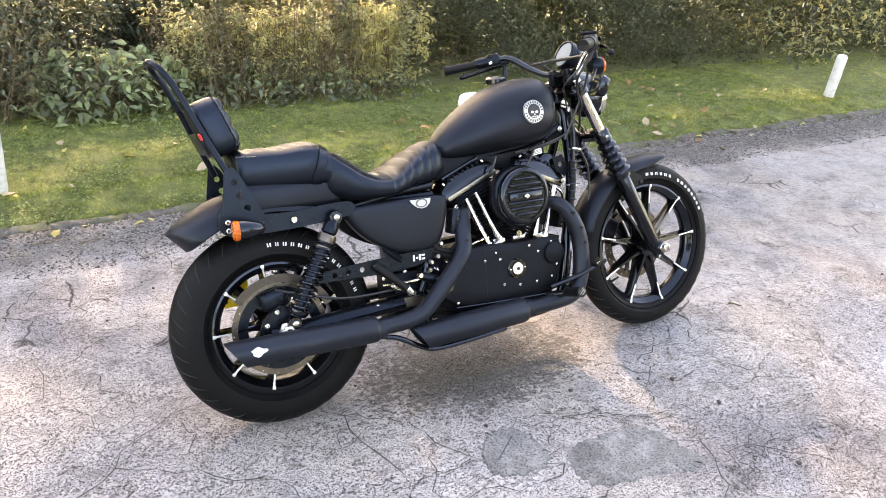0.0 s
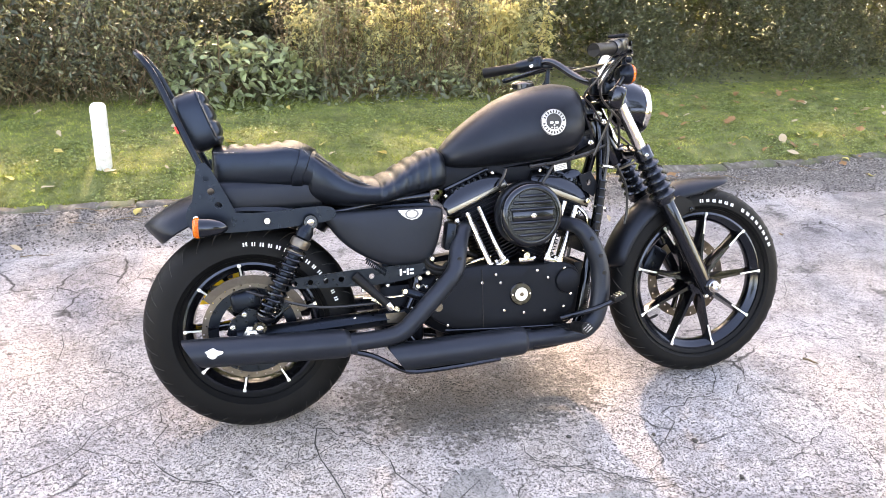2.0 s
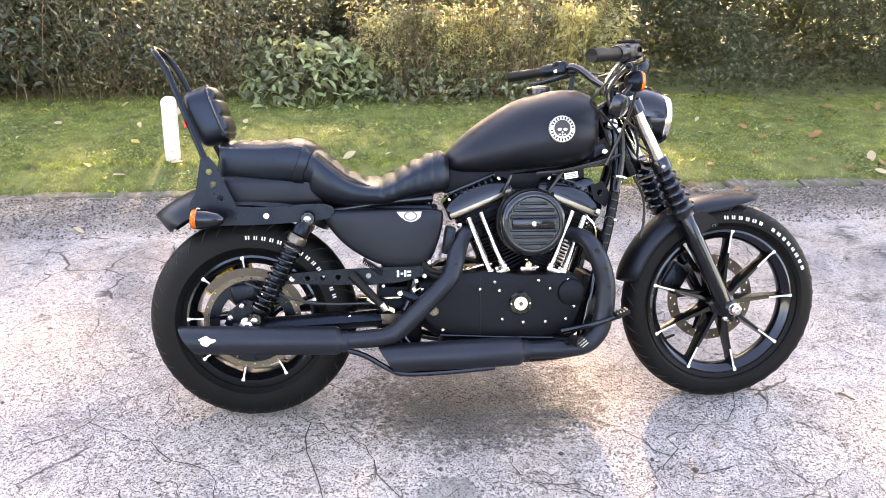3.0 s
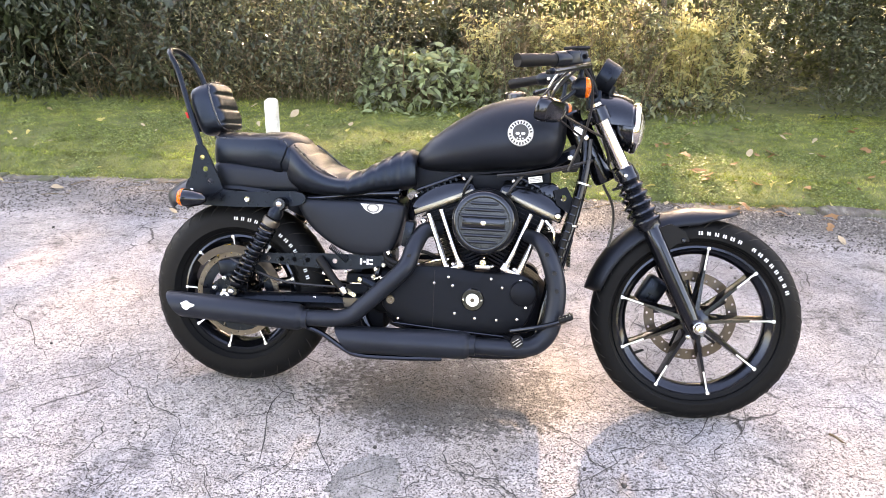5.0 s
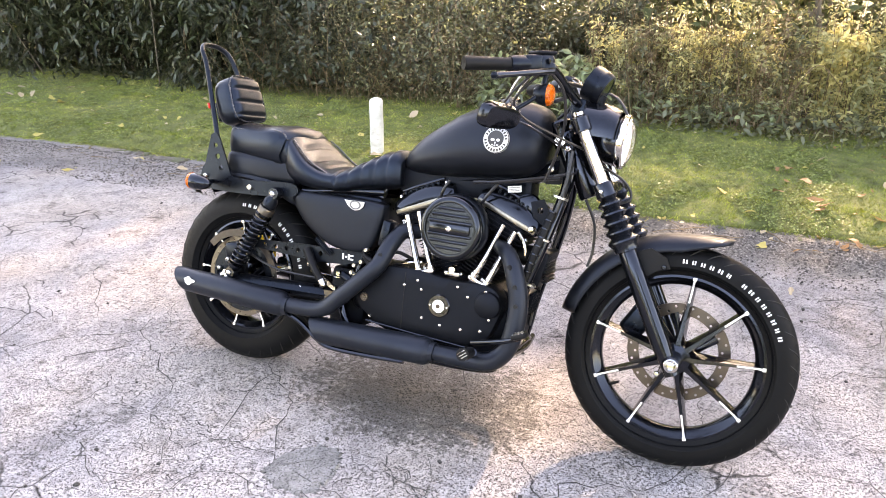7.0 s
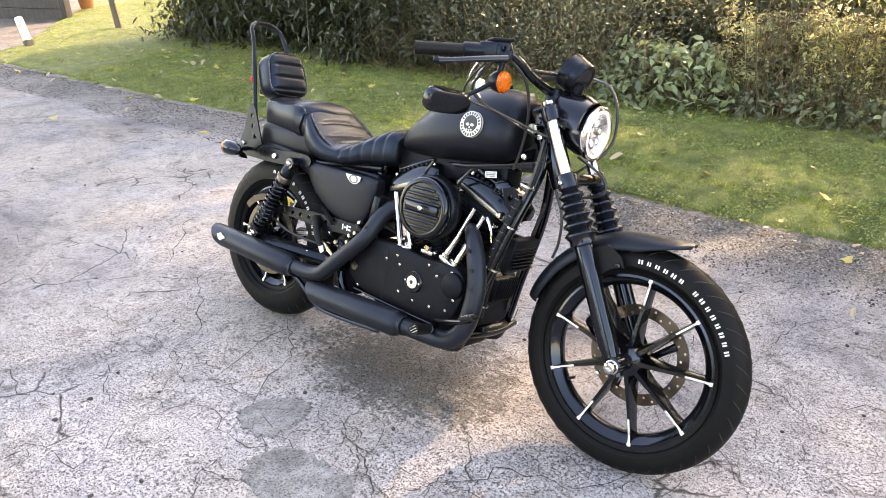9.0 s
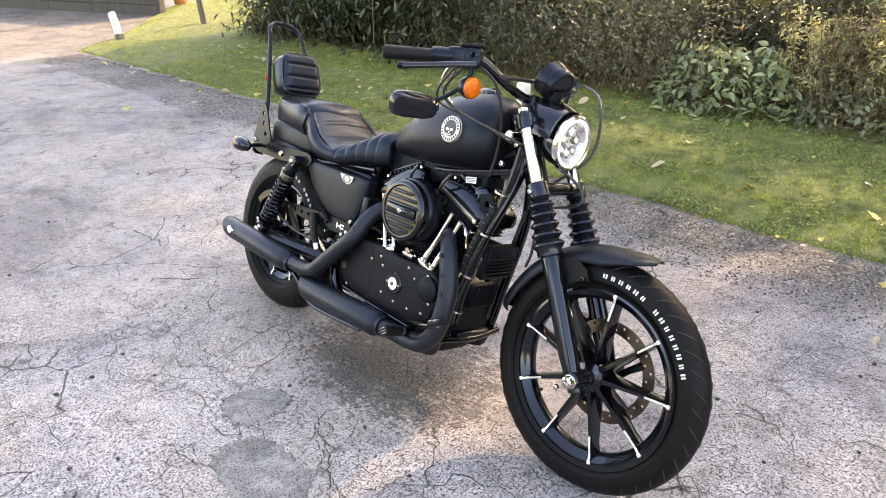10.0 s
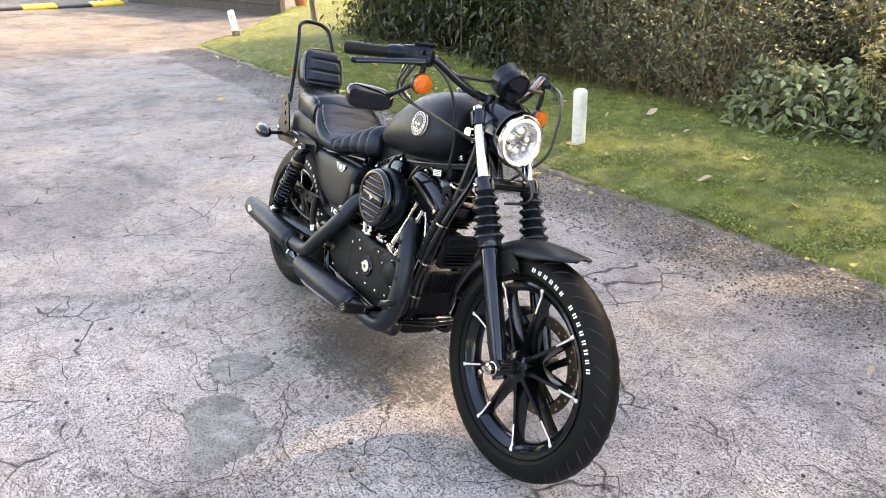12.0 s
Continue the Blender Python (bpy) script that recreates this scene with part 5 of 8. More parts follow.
# brake fluid reservoir on the right
res = part("master_cylinder", rbox((0.068, 0.058, 0.064), pose(1.100, -0.268, 1.120, 0, -6, 52), 0.023, 5), SATIN, bike, "black brake fluid reservoir")
part("reservoir_cap", rbox((0.062, 0.052, 0.010), pose(1.099, -0.268, 1.151, 0, -6, 52), 0.0046, 3), WRINKLE, res)
part("sight_glass", lathe([(0, 0.003), (0.007, 0.003), (0.008, 0.0), (0, -0.002)], pose(1.126, -0.288, 1.128) @ Matrix.Rotation(radians(90), 4, "Y"), 16), GLOSS, res)

# ---- tank ----
def ring_shape(x, z0, z1, half, n=28, top=2.3, side=2.6):
    """A closed section of the tank: rounded crown, full flanks, tucked lower edge."""
    zc, hz = z0 + (z1 - z0) * 0.42, None
    pts = []
    for k in range(n):
        a = 2 * math.pi * k / n - math.pi / 2
        c, s = math.cos(a), math.sin(a)
        e = 2 / side
        y = half * math.copysign(abs(c) ** e, c)
        z = zc + ((z1 - zc) if s > 0 else (zc - z0)) * math.copysign(abs(s) ** (2 / top), s)
        if s > 0:
            y *= 1 - 0.10 * s
        pts.append((x, y, z))
    return pts


def loft(sections, step=5, cap=True):
    """Skins rows of equal rings, smoothed from ring to ring."""
    bm = bmesh.new()
    rows = [np.array(s, float).ravel() for s in sections]
    rings = [[bm.verts.new(p) for p in row.reshape(-1, 3)] for row in spline(rows, step)]
    ring_faces(bm, rings, False, cap)
    return bm


TANK = [(0.606, 0.790, 0.828, 0.030), (0.622, 0.779, 0.850, 0.058), (0.665, 0.774, 0.893, 0.090), (0.735, 0.774, 0.944, 0.115), (0.82, 0.779, 0.994, 0.130), (0.91, 0.787, 1.022, 0.136), (0.99, 0.796, 1.032, 0.133), (1.045, 0.812, 1.024, 0.118), (1.074, 0.838, 1.004, 0.092), (1.088, 0.880, 0.974, 0.050)]
tank = part("fuel_tank", loft([ring_shape(*s) for s in TANK], 6), MATTE, bike, "matte black teardrop fuel tank with a round badge", smooth=60)
cap_at = pose(0.915, 0.045, 1.026, 8, -4)
part("filler_cap", lathe([(0, 0.022), (0.028, 0.020), (0.036, 0.014), (0.037, 0.0), (0.043, -0.002), (0, -0.004)], cap_at, 36), GLOSS, tank, "black filler cap")
bm = loft([[(x, y * w, z - dz) for y, dz in ((-0.05, 0.03), (-0.03, 0.0), (0.03, 0.0), (0.05, 0.03), (0.02, 0.05), (-0.02, 0.05))] for x, w, z in ((0.64, 0.5, 0.79), (0.8, 0.9, 0.80), (1.0, 1.0, 0.82), (1.12, 0.8, 0.87))], 3)
part("backbone_tube", bm, GLOSS, bike)
# badge on the right flank: a silver disc with dark plain shapes
badge_m = Matrix.Translation((0.948, -0.1365, 0.910)) @ Matrix.Rotation(radians(-1), 4, "Z") @ OUT @ Matrix.Rotation(radians(-7), 4, "X")
badge = part("tank_badge", lathe([(0, 0.0045), (0.038, 0.0040), (0.040, 0.003), (0.0405, -0.006), (0, -0.006)], badge_m, 48), SILVER_INK, tank, "round silver badge")
part("badge_ring", lathe([(0.0395, 0.0035), (0.0405, 0.0045), (0.0412, 0.0035), (0.0405, 0.0)], badge_m, 48, True), BLACK_INK, badge)
part("badge_disc", lathe([(0, 0.0062), (0.0245, 0.0058), (0.0250, 0.0040), (0, 0.0035)], badge_m @ Matrix.Translation((0, 0.002, 0)), 36), BLACK_INK, badge, "dark round field")
for k in range(22):
    if k in (5, 16):
        continue
    a = radians(360 * k / 22)
    mark = rbox((0.0045, 0.0080, 0.001), Matrix(), 0.0003, 1)
    part("badge_mark", mark, BLACK_INK, badge, at=badge_m @ Matrix.Rotation(a, 4, "Z") @ Matrix.Translation((0, 0.0325, 0.0046)))
for u, v, w, h in ((-0.0085, -0.004, 0.0065, 0.0045), (0.0085, -0.004, 0.0065, 0.0045), (0, -0.0125, 0.0025, 0.0035), (-0.008, -0.019, 0.003, 0.0025), (0.0, -0.0205, 0.003, 0.0025), (0.008, -0.019, 0.003, 0.0025)):
    part("badge_spot", lathe([(0, 0.0012), (1, 0.001), (1, -0.001), (0, -0.001)], badge_m @ Matrix.Translation((u, v + 0.002, 0.0066)) @ Matrix.Diagonal((w, h, 1, 1)), 14), SILVER_INK, badge)

# ---- seat ----
def seat_ring(x, z0, z1, half, edge, n=30, crown=2.6):
    """A section of upholstery: flat floor, soft shoulders; edge lifts the shoulder line."""
    pts = []
    for k in range(n):
        a = 2 * math.pi * k / n - math.pi / 2
        c, s = math.cos(a), math.sin(a)
        zc = z0 + (z1 - z0) * edge
        y = half * math.copysign(abs(c) ** 0.62, c)
        z = zc + ((z1 - zc) * abs(s) ** 0.85 if s > 0 else -(zc - z0) * abs(s) ** 0.5)
        pts.append((x, y * (1 - 0.06 * max(0, s)), z))
    return pts


def padded(sections, seams, reach, depth=0.007, width=0.0075, step=14):
    """Upholstery with cross seams pressed into its middle panel."""
    bm = loft(sections, step)
    bm.normal_update()
    for v in bm.verts:
        if (v.normal.z > 0.25 or reach(v.co.x) > 0.15) and abs(v.co.y) < reach(v.co.x) and v.co.z > 0.71:
            d = min(abs(v.co.x - s) for s in seams)
            v.co.z -= depth * math.exp(-(d / width) ** 2) * (1.0 if v.normal.z > 0.25 else 0.3)
            if v.normal.z < 0.5:
                v.co.y -= math.copysign(depth * 0.7, v.co.y) * math.exp(-(d / width) ** 2)
        if v.normal.z > 0.25:
            v.co.z += 0.010 * (1 - min(1.0, abs(v.co.y) / 0.14) ** 2)
    return bm


pillion = part("pillion_seat", padded([seat_ring(-0.078, 0.755, 0.855, 0.070, 0.6), seat_ring(-0.066, 0.748, 0.867, 0.098, 0.72), seat_ring(-0.02, 0.744, 0.869, 0.108, 0.78), seat_ring(0.06, 0.742, 0.868, 0.124, 0.8), seat_ring(0.13, 0.738, 0.875, 0.134, 0.8), seat_ring(0.175, 0.735, 0.870, 0.132, 0.78), seat_ring(0.205, 0.730, 0.845, 0.134, 0.75), seat_ring(0.225, 0.722, 0.815, 0.132, 0.7)],
    [-0.035, 0.005, 0.045, 0.085, 0.125], lambda x: 0.075), LEATHER, bike, "black leather pillion pad with cross pleats", smooth=60)
rider = part("rider_seat", padded([seat_ring(0.190, 0.700, 0.842, 0.118, 0.75), seat_ring(0.205, 0.694, 0.850, 0.134, 0.78), seat_ring(0.25, 0.682, 0.818, 0.154, 0.76), seat_ring(0.30, 0.680, 0.779, 0.160, 0.72), seat_ring(0.36, 0.681, 0.756, 0.156, 0.66), seat_ring(0.42, 0.684, 0.760, 0.146, 0.62), seat_ring(0.49, 0.698, 0.797, 0.122, 0.6), seat_ring(0.55, 0.706, 0.826, 0.105, 0.55), seat_ring(0.59, 0.714, 0.834, 0.092, 0.55), seat_ring(0.612, 0.724, 0.815, 0.078, 0.55)],
    [0.255, 0.305, 0.355, 0.405, 0.445, 0.485, 0.525, 0.565], lambda x: 0.09 if x < 0.40 else 0.16), LEATHER, bike, "black leather rider's seat with pleats and piping", smooth=60)
for s in (-1, 1):
    bm = tube([(0.215, s * 0.118, 0.842), (0.25, s * 0.130, 0.816), (0.30, s * 0.136, 0.776), (0.355, s * 0.135, 0.748), (0.395, s * 0.136, 0.730), (0.418, s * 0.138, 0.714)], 0.0036, 8, 5)
    part("piping", bm, PIPING, rider)
for s in (-1, 1):
    bm = tube([(-0.070, s * 0.088, 0.858), (-0.02, s * 0.102, 0.854), (0.06, s * 0.110, 0.855), (0.13, s * 0.119, 0.862), (0.175, s * 0.123, 0.856), (0.200, s * 0.126, 0.835)], 0.0036, 8, 5)
    part("piping", bm, PIPING, pillion)
# strap over the step, lying on both pads
skins = [BVHTree.FromPolygons([v.co.copy() for v in ob.data.vertices], [tuple(p.vertices) for p in ob.data.polygons]) for ob in (pillion, rider)]
bm = bmesh.new()
rings = []
for k in range(41):
    a = radians(-16 + 212 * k / 40)
    way = Vector((0, -math.cos(a), math.sin(a)))
    mid = 0.158 + 0.052 * max(0.0, math.sin(a)) ** 0.8
    ring = []
    for dx, lift in ((-0.017, 0.0), (-0.0145, 0.0065), (0.0145, 0.0065), (0.017, 0.0)):
        foot = Vector((mid + dx, 0, 0.782))
        far = 0.0
        for skin in skins:
            hit = skin.ray_cast(foot + way * 0.4, -way)
            if hit[0] is not None:
                far = max(far, (hit[0] - foot).length)
        ring.append(bm.verts.new(foot + way * (max(far, 0.03) + lift)))
    rings.append(ring)
ring_faces(bm, rings)
part("seat_strap", bm, LEATHER, bike, "black leather strap across the seat", smooth=50)

# ---- rear mudguard, struts, backrest ----
rear_fender = fender("rear_fender", REAR, 0.440, 0.114, 50, 131, MATTE, "matte black chopped rear mudguard", lip=0.045)
part("seat_pan", rbox((0.315, 0.226, 0.10), pose(0.080, 0, 0.728), 0.028, 4), MATTE, bike)
strut_me = None
for s in (-1, 1):
    y = s * 0.128 - (0.005 if s < 0 else 0.0)
    bm = plate([tuple(p) for p in spline([(-0.152, 0.660), (-0.150, 0.705), (-0.118, 0.735), (-0.075, 0.712), (-0.03, 0.690), (0.06, 0.684), (0.15, 0.690), (0.235, 0.692), (0.262, 0.675), (0.250, 0.652), (0.20, 0.643), (0.08, 0.634), (-0.04, 0.632), (-0.12, 0.636)], 4, True)], 0.010, Matrix.Translation((0, y + 0.005, 0)) @ SIDE)
    strut = part("fender_strut", bm, SATIN, bike, "black steel mudguard strut")
    face = y - 0.006 if s < 0 else y + 0.006
    turn = OUT if s < 0 else OUT.inverted()
    part("strut_bolt", lathe([(0, 0.008), (0.006, 0.009), (0.0085, 0.009), (0.0105, 0.006), (0.0115, 0.0), (0, -0.002)], Matrix.Translation((0.065, face, 0.660)) @ turn, 18), CHROME, strut, "chrome strut bolt")
    bm = plate([(-0.142, 0.690), (-0.116, 0.828), (-0.094, 0.834), (-0.078, 0.815), (-0.020, 0.690), (-0.06, 0.664), (-0.135, 0.664)], 0.006, Matrix.Translation((0, face + (0.004 if s < 0 else 0.002), 0)) @ SIDE, [(-0.094, 0.790, 0.009), (-0.083, 0.752, 0.010), (-0.066, 0.712, 0.010)])
    side_plate = part("sissy_bar_plate", bm, SATIN, bike, "black drilled backrest side plate")
# backrest hoop: flat bar up one side, over and down
hoop = [(-0.098, -0.124, 0.800), (-0.150, -0.102, 0.925), (-0.206, -0.080, 1.066), (-0.236, -0.071, 1.118), (-0.256, -0.044, 1.141), (-0.262, 0.0, 1.146)]
hoop = part("sissy_bar", tube(hoop + [(x, -y, z) for x, y, z in hoop[-2::-1]], 0.0095, 12, 7, flat=0.85), SATIN, bike, "black steel backrest hoop")
PAD_AT = pose(-0.110, 0, 0.950, 0, -20)


def pad_ring(d, wide, tall):
    pts = []
    for k in range(40):
        a = 2 * math.pi * k / 40
        c, s = math.cos(a), math.sin(a)
        pts.append((d, wide * math.copysign(abs(c) ** 0.55, c) * (1 - 0.08 * s), tall * math.copysign(abs(s) ** 0.55, s)))
    return pts
bm = bmesh.new()
rings = []
for d, f in ((-0.042, 0.80), (-0.041, 0.93), (-0.030, 0.99), (-0.012, 1.0), (0.010, 1.0), (0.024, 0.985), (0.031, 0.965), (0.033, 0.94), (0.030, 0.90)):
    rings.append([bm.verts.new((d, y, z)) for _, y, z in pad_ring(0, 0.092 * f, 0.087 * f)])
ring_faces(bm, rings)
bmesh.ops.transform(bm, matrix=PAD_AT, verts=bm.verts)
pad = part("backrest_pad", bm, LEATHER, bike, "black leather backrest pad with stitched rolls", smooth=60)
bm = bmesh.new()
rows, n = [], 44
for i in range(n + 1):
    row = []
    for k in range(n + 1):
        u, v = -1 + 2 * k / n, -1 + 2 * i / n
        y, z = 0.087 * u * (1 - 0.10 * v ** 4) * (1 - 0.06 * v), 0.082 * v * (1 - 0.10 * u ** 4)
        roll = 1 - math.exp(-(min(abs(z - s) for s in (-0.062, -0.014, 0.036)) / 0.0055) ** 2)
        row.append(bm.verts.new(PAD_AT @ Vector((0.026 + 0.013 * (1 - max(abs(u), abs(v)) ** 10) + 0.006 * (1 - abs(u) ** 6) * (1 - abs(v) ** 6) + 0.0065 * roll * (1 - abs(u) ** 14), y, z))))
    rows.append(row)
for a, b in zip(rows, rows[1:]):
    for k in range(n):
        bm.faces.new((a[k], a[k + 1], b[k + 1], b[k]))
part("rolled_front", bm, LEATHER, pad, smooth=70)
bm = tube([Vector(PAD_AT @ Vector((0.033, y, z))) for _, y, z in pad_ring(0, 0.090, 0.085)[::2]], 0.0028, 8, 2, closed=True)
part("piping", bm, PIPING, pad)
part("pad_badge", rbox((0.006, 0.020, 0.022), pose(-0.162, -0.103, 0.925, 0, -21), 0.003), RED, pad, "small red badge")
part("pad_bracket", rbox((0.012, 0.150, 0.070), pose(-0.150, 0, 0.905, 0, -21), 0.004), SATIN, hoop)
# rear indicators
for s in (-1, 1):
    im = Matrix.Diagonal((1, -s, 1, 1)) @ Matrix.Translation((-0.105, -0.220, 0.661)) @ Matrix.Rotation(radians(-88), 4, "Y")
    ind = part("rear_indicator", lathe([(0, -0.066), (0.010, -0.062), (0.020, -0.046), (0.0275, -0.018), (0.029, 0.008), (0.028, 0.012)], im, 28), GLOSS, bike, "black bullet indicator with an amber lens")
    part("amber_lens", lathe([(0.0285, 0.010), (0.0285, 0.020), (0.024, 0.026), (0, 0.029)], im, 28), AMBER, ind, "amber lens")
    part("indicator_stem", tube([(-0.10, s * 0.205, 0.655), (-0.10, s * 0.13, 0.662)], 0.008, 10, 2), SATIN, ind)
    for dz in (0.0, 0.024):
        part("stem_bolt", bolt(Matrix.Translation((-0.128, s * 0.140, 0.655 + dz)) @ (OUT if s < 0 else OUT.inverted()), 0.009, 0.010), CHROME, ind, "chrome bolt")
# number plate on the left, with plain bars
plate_root = part("number_plate", rbox((0.175, 0.004, 0.140), pose(-0.122, 0.175, 0.430, 0, 0, 0), 0.002, 1), YELLOW, bike, "yellow number plate with dark bars")
for row in (0.036, -0.036):
    for k in range(3):
        part("plate_bar", rbox((0.028, 0.002, 0.045), pose(-0.122 + (k - 1) * 0.048, 0.172, 0.430 + row * 0.9), 0.0006, 1), BLACK_INK, plate_root)
part("plate_bracket", tube([(-0.10, 0.168, 0.46), (-0.05, 0.15, 0.40), (0.0, 0.13, 0.335)], 0.008, 8, 3), GLOSS, plate_root)

# ---- shocks, swing arm, belt guard ----
def strut_frame(a, b):
    """A frame at a whose z points to b."""
    way = (Vector(b) - Vector(a)).normalized()
    return Matrix.Translation(a) @ way.to_track_quat("Z", "Y").to_matrix().to_4x4()


for s in (-1, 1):
    top, low = Vector((0.186, s * 0.158, 0.652)), Vector((0.022, s * 0.158, 0.352))
    m = strut_frame(low, top)
    length = (top - low).length
    shock = part("shock_absorber", lathe([(0, 0.02), (0.013, 0.02), (0.013, 0.12), (0.019, 0.125), (0.019, length - 0.055), (0.024, length - 0.050), (0.024, length - 0.03), (0.018, length - 0.018), (0.016, length - 0.005), (0, length - 0.005)], m, 24), SATIN, bike, "black coil-over rear shock absorber")
    part("preload_collar", lathe([(0.020, length - 0.082), (0.028, length - 0.080), (0.029, length - 0.062), (0.026, length - 0.056), (0.020, length - 0.056)], m, 24), DISC_STEEL, shock, "ribbed grey metal collar")
    part("collar_ring", lathe([(0.020, length - 0.104), (0.0265, length - 0.102), (0.0265, length - 0.094), (0.020, length - 0.092)], m, 24), DISC_STEEL, shock, "grey metal ring")
    coil = []
    turns = 11.5
    for k in range(int(turns * 16) + 1):
        a = 2 * math.pi * k / 16
        h = 0.045 + (length - 0.128) * k / (turns * 16)
        coil.append(m @ Vector((0.0275 * math.cos(a), 0.0275 * math.sin(a), h)))
    part("spring", tube(coil, 0.0042, 7, 1, straight=True), GLOSS, shock, "black coil spring")
    part("lower_cup", lathe([(0, 0.022), (0.024, 0.024), (0.031, 0.034), (0.031, 0.042), (0.012, 0.046)], m, 24), GLOSS, shock)
    turn = OUT if s < 0 else OUT.inverted()
    for p, name in ((top, "upper_eye"), (low, "lower_eye")):
        part(name, lathe([(0, 0.015), (0.019, 0.015), (0.022, 0.010), (0.022, -0.02), (0, -0.02)], Matrix.Translation(p) @ turn, 22), GLOSS, shock)
        part("shock_bolt", lathe([(0, 0.022), (0.006, 0.022), (0.0095, 0.020), (0.011, 0.014), (0, 0.012)], Matrix.Translation(p) @ turn, 16), CHROME, shock, "chrome shock bolt")
    part("swing_arm", tube([(-0.045, s * 0.125, 0.322), (0.08, s * 0.125, 0.325), (0.25, s * 0.120, 0.330), (0.45, s * 0.10, 0.335)], [0.020, 0.024, 0.026, 0.028], 10, 4, flat=1.25), SATIN, bike, "black swing arm")
part("rear_axle_nut", lathe([(0, 0.006), (0.010, 0.006), (0.011, 0.018), (0.019, 0.016), (0.020, 0.0), (0.028, -0.001), (0.028, -0.006), (0, -0.006)], out_at(0.0, -0.160, 0.332), 6), ALLOY, bike, "grey axle nut")
part("rear_caliper", rbox((0.085, 0.050, 0.060), pose(-0.015, -0.085, 0.420, 0, -10), 0.014, 3), SATIN, bike, "black rear brake caliper")
for x, z in ((-0.055, 0.352), (-0.020, 0.388), (0.030, 0.372)):
    part("caliper_bolt", bolt(out_at(x, -0.128, z), 0.009, 0.010), ALLOY, bike, "grey bolt")
part("axle_carrier", plate([(-0.075, 0.330), (-0.06, 0.370), (-0.01, 0.405), (0.05, 0.385), (0.055, 0.330), (0.03, 0.300), (-0.04, 0.300)], 0.016, Matrix.Translation((0, -0.108, 0)) @ SIDE), SATIN, bike)
# curved disc guard and drilled belt guard on the right
guard_line = arc_points((0.0, 0.322), 0.175, 140, 20, 26)
inner_line = arc_points((0.0, 0.322), 0.150, 20, 140, 26)
part("disc_guard", plate(guard_line + inner_line, 0.004, Matrix.Translation((0, -0.094, 0)) @ SIDE), BROWN_STEEL, bike, "brown tinted steel guard round the brake disc")
belt = part("belt_guard", plate([(0.085, 0.478), (0.30, 0.492), (0.555, 0.498), (0.545, 0.470), (0.46, 0.448), (0.36, 0.440), (0.085, 0.450)], 0.004, Matrix.Translation((0, -0.118, 0)) @ SIDE, [(0.13 + 0.046 * k, 0.464 + 0.001 * k, 0.0085) for k in range(6)]), SATIN, bike, "black drilled side rail with a pale emblem")
for u, v, w, h in ((-0.020, 0, 0.007, 0.020), (-0.008, 0, 0.008, 0.006), (0.002, 0, 0.007, 0.020), (0.014, 0.006, 0.012, 0.006), (0.014, -0.006, 0.012, 0.006)):
    part("rail_emblem", rbox((w, 0.0015, h), pose(0.470 + u, -0.1235, 0.474 + v), 0.0005, 1), WHITE_INK, belt, "pale plain emblem shape")
part("passenger_peg_mount", tube([(0.31, -0.125, 0.475), (0.36, -0.155, 0.425), (0.40, -0.165, 0.385)], [0.016, 0.013, 0.012], 12, 4), RUBBER, bike, "folded black passenger peg")
part("peg_bolt", lathe([(0, 0.012), (0.011, 0.012), (0.013, 0.008), (0.013, -0.012), (0, -0.012)], strut_frame((0.405, -0.166, 0.380), (0.42, -0.17, 0.36)), 14), CHROME, bike, "bright bolt")

# ---- oil tank cover on the right, battery cover on the left ----
for s in (-1, 1):
    pts = [(0.234, 0.665), (0.300, 0.673), (0.440, 0.674), (0.570, 0.668), (0.590, 0.645), (0.576, 0.575), (0.552, 0.518), (0.515, 0.496), (0.440, 0.495), (0.375, 0.512), (0.295, 0.562), (0.242, 0.625)]
    line = [tuple(p) for p in spline(pts, 4, True)]
    cx, cz = 0.42, 0.59
    bm = bmesh.new()
    rings = []
    for f, d in ((1.0, -0.02), (1.0, 0.012), (0.985, 0.020), (0.95, 0.0255), (0.85, 0.029), (0.6, 0.031), (0.3, 0.032)):
        rings.append([bm.verts.new((cx + (x - cx) * f, s * (0.104 + d), cz + (z - cz) * f)) for x, z in line])
    ring_faces(bm, rings)
    cover = part("side_cover", bm, MATTE, bike, "matte black side cover with a pale shield", smooth=50)
    if s < 0:
        part("cover_shield", plate([(-0.040, 0.010), (0.036, 0.010), (0.032, -0.006), (0.018, -0.018), (0.002, -0.021), (-0.014, -0.016), (-0.028, -0.005)], 0.0025, Matrix.Translation((0.487, -0.1365, 0.656)) @ SIDE), SILVER_INK, cover, "silver shield badge")
        part("shield_field", lathe([(0.74, 0.0012), (1, 0.0012), (1, 0), (0.74, 0)], Matrix.Translation((0.489, -0.139, 0.653)) @ OUT @ Matrix.Diagonal((0.021, 0.0145, 1, 1)), 28, True), SHIELD_GREY, cover)

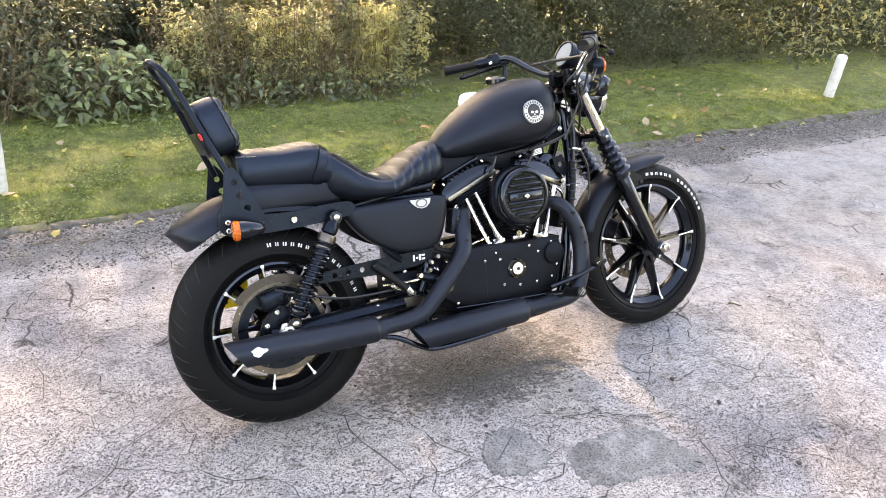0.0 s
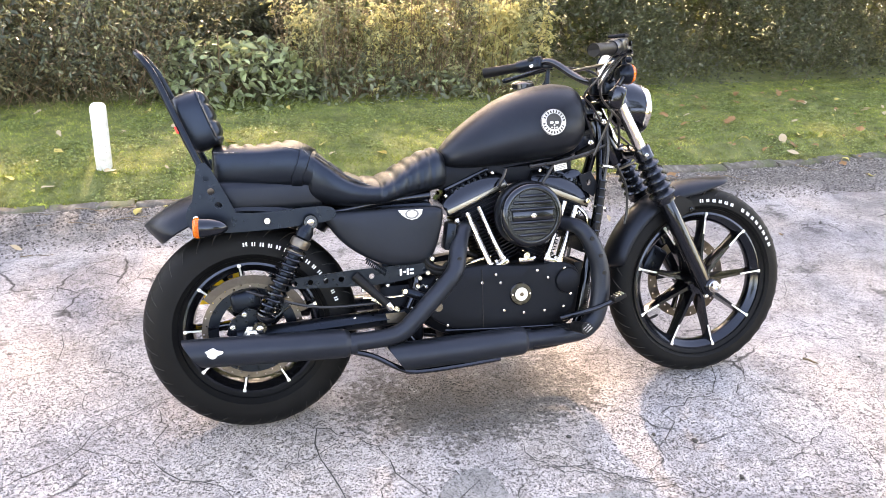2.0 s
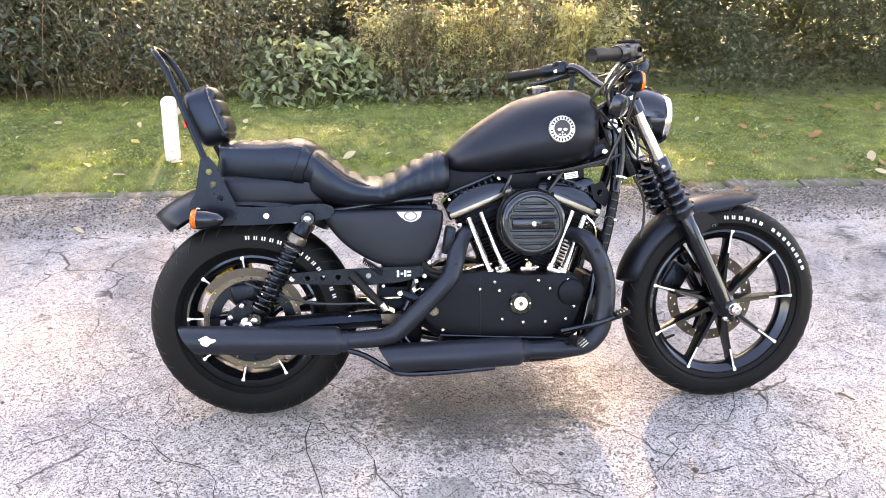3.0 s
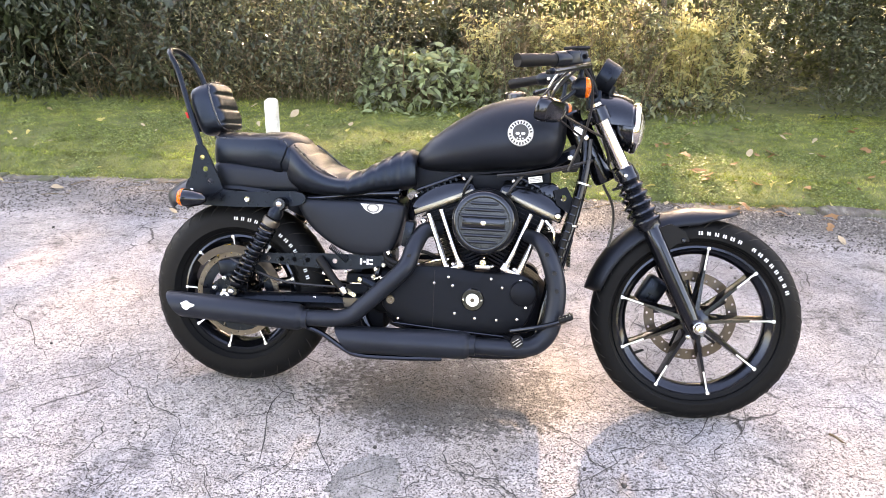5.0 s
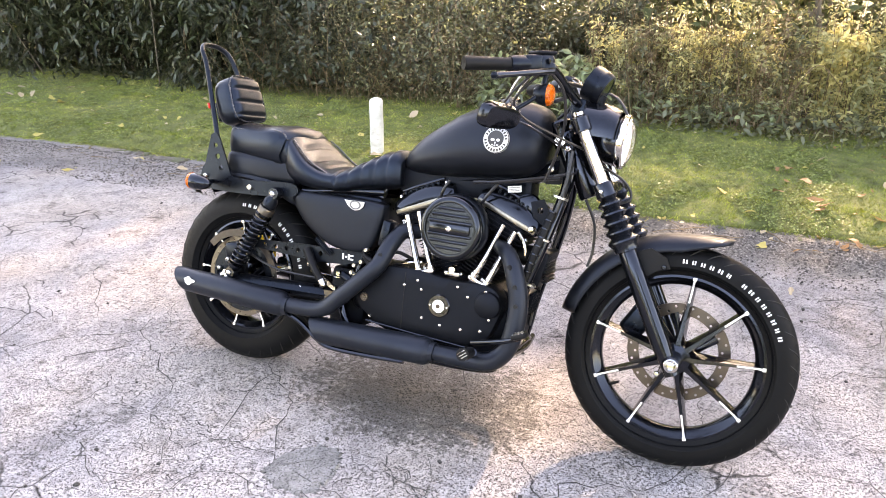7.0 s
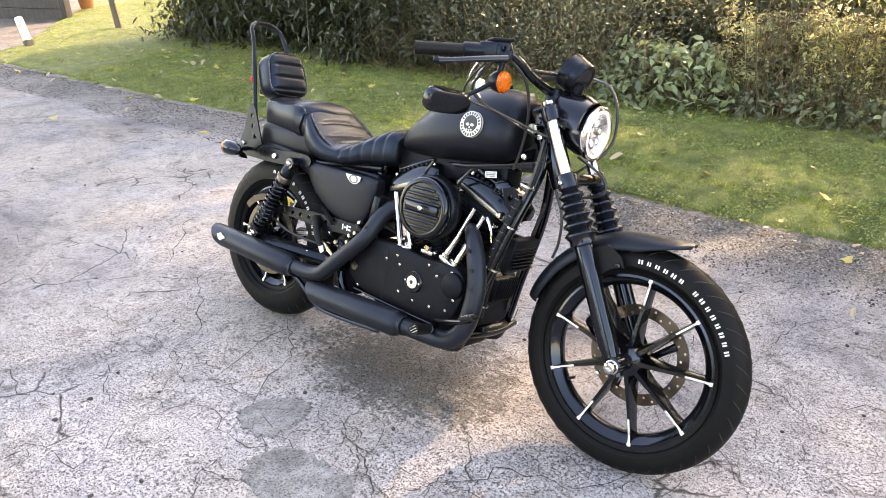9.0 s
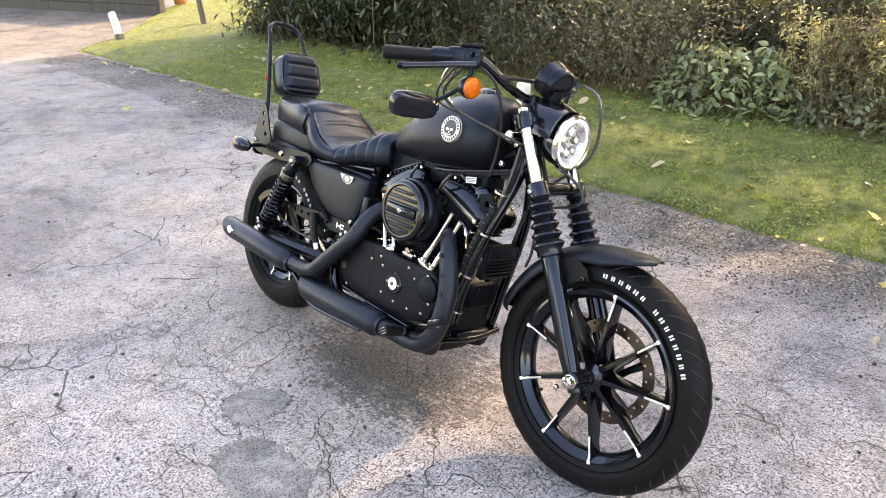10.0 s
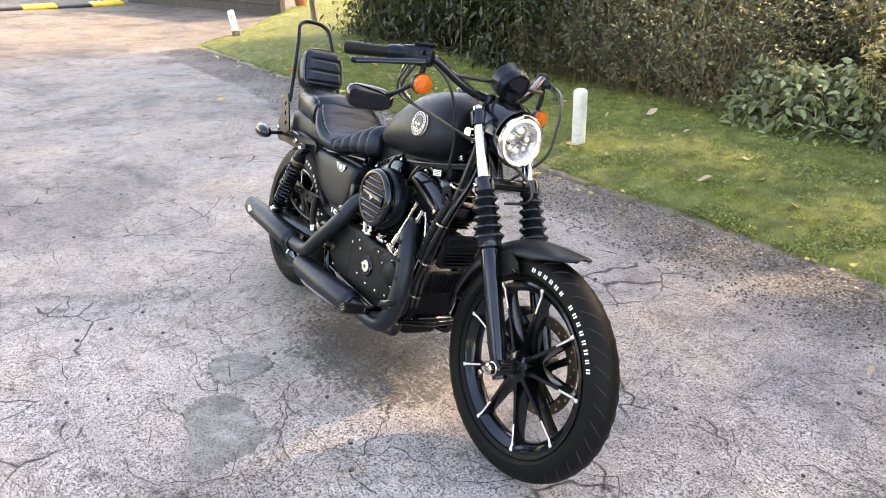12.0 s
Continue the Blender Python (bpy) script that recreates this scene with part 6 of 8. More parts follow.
# ---- frame ----
for s in (-1, 1):
    part("down_tube", tube([(1.150, s * 0.022, 0.915), (1.155, s * 0.035, 0.80), (1.125, s * 0.085, 0.640), (1.065, s * 0.115, 0.420), (1.030, s * 0.115, 0.250), (0.97, s * 0.112, 0.200), (0.70, s * 0.110, 0.195), (0.50, s * 0.108, 0.23), (0.44, s * 0.105, 0.33)], 0.0165, 14, 5), GLOSS, bike, "gloss black frame tube")
    part("rear_frame_tube", tube([(0.58, s * 0.03, 0.79), (0.55, s * 0.06, 0.70), (0.52, s * 0.085, 0.56), (0.50, s * 0.100, 0.42), (0.45, s * 0.108, 0.32)], 0.014, 12, 4), GLOSS, bike)
    part("seat_rail", tube([(0.56, s * 0.07, 0.70), (0.42, s * 0.080, 0.69), (0.26, s * 0.100, 0.668)], 0.014, 12, 3), GLOSS, bike)
part("steering_head", lathe([(0, 0.085), (0.036, 0.085), (0.040, 0.078), (0.033, 0.06), (0.033, -0.06), (0.040, -0.078), (0.036, -0.085), (0, -0.085)], Matrix.Translation((1.130, 0, 0.905)) @ FORK_TURN, 24), GLOSS, bike)

# ---- engine: crankcase, two finned cylinders in a V, rocker boxes ----
CRANK = Vector((0.850, 0, 0.345))
LIFT = 0.042  # how far the heads stand above the short barrels
case = part("crankcase", loft([[(x, y * w, z0 + (z1 - z0) * f) for y, f in ((-0.10, 0.06), (-0.115, 0.3), (-0.115, 0.75), (-0.07, 1.0), (0.07, 1.0), (0.115, 0.75), (0.115, 0.3), (0.10, 0.06), (0.05, 0.0), (-0.05, 0.0))] for x, w, z0, z1 in ((0.52, 0.85, 0.29, 0.45), (0.60, 1.0, 0.245, 0.46), (0.80, 1.0, 0.215, 0.47), (0.95, 1.0, 0.22, 0.47), (1.02, 0.9, 0.25, 0.44), (1.06, 0.7, 0.29, 0.40))], 4), WRINKLE, bike, "wrinkle black crankcase", smooth=40)
# cam and primary covers on the right: a smooth cover with a rounded outline and bolts
cover_line = [tuple(p) for p in spline([(0.530, 0.335), (0.545, 0.420), (0.600, 0.470), (0.680, 0.478), (0.760, 0.478), (0.830, 0.470), (0.900, 0.470), (0.960, 0.472), (1.010, 0.455), (1.030, 0.410), (1.015, 0.350), (0.985, 0.295), (0.900, 0.268), (0.760, 0.268), (0.620, 0.282)], 4, True)]
for s in (-1, 1):
    cx, cz = 0.79, 0.375
    bm = bmesh.new()
    rings = []
    for f, d in ((1.0, 0.09), (1.0, 0.138), (0.985, 0.146), (0.95, 0.149), (0.6, 0.150), (0.2, 0.150)):
        rings.append([bm.verts.new((cx + (x - cx) * f, s * d, cz + (z - cz) * f)) for x, z in cover_line])
    ring_faces(bm, rings)
    cam_cover = part("cam_cover" if s < 0 else "primary_cover", bm, WRINKLE, bike, "flat wrinkle black engine cover with bright bolts", smooth=40)
    if s < 0:
        for x, z in ((0.700, 0.425), (0.745, 0.447), (0.760, 0.420), (0.770, 0.330), (0.835, 0.318), (0.882, 0.450), (0.918, 0.424), (0.905, 0.318), (0.975, 0.450), (1.008, 0.425), (0.995, 0.365), (0.970, 0.325), (0.585, 0.300)):
            part("cover_bolt", bolt(out_at(x, -0.149, z), 0.0052, 0.004), CHROME, cam_cover, "bright bolt head")
        derby = part("timer_cover", lathe([(0, 0.008), (0.022, 0.008), (0.0225, 0.0055), (0.034, 0.0055), (0.037, 0.002), (0.037, -0.004), (0, -0.004)], out_at(0.826, -0.150, 0.379), 44), GLOSS, cam_cover, "round cover with a pale metal centre")
        part("timer_face", lathe([(0, 0.0105), (0.008, 0.0105), (0.009, 0.0095), (0.0205, 0.0095), (0.0215, 0.007), (0, 0.006)], out_at(0.826, -0.150, 0.379), 40), MACHINED, derby, "machined silver disc")
        part("timer_hub", lathe([(0, 0.0120), (0.0065, 0.0118), (0.0070, 0.009), (0, 0.009)], out_at(0.826, -0.150, 0.379), 16), STEEL, derby)
        for dx in (-0.029, 0.029):
            part("timer_screw", bolt(out_at(0.826 + dx, -0.1555, 0.379), 0.004, 0.003), CHROME, derby)
        part("case_seam", rbox((0.0025, 0.002, 0.19), pose(0.700, -0.1505, 0.372), 0.0005, 1), TREAD_DARK, cam_cover)
        bump_cover = part("gear_cover", lathe([(0, 0.018), (0.030, 0.016), (0.040, 0.010), (0.043, 0.0), (0.043, -0.01), (0, -0.01)], out_at(0.985, -0.149, 0.410), 36), WRINKLE, cam_cover, "round bulged gear cover")
        part("sprocket_plug", lathe([(0, 0.010), (0.006, 0.010), (0.007, 0.006), (0.013, 0.006), (0.0145, 0.0), (0, -0.002)], out_at(0.558, -0.148, 0.360), 24), DISC_STEEL, cam_cover, "small bright plug")


def cylinder_head(angle, name):
    """One finned cylinder, its head and rocker box, leaning by angle from upright."""
    lean = 1 if angle > 0 else -1
    m = Matrix.Translation(CRANK) @ Matrix.Rotation(radians(angle), 4, "Y")
    up = m @ Matrix.Translation((0, 0, LIFT))
    root = part(name, lathe([(0, 0.10), (0.052, 0.10), (0.052, 0.29), (0, 0.29)], m, 36), WRINKLE, bike, "finned black cylinder")
    fin = rbox((0.138, 0.138, 0.0035), Matrix(), 0.0, 1)
    bmesh.ops.bevel(fin, geom=[e for e in fin.edges if abs(e.verts[0].co.z - e.verts[1].co.z) > 0.001], offset=0.03, segments=4, affect="EDGES", profile=0.5)
    fin_me = None
    for k in range(14):
        at = m @ Matrix.Translation((0, 0, 0.140 + 0.0115 * k))
        if fin_me is None:
            fin_me = part("fin", fin, WRINKLE, root, at=at).data
        else:
            part_of("fin", fin_me, WRINKLE, root, at=at)
    head = part("cylinder_head", rbox((0.150, 0.150, 0.060), up @ pose(0, 0, 0.285), 0.016, 3), WRINKLE, root)
    for k in range(4):
        part("head_fin", rbox((0.172, 0.164, 0.004), up @ pose(0, 0, 0.262 + 0.013 * k), 0.0018, 1), WRINKLE, head)
    # rocker box: flared foot with a bright strip, domed lid, notched upper edge
    rocker = part("rocker_box", loft([[(up @ Vector((x, y * w, z0 + dz * f))) for y, f in ((-0.080, 0.0), (-0.083, 0.30), (-0.072, 0.80), (-0.052, 1.0), (0.052, 1.0), (0.072, 0.80), (0.083, 0.30), (0.080, 0.0))] for x, w, z0, dz in ((-0.108, 0.88, 0.314, 0.036), (-0.102, 1.0, 0.312, 0.054), (-0.04, 1.0, 0.310, 0.074), (0.04, 1.0, 0.310, 0.074), (0.102, 1.0, 0.312, 0.054), (0.108, 0.88, 0.314, 0.036))], 3), GLOSS, root, "gloss black rocker box", smooth=40)
    for sy in (-1, 1):
        part("rocker_strip", rbox((0.206, 0.006, 0.0155), up @ pose(0, sy * 0.0845, 0.323), 0.002, 2), BRASSY, rocker, "polished metal strip")
        for k in range(7):
            part("lid_notch", rbox((0.008, 0.010, 0.012), up @ pose(-0.060 + 0.020 * k, sy * 0.066, 0.376), 0.002, 1), SATIN, rocker)
    part("rocker_lid", rbox((0.160, 0.110, 0.014), up @ pose(0, 0, 0.386), 0.006, 2), GLOSS, rocker)
    for bx in (-0.084, 0.084):
        for by in (-0.058, 0.058):
            part("rocker_bolt", bolt(up @ Matrix.Translation((bx, by, 0.366)), 0.0065, 0.010), CHROME, rocker, "chrome bolt")
    part("mount_bolt", bolt(up @ Matrix.Translation((lean * 0.086, -0.076, 0.285)) @ OUT, 0.010, 0.010), CHROME, head, "bright head bolt")
    # pushrod tubes on the right
    for off in (0.012, 0.055):
        a, b = m @ Vector((lean * off, -0.110, 0.345)), m @ Vector((lean * off * 1.06, -0.128, 0.160))
        span = (b - a).length
        rod = part("pushrod_tube", lathe([(0, 0), (0.0106, 0), (0.0106, 0.075), (0.0094, 0.078), (0.0094, span), (0, span)], strut_frame(b, a), 18), CHROME, root, "chrome pushrod tube")
        part("tube_collar", lathe([(0.0100, 0.0), (0.0142, 0.0), (0.0142, 0.010), (0.0100, 0.012)], strut_frame(b, a), 16), CHROME, rod)
    part("tappet_block", rbox((0.072, 0.034, 0.016), m @ pose(lean * 0.036, -0.128, 0.154), 0.004, 2), CHROME, root, "chrome tappet block")
    part("tappet_block_base", rbox((0.056, 0.030, 0.030), m @ pose(lean * 0.034, -0.124, 0.132), 0.004, 2), WRINKLE, root)
    return m


rear_m = cylinder_head(-22.5, "rear_cylinder")
front_m = cylinder_head(22.5, "front_cylinder")

# air cleaner: round ribbed cover on a deep backing
AIR = out_at(0.853, -0.160, 0.632)
air = part("air_cleaner", lathe([(0, -0.05), (0.085, -0.05), (0.098, -0.044), (0.104, -0.030), (0.104, 0.002), (0.098, 0.010), (0, 0.010)], AIR, 64), SATIN, bike, "round black ribbed air cleaner")
part("air_cover", lathe([(0.094, 0.006), (0.0985, 0.014), (0.0985, 0.030), (0.094, 0.038), (0.087, 0.041), (0.080, 0.040), (0.078, 0.036), (0, 0.036)], AIR, 64), GLOSS, air, "gloss black cover rim")
for k in range(7):
    v = -0.060 + 0.020 * k
    if k == 3:
        part("cover_band", rbox((0.130, 0.028, 0.006), AIR @ pose(0, 0, 0.039), 0.0025, 2), GLOSS, air)
        continue
    half = math.sqrt(max(0.0, 0.074 ** 2 - v * v))
    part("cover_rib", rbox((2 * half, 0.010, 0.008), AIR @ pose(0, v, 0.038), 0.004, 3), GLOSS, air)
part("cover_screw", bolt(AIR @ pose(0, 0, 0.042), 0.0095, 0.006), CHROME, air, "chrome centre screw")
part("intake", lathe([(0, 0.02), (0.032, 0.02), (0.032, 0.14), (0, 0.14)], out_at(0.862, -0.02, 0.610), 24), WRINKLE, air)

# ---- exhaust: two pipes with shields, two slash-cut silencers ----
def silencer(x0, x1, y, z0, z1, r, name, label):
    """A silencer from its front end to a slanted, hollow tail."""
    bm = bmesh.new()
    rings = []
    n = 32
    prof = [(0.0, 0.55), (0.02, 0.62), (0.045, 0.9), (0.075, 1.0), (0.5, 1.0), (0.985, 0.97), (1.0, 0.95), (1.0, 0.86), (0.9, 0.84)]
    for f, w in prof:
        ring = []
        for k in range(n):
            a = 2 * math.pi * k / n
            slash = 0.055 * (0.5 + 0.5 * math.sin(a)) * (1 if f > 0.6 else 0) * (-1 if x1 < x0 else 1)
            x = x0 + (x1 - x0) * f
            ring.append(bm.verts.new((x + slash, y + r * w * math.cos(a), z0 + (z1 - z0) * f + r * w * math.sin(a))))
        rings.append(ring)
    ring_faces(bm, rings)
    return part(name, bm, PIPE, bike, label, smooth=40)


upper = silencer(0.290, -0.140, -0.185, 0.286, 0.300, 0.0435, "upper_silencer", "matte black slash-cut silencer with a pale mark")
lower = silencer(0.840, 0.440, -0.185, 0.238, 0.226, 0.0445, "lower_silencer", "matte black slash-cut silencer")
rear_pipe = part("rear_exhaust_pipe", tube([(0.700, -0.07, 0.590), (0.655, -0.105, 0.585), (0.630, -0.140, 0.540), (0.616, -0.164, 0.490), (0.596, -0.176, 0.458), (0.540, -0.184, 0.402), (0.474, -0.188, 0.338), (0.444, -0.188, 0.311), (0.405, -0.187, 0.295), (0.350, -0.186, 0.289), (0.270, -0.185, 0.287)], [0.024, 0.026] + [0.0275] * 6 + [0.0275, 0.027, 0.026], 20, 6), PIPE, bike, "matte black exhaust pipe")
front_pipe = part("front_exhaust_pipe", tube([(0.985, -0.10, 0.590), (1.030, -0.145, 0.575), (1.066, -0.165, 0.515), (1.088, -0.172, 0.430), (1.080, -0.178, 0.330), (1.050, -0.182, 0.270), (0.990, -0.184, 0.243), (0.820, -0.185, 0.238)], [0.022, 0.025, 0.029, 0.030, 0.030, 0.030, 0.029, 0.026], 20, 6), PIPE, bike, "matte black exhaust pipe with drilled shield")
for p in ((1.052, -0.193, 0.545), (1.078, -0.200, 0.490), (1.088, -0.203, 0.435)):
    part("shield_hole", lathe([(0, 0.0016), (0.0065, 0.0016), (0.0075, -0.004), (0, -0.004)], out_at(*p), 14), TREAD_DARK, front_pipe)
for p in ((0.621, -0.1840, 0.512), (0.584, -0.2030, 0.447)):
    part("shield_hole", lathe([(0, 0.0016), (0.0065, 0.0016), (0.0075, -0.004), (0, -0.004)], out_at(*p), 14), TREAD_DARK, rear_pipe)
for at, parent in (((0.285, -0.185, 0.283), rear_pipe), ((0.835, -0.185, 0.238), front_pipe)):
    part("pipe_clamp", lathe([(0.027, -0.010), (0.032, -0.010), (0.0325, 0.010), (0.027, 0.010)], Matrix.Translation(at) @ Matrix.Rotation(radians(90), 4, "Y"), 28, True), PIPE, parent)
mark = [(0.022 * math.cos(a) * (1 + 0.28 * math.sin(3 * a + 1)), 0.0125 * math.sin(a) * (1 + 0.25 * math.cos(4 * a))) for a in [2 * math.pi * k / 22 for k in range(22)]]
part("pale_mark", plate(mark, 0.002, Matrix.Translation((-0.108, -0.2275, 0.308)) @ SIDE), WHITE_INK, upper, "flaked pale patch")
part("crossover_pipe", tube([(0.43, -0.17, 0.245), (0.50, -0.13, 0.225), (0.60, -0.12, 0.20), (0.80, -0.12, 0.195)], 0.018, 12, 4), PIPE, bike)
part("silencer_bracket", tube([(0.26, -0.180, 0.262), (0.34, -0.188, 0.240), (0.415, -0.192, 0.196), (0.47, -0.194, 0.178), (0.60, -0.194, 0.180), (0.74, -0.190, 0.188)], 0.0085, 8, 5), GLOSS, bike)

# ---- foot controls ----
rest = part("foot_peg_arm", tube([(0.93, -0.14, 0.262), (0.965, -0.20, 0.268), (0.985, -0.235, 0.282)], [0.014, 0.013, 0.012], 12, 4), GLOSS, bike, "black rider's foot peg")
part("peg_rubber", tube([(0.975, -0.225, 0.278), (0.980, -0.31, 0.292)], [0.016, 0.019], 14, 3), RUBBER, rest, "ribbed black rubber peg")
pedal = part("brake_pedal", tube([(0.955, -0.165, 0.290), (1.030, -0.200, 0.315), (1.085, -0.215, 0.335), (1.118, -0.225, 0.352)], [0.010, 0.009, 0.008, 0.009], 10, 5), GLOSS, bike, "black brake pedal")
pad = part("pedal_pad", rbox((0.046, 0.040, 0.016), pose(1.120, -0.232, 0.360, 0, -22), 0.005, 2), RUBBER, pedal, "ribbed pedal pad")
for k in range(4):
    part("pad_rib", rbox((0.0030, 0.036, 0.004), pose(1.120, -0.232, 0.360, 0, -22) @ pose(-0.015 + 0.010 * k, 0, 0.0085), 0.0008, 1), ALLOY, pad, "worn bright rib")
for k in range(3):
    part("peg_rib", rbox((0.026, 0.0030, 0.0022), pose(0.9805, -0.3105, 0.2925, 0, -38) @ pose(0, 0, -0.008 + 0.008 * k), 0.0006, 1), ALLOY, rest, "worn bright rib")
part("brake_rod", tube([(0.93, -0.158, 0.268), (0.75, -0.158, 0.276), (0.575, -0.156, 0.286)], 0.004, 8, 2), GLOSS, bike)
part("kickstand", tube([(0.60, 0.11, 0.205), (0.63, 0.22, 0.160), (0.67, 0.345, 0.092)], [0.014, 0.012, 0.011], 12, 4), WRINKLE, bike, "side stand, down")

# ---- what fills the gaps: tanks, wiring, cables, hoses ----
part("oil_tank", rbox((0.20, 0.195, 0.17), pose(0.465, 0, 0.600), 0.02, 2), SATIN, bike, "black oil tank behind the side cover")
# black block added for the shade in the gap under the tank
part("under_tank_filler", rbox((0.46, 0.09, 0.085), pose(0.82, 0, 0.760, 0, -2), 0.014, 2), WRINKLE, bike)
# another added block, keeps the gap behind the engine dark
part("pivot_filler", rbox((0.14, 0.17, 0.20), pose(0.455, 0, 0.330), 0.02, 2), WRINKLE, bike)
part("battery_tray", rbox((0.14, 0.12, 0.05), pose(0.47, 0, 0.480), 0.01, 2), SATIN, bike)
part("inner_fender", rbox((0.035, 0.14, 0.24), pose(0.440, 0, 0.50, 0, 14), 0.012, 2), SATIN, bike)
part("gearbox", rbox((0.15, 0.21, 0.16), pose(0.555, 0, 0.375), 0.03, 3), WRINKLE, bike, "black gearbox casing")
part("lower_case", rbox((0.42, 0.15, 0.07), pose(0.80, 0, 0.225), 0.025, 3), WRINKLE, bike)
part("wiring_box", rbox((0.030, 0.050, 0.085), pose(0.606, -0.118, 0.575, 0, 10), 0.006, 2), SATIN, bike, "black connector box")
for pts, r in (
    ([(0.530, -0.110, 0.500), (0.545, -0.130, 0.475), (0.585, -0.135, 0.462), (0.620, -0.125, 0.475)], 0.010),
    ([(0.525, -0.112, 0.520), (0.540, -0.135, 0.492), (0.580, -0.140, 0.478), (0.612, -0.130, 0.490)], 0.009),
):
    part("hose", tube(pts, r, 9, 5), RUBBER, bike, "black rubber hose")
for x, z in ((0.545, 0.512), (0.505, 0.455), (0.530, 0.470), (0.497, 0.430)):
    part("hose_clip", lathe([(0, 0.006), (0.006, 0.006), (0.008, 0.003), (0.008, -0.01), (0, -0.01)], out_at(x, -0.140, z), 12), ALLOY, bike, "bright hose clip")
# spring and rods near the swing arm pivot
spring = [Vector((0.345 + 0.06 * k / 96, -0.128, 0.520 - 0.045 * k / 96)) + 0.009 * Vector((math.sin(k * 0.79) * 0.5, math.cos(k * 0.79), math.sin(k * 0.79) * 0.8)) for k in range(97)]
part("pedal_spring", tube(spring, 0.0022, 5, 1, straight=True), SATIN, bike)
part("pivot_bolt", bolt(out_at(0.455, -0.128, 0.335), 0.014, 0.010), CHROME, bike, "bright pivot bolt")
part("pivot_cover", lathe([(0, 0.008), (0.022, 0.006), (0.026, 0.0), (0.026, -0.02), (0, -0.02)], out_at(0.455, -0.120, 0.335), 24), SATIN, bike)
part("link_rod", tube([(0.33, -0.125, 0.405), (0.45, -0.130, 0.402), (0.52, -0.130, 0.430)], 0.004, 7, 3), CHROME, bike, "bright link rod")
part("caliper_hose", tube([(-0.01, -0.10, 0.45), (0.06, -0.13, 0.43), (0.20, -0.135, 0.39), (0.40, -0.13, 0.385)], 0.0045, 8, 5), CABLE, bike, "black brake hose")

# rear master cylinder, unions, straps and bolts low behind the gearbox
master = part("rear_master_cylinder", tube([(0.455, -0.135, 0.418), (0.500, -0.142, 0.400), (0.545, -0.145, 0.382)], [0.013, 0.0145, 0.012], 12, 4), SATIN, bike, "small black rear master cylinder")
part("union", lathe([(0, 0.010), (0.008, 0.010), (0.010, 0.006), (0.010, -0.006), (0, -0.008)], out_at(0.455, -0.148, 0.420), 6), CHROME, master, "bright union nut")
part("union", lathe([(0, 0.010), (0.006, 0.010), (0.008, 0.006), (0.008, -0.006), (0, -0.008)], out_at(0.515, -0.156, 0.397), 6), ALLOY, master)
strap = part("heat_strap", plate([(0.352, 0.398), (0.362, 0.410), (0.402, 0.388), (0.440, 0.366), (0.436, 0.354), (0.396, 0.374)], 0.004, Matrix.Translation((0, -0.135, 0)) @ SIDE), ALLOY, bike, "bent bright metal strap")
part("strap_bolt", bolt(out_at(0.366, -0.139, 0.399), 0.006, 0.005), CHROME, strap)
part("swing_arm_plate", plate([(0.395, 0.352), (0.455, 0.352), (0.470, 0.333), (0.455, 0.318), (0.400, 0.322)], 0.005, Matrix.Translation((0, -0.134, 0)) @ SIDE), DISC_STEEL, bike, "bright adjuster plate")
for x, z, r in ((0.330, 0.430, 0.007), (0.405, 0.440, 0.006), (0.525, 0.425, 0.006), (0.560, 0.445, 0.005), (0.480, 0.362, 0.006), (0.300, 0.345, 0.006), (0.545, 0.330, 0.006)):
    part("frame_bolt", bolt(out_at(x, -0.136, z), r, 0.007), CHROME, bike, "bright bolt head")
part("oil_line", tube([(0.560, -0.120, 0.455), (0.600, -0.140, 0.500), (0.650, -0.125, 0.520), (0.700, -0.100, 0.500)], 0.006, 9, 5), RUBBER, bike, "black oil line")
part("oil_line", tube([(0.640, -0.118, 0.475), (0.690, -0.128, 0.492), (0.740, -0.118, 0.500)], 0.0045, 9, 5), CHROME, bike, "bright oil line")
# inlet side: carburettor body, throttle links and clips seen between the cylinders
carb = part("throttle_body", lathe([(0, 0.03), (0.030, 0.03), (0.034, 0.022), (0.034, -0.02), (0.028, -0.03), (0, -0.03)], out_at(0.852, -0.070, 0.600), 24), ALLOY, bike, "grey metal throttle body")
part("throttle_link", tube([(0.815, -0.105, 0.560), (0.850, -0.112, 0.548), (0.890, -0.105, 0.566)], 0.004, 8, 4), CHROME, carb, "bright throttle link")
part("breather_cap", lathe([(0, 0.014), (0.010, 0.014), (0.013, 0.008), (0.014, -0.012), (0, -0.012)], out_at(0.852, -0.128, 0.498), 18), CHROME, bike, "bright breather cap")
part("breather_flange", rbox((0.050, 0.010, 0.014), pose(0.852, -0.134, 0.484), 0.003, 2), CHROME, bike, "bright flange")
for x, z in ((0.930, 0.470), (0.952, 0.482), (0.755, 0.486), (0.880, 0.487)):
    part("case_stud", bolt(out_at(x, -0.122, z), 0.0065, 0.012), CHROME, bike, "bright stud")
# spark plugs and lead boots
for a, x, z in ((-1, 0.790, 0.655), (1, 0.915, 0.660)):
    boot = part("plug_boot", tube([(x, -0.088, z + 0.02), (x + a * 0.006, -0.118, z + 0.034), (x + a * 0.010, -0.128, z + 0.058)], [0.010, 0.009, 0.006], 10, 4), RUBBER, bike, "black plug boot")
    part("plug_hex", lathe([(0, 0.012), (0.008, 0.012), (0.010, 0.004), (0.010, -0.008), (0, -0.010)], out_at(x, -0.082, z + 0.018), 6), ALLOY, boot)

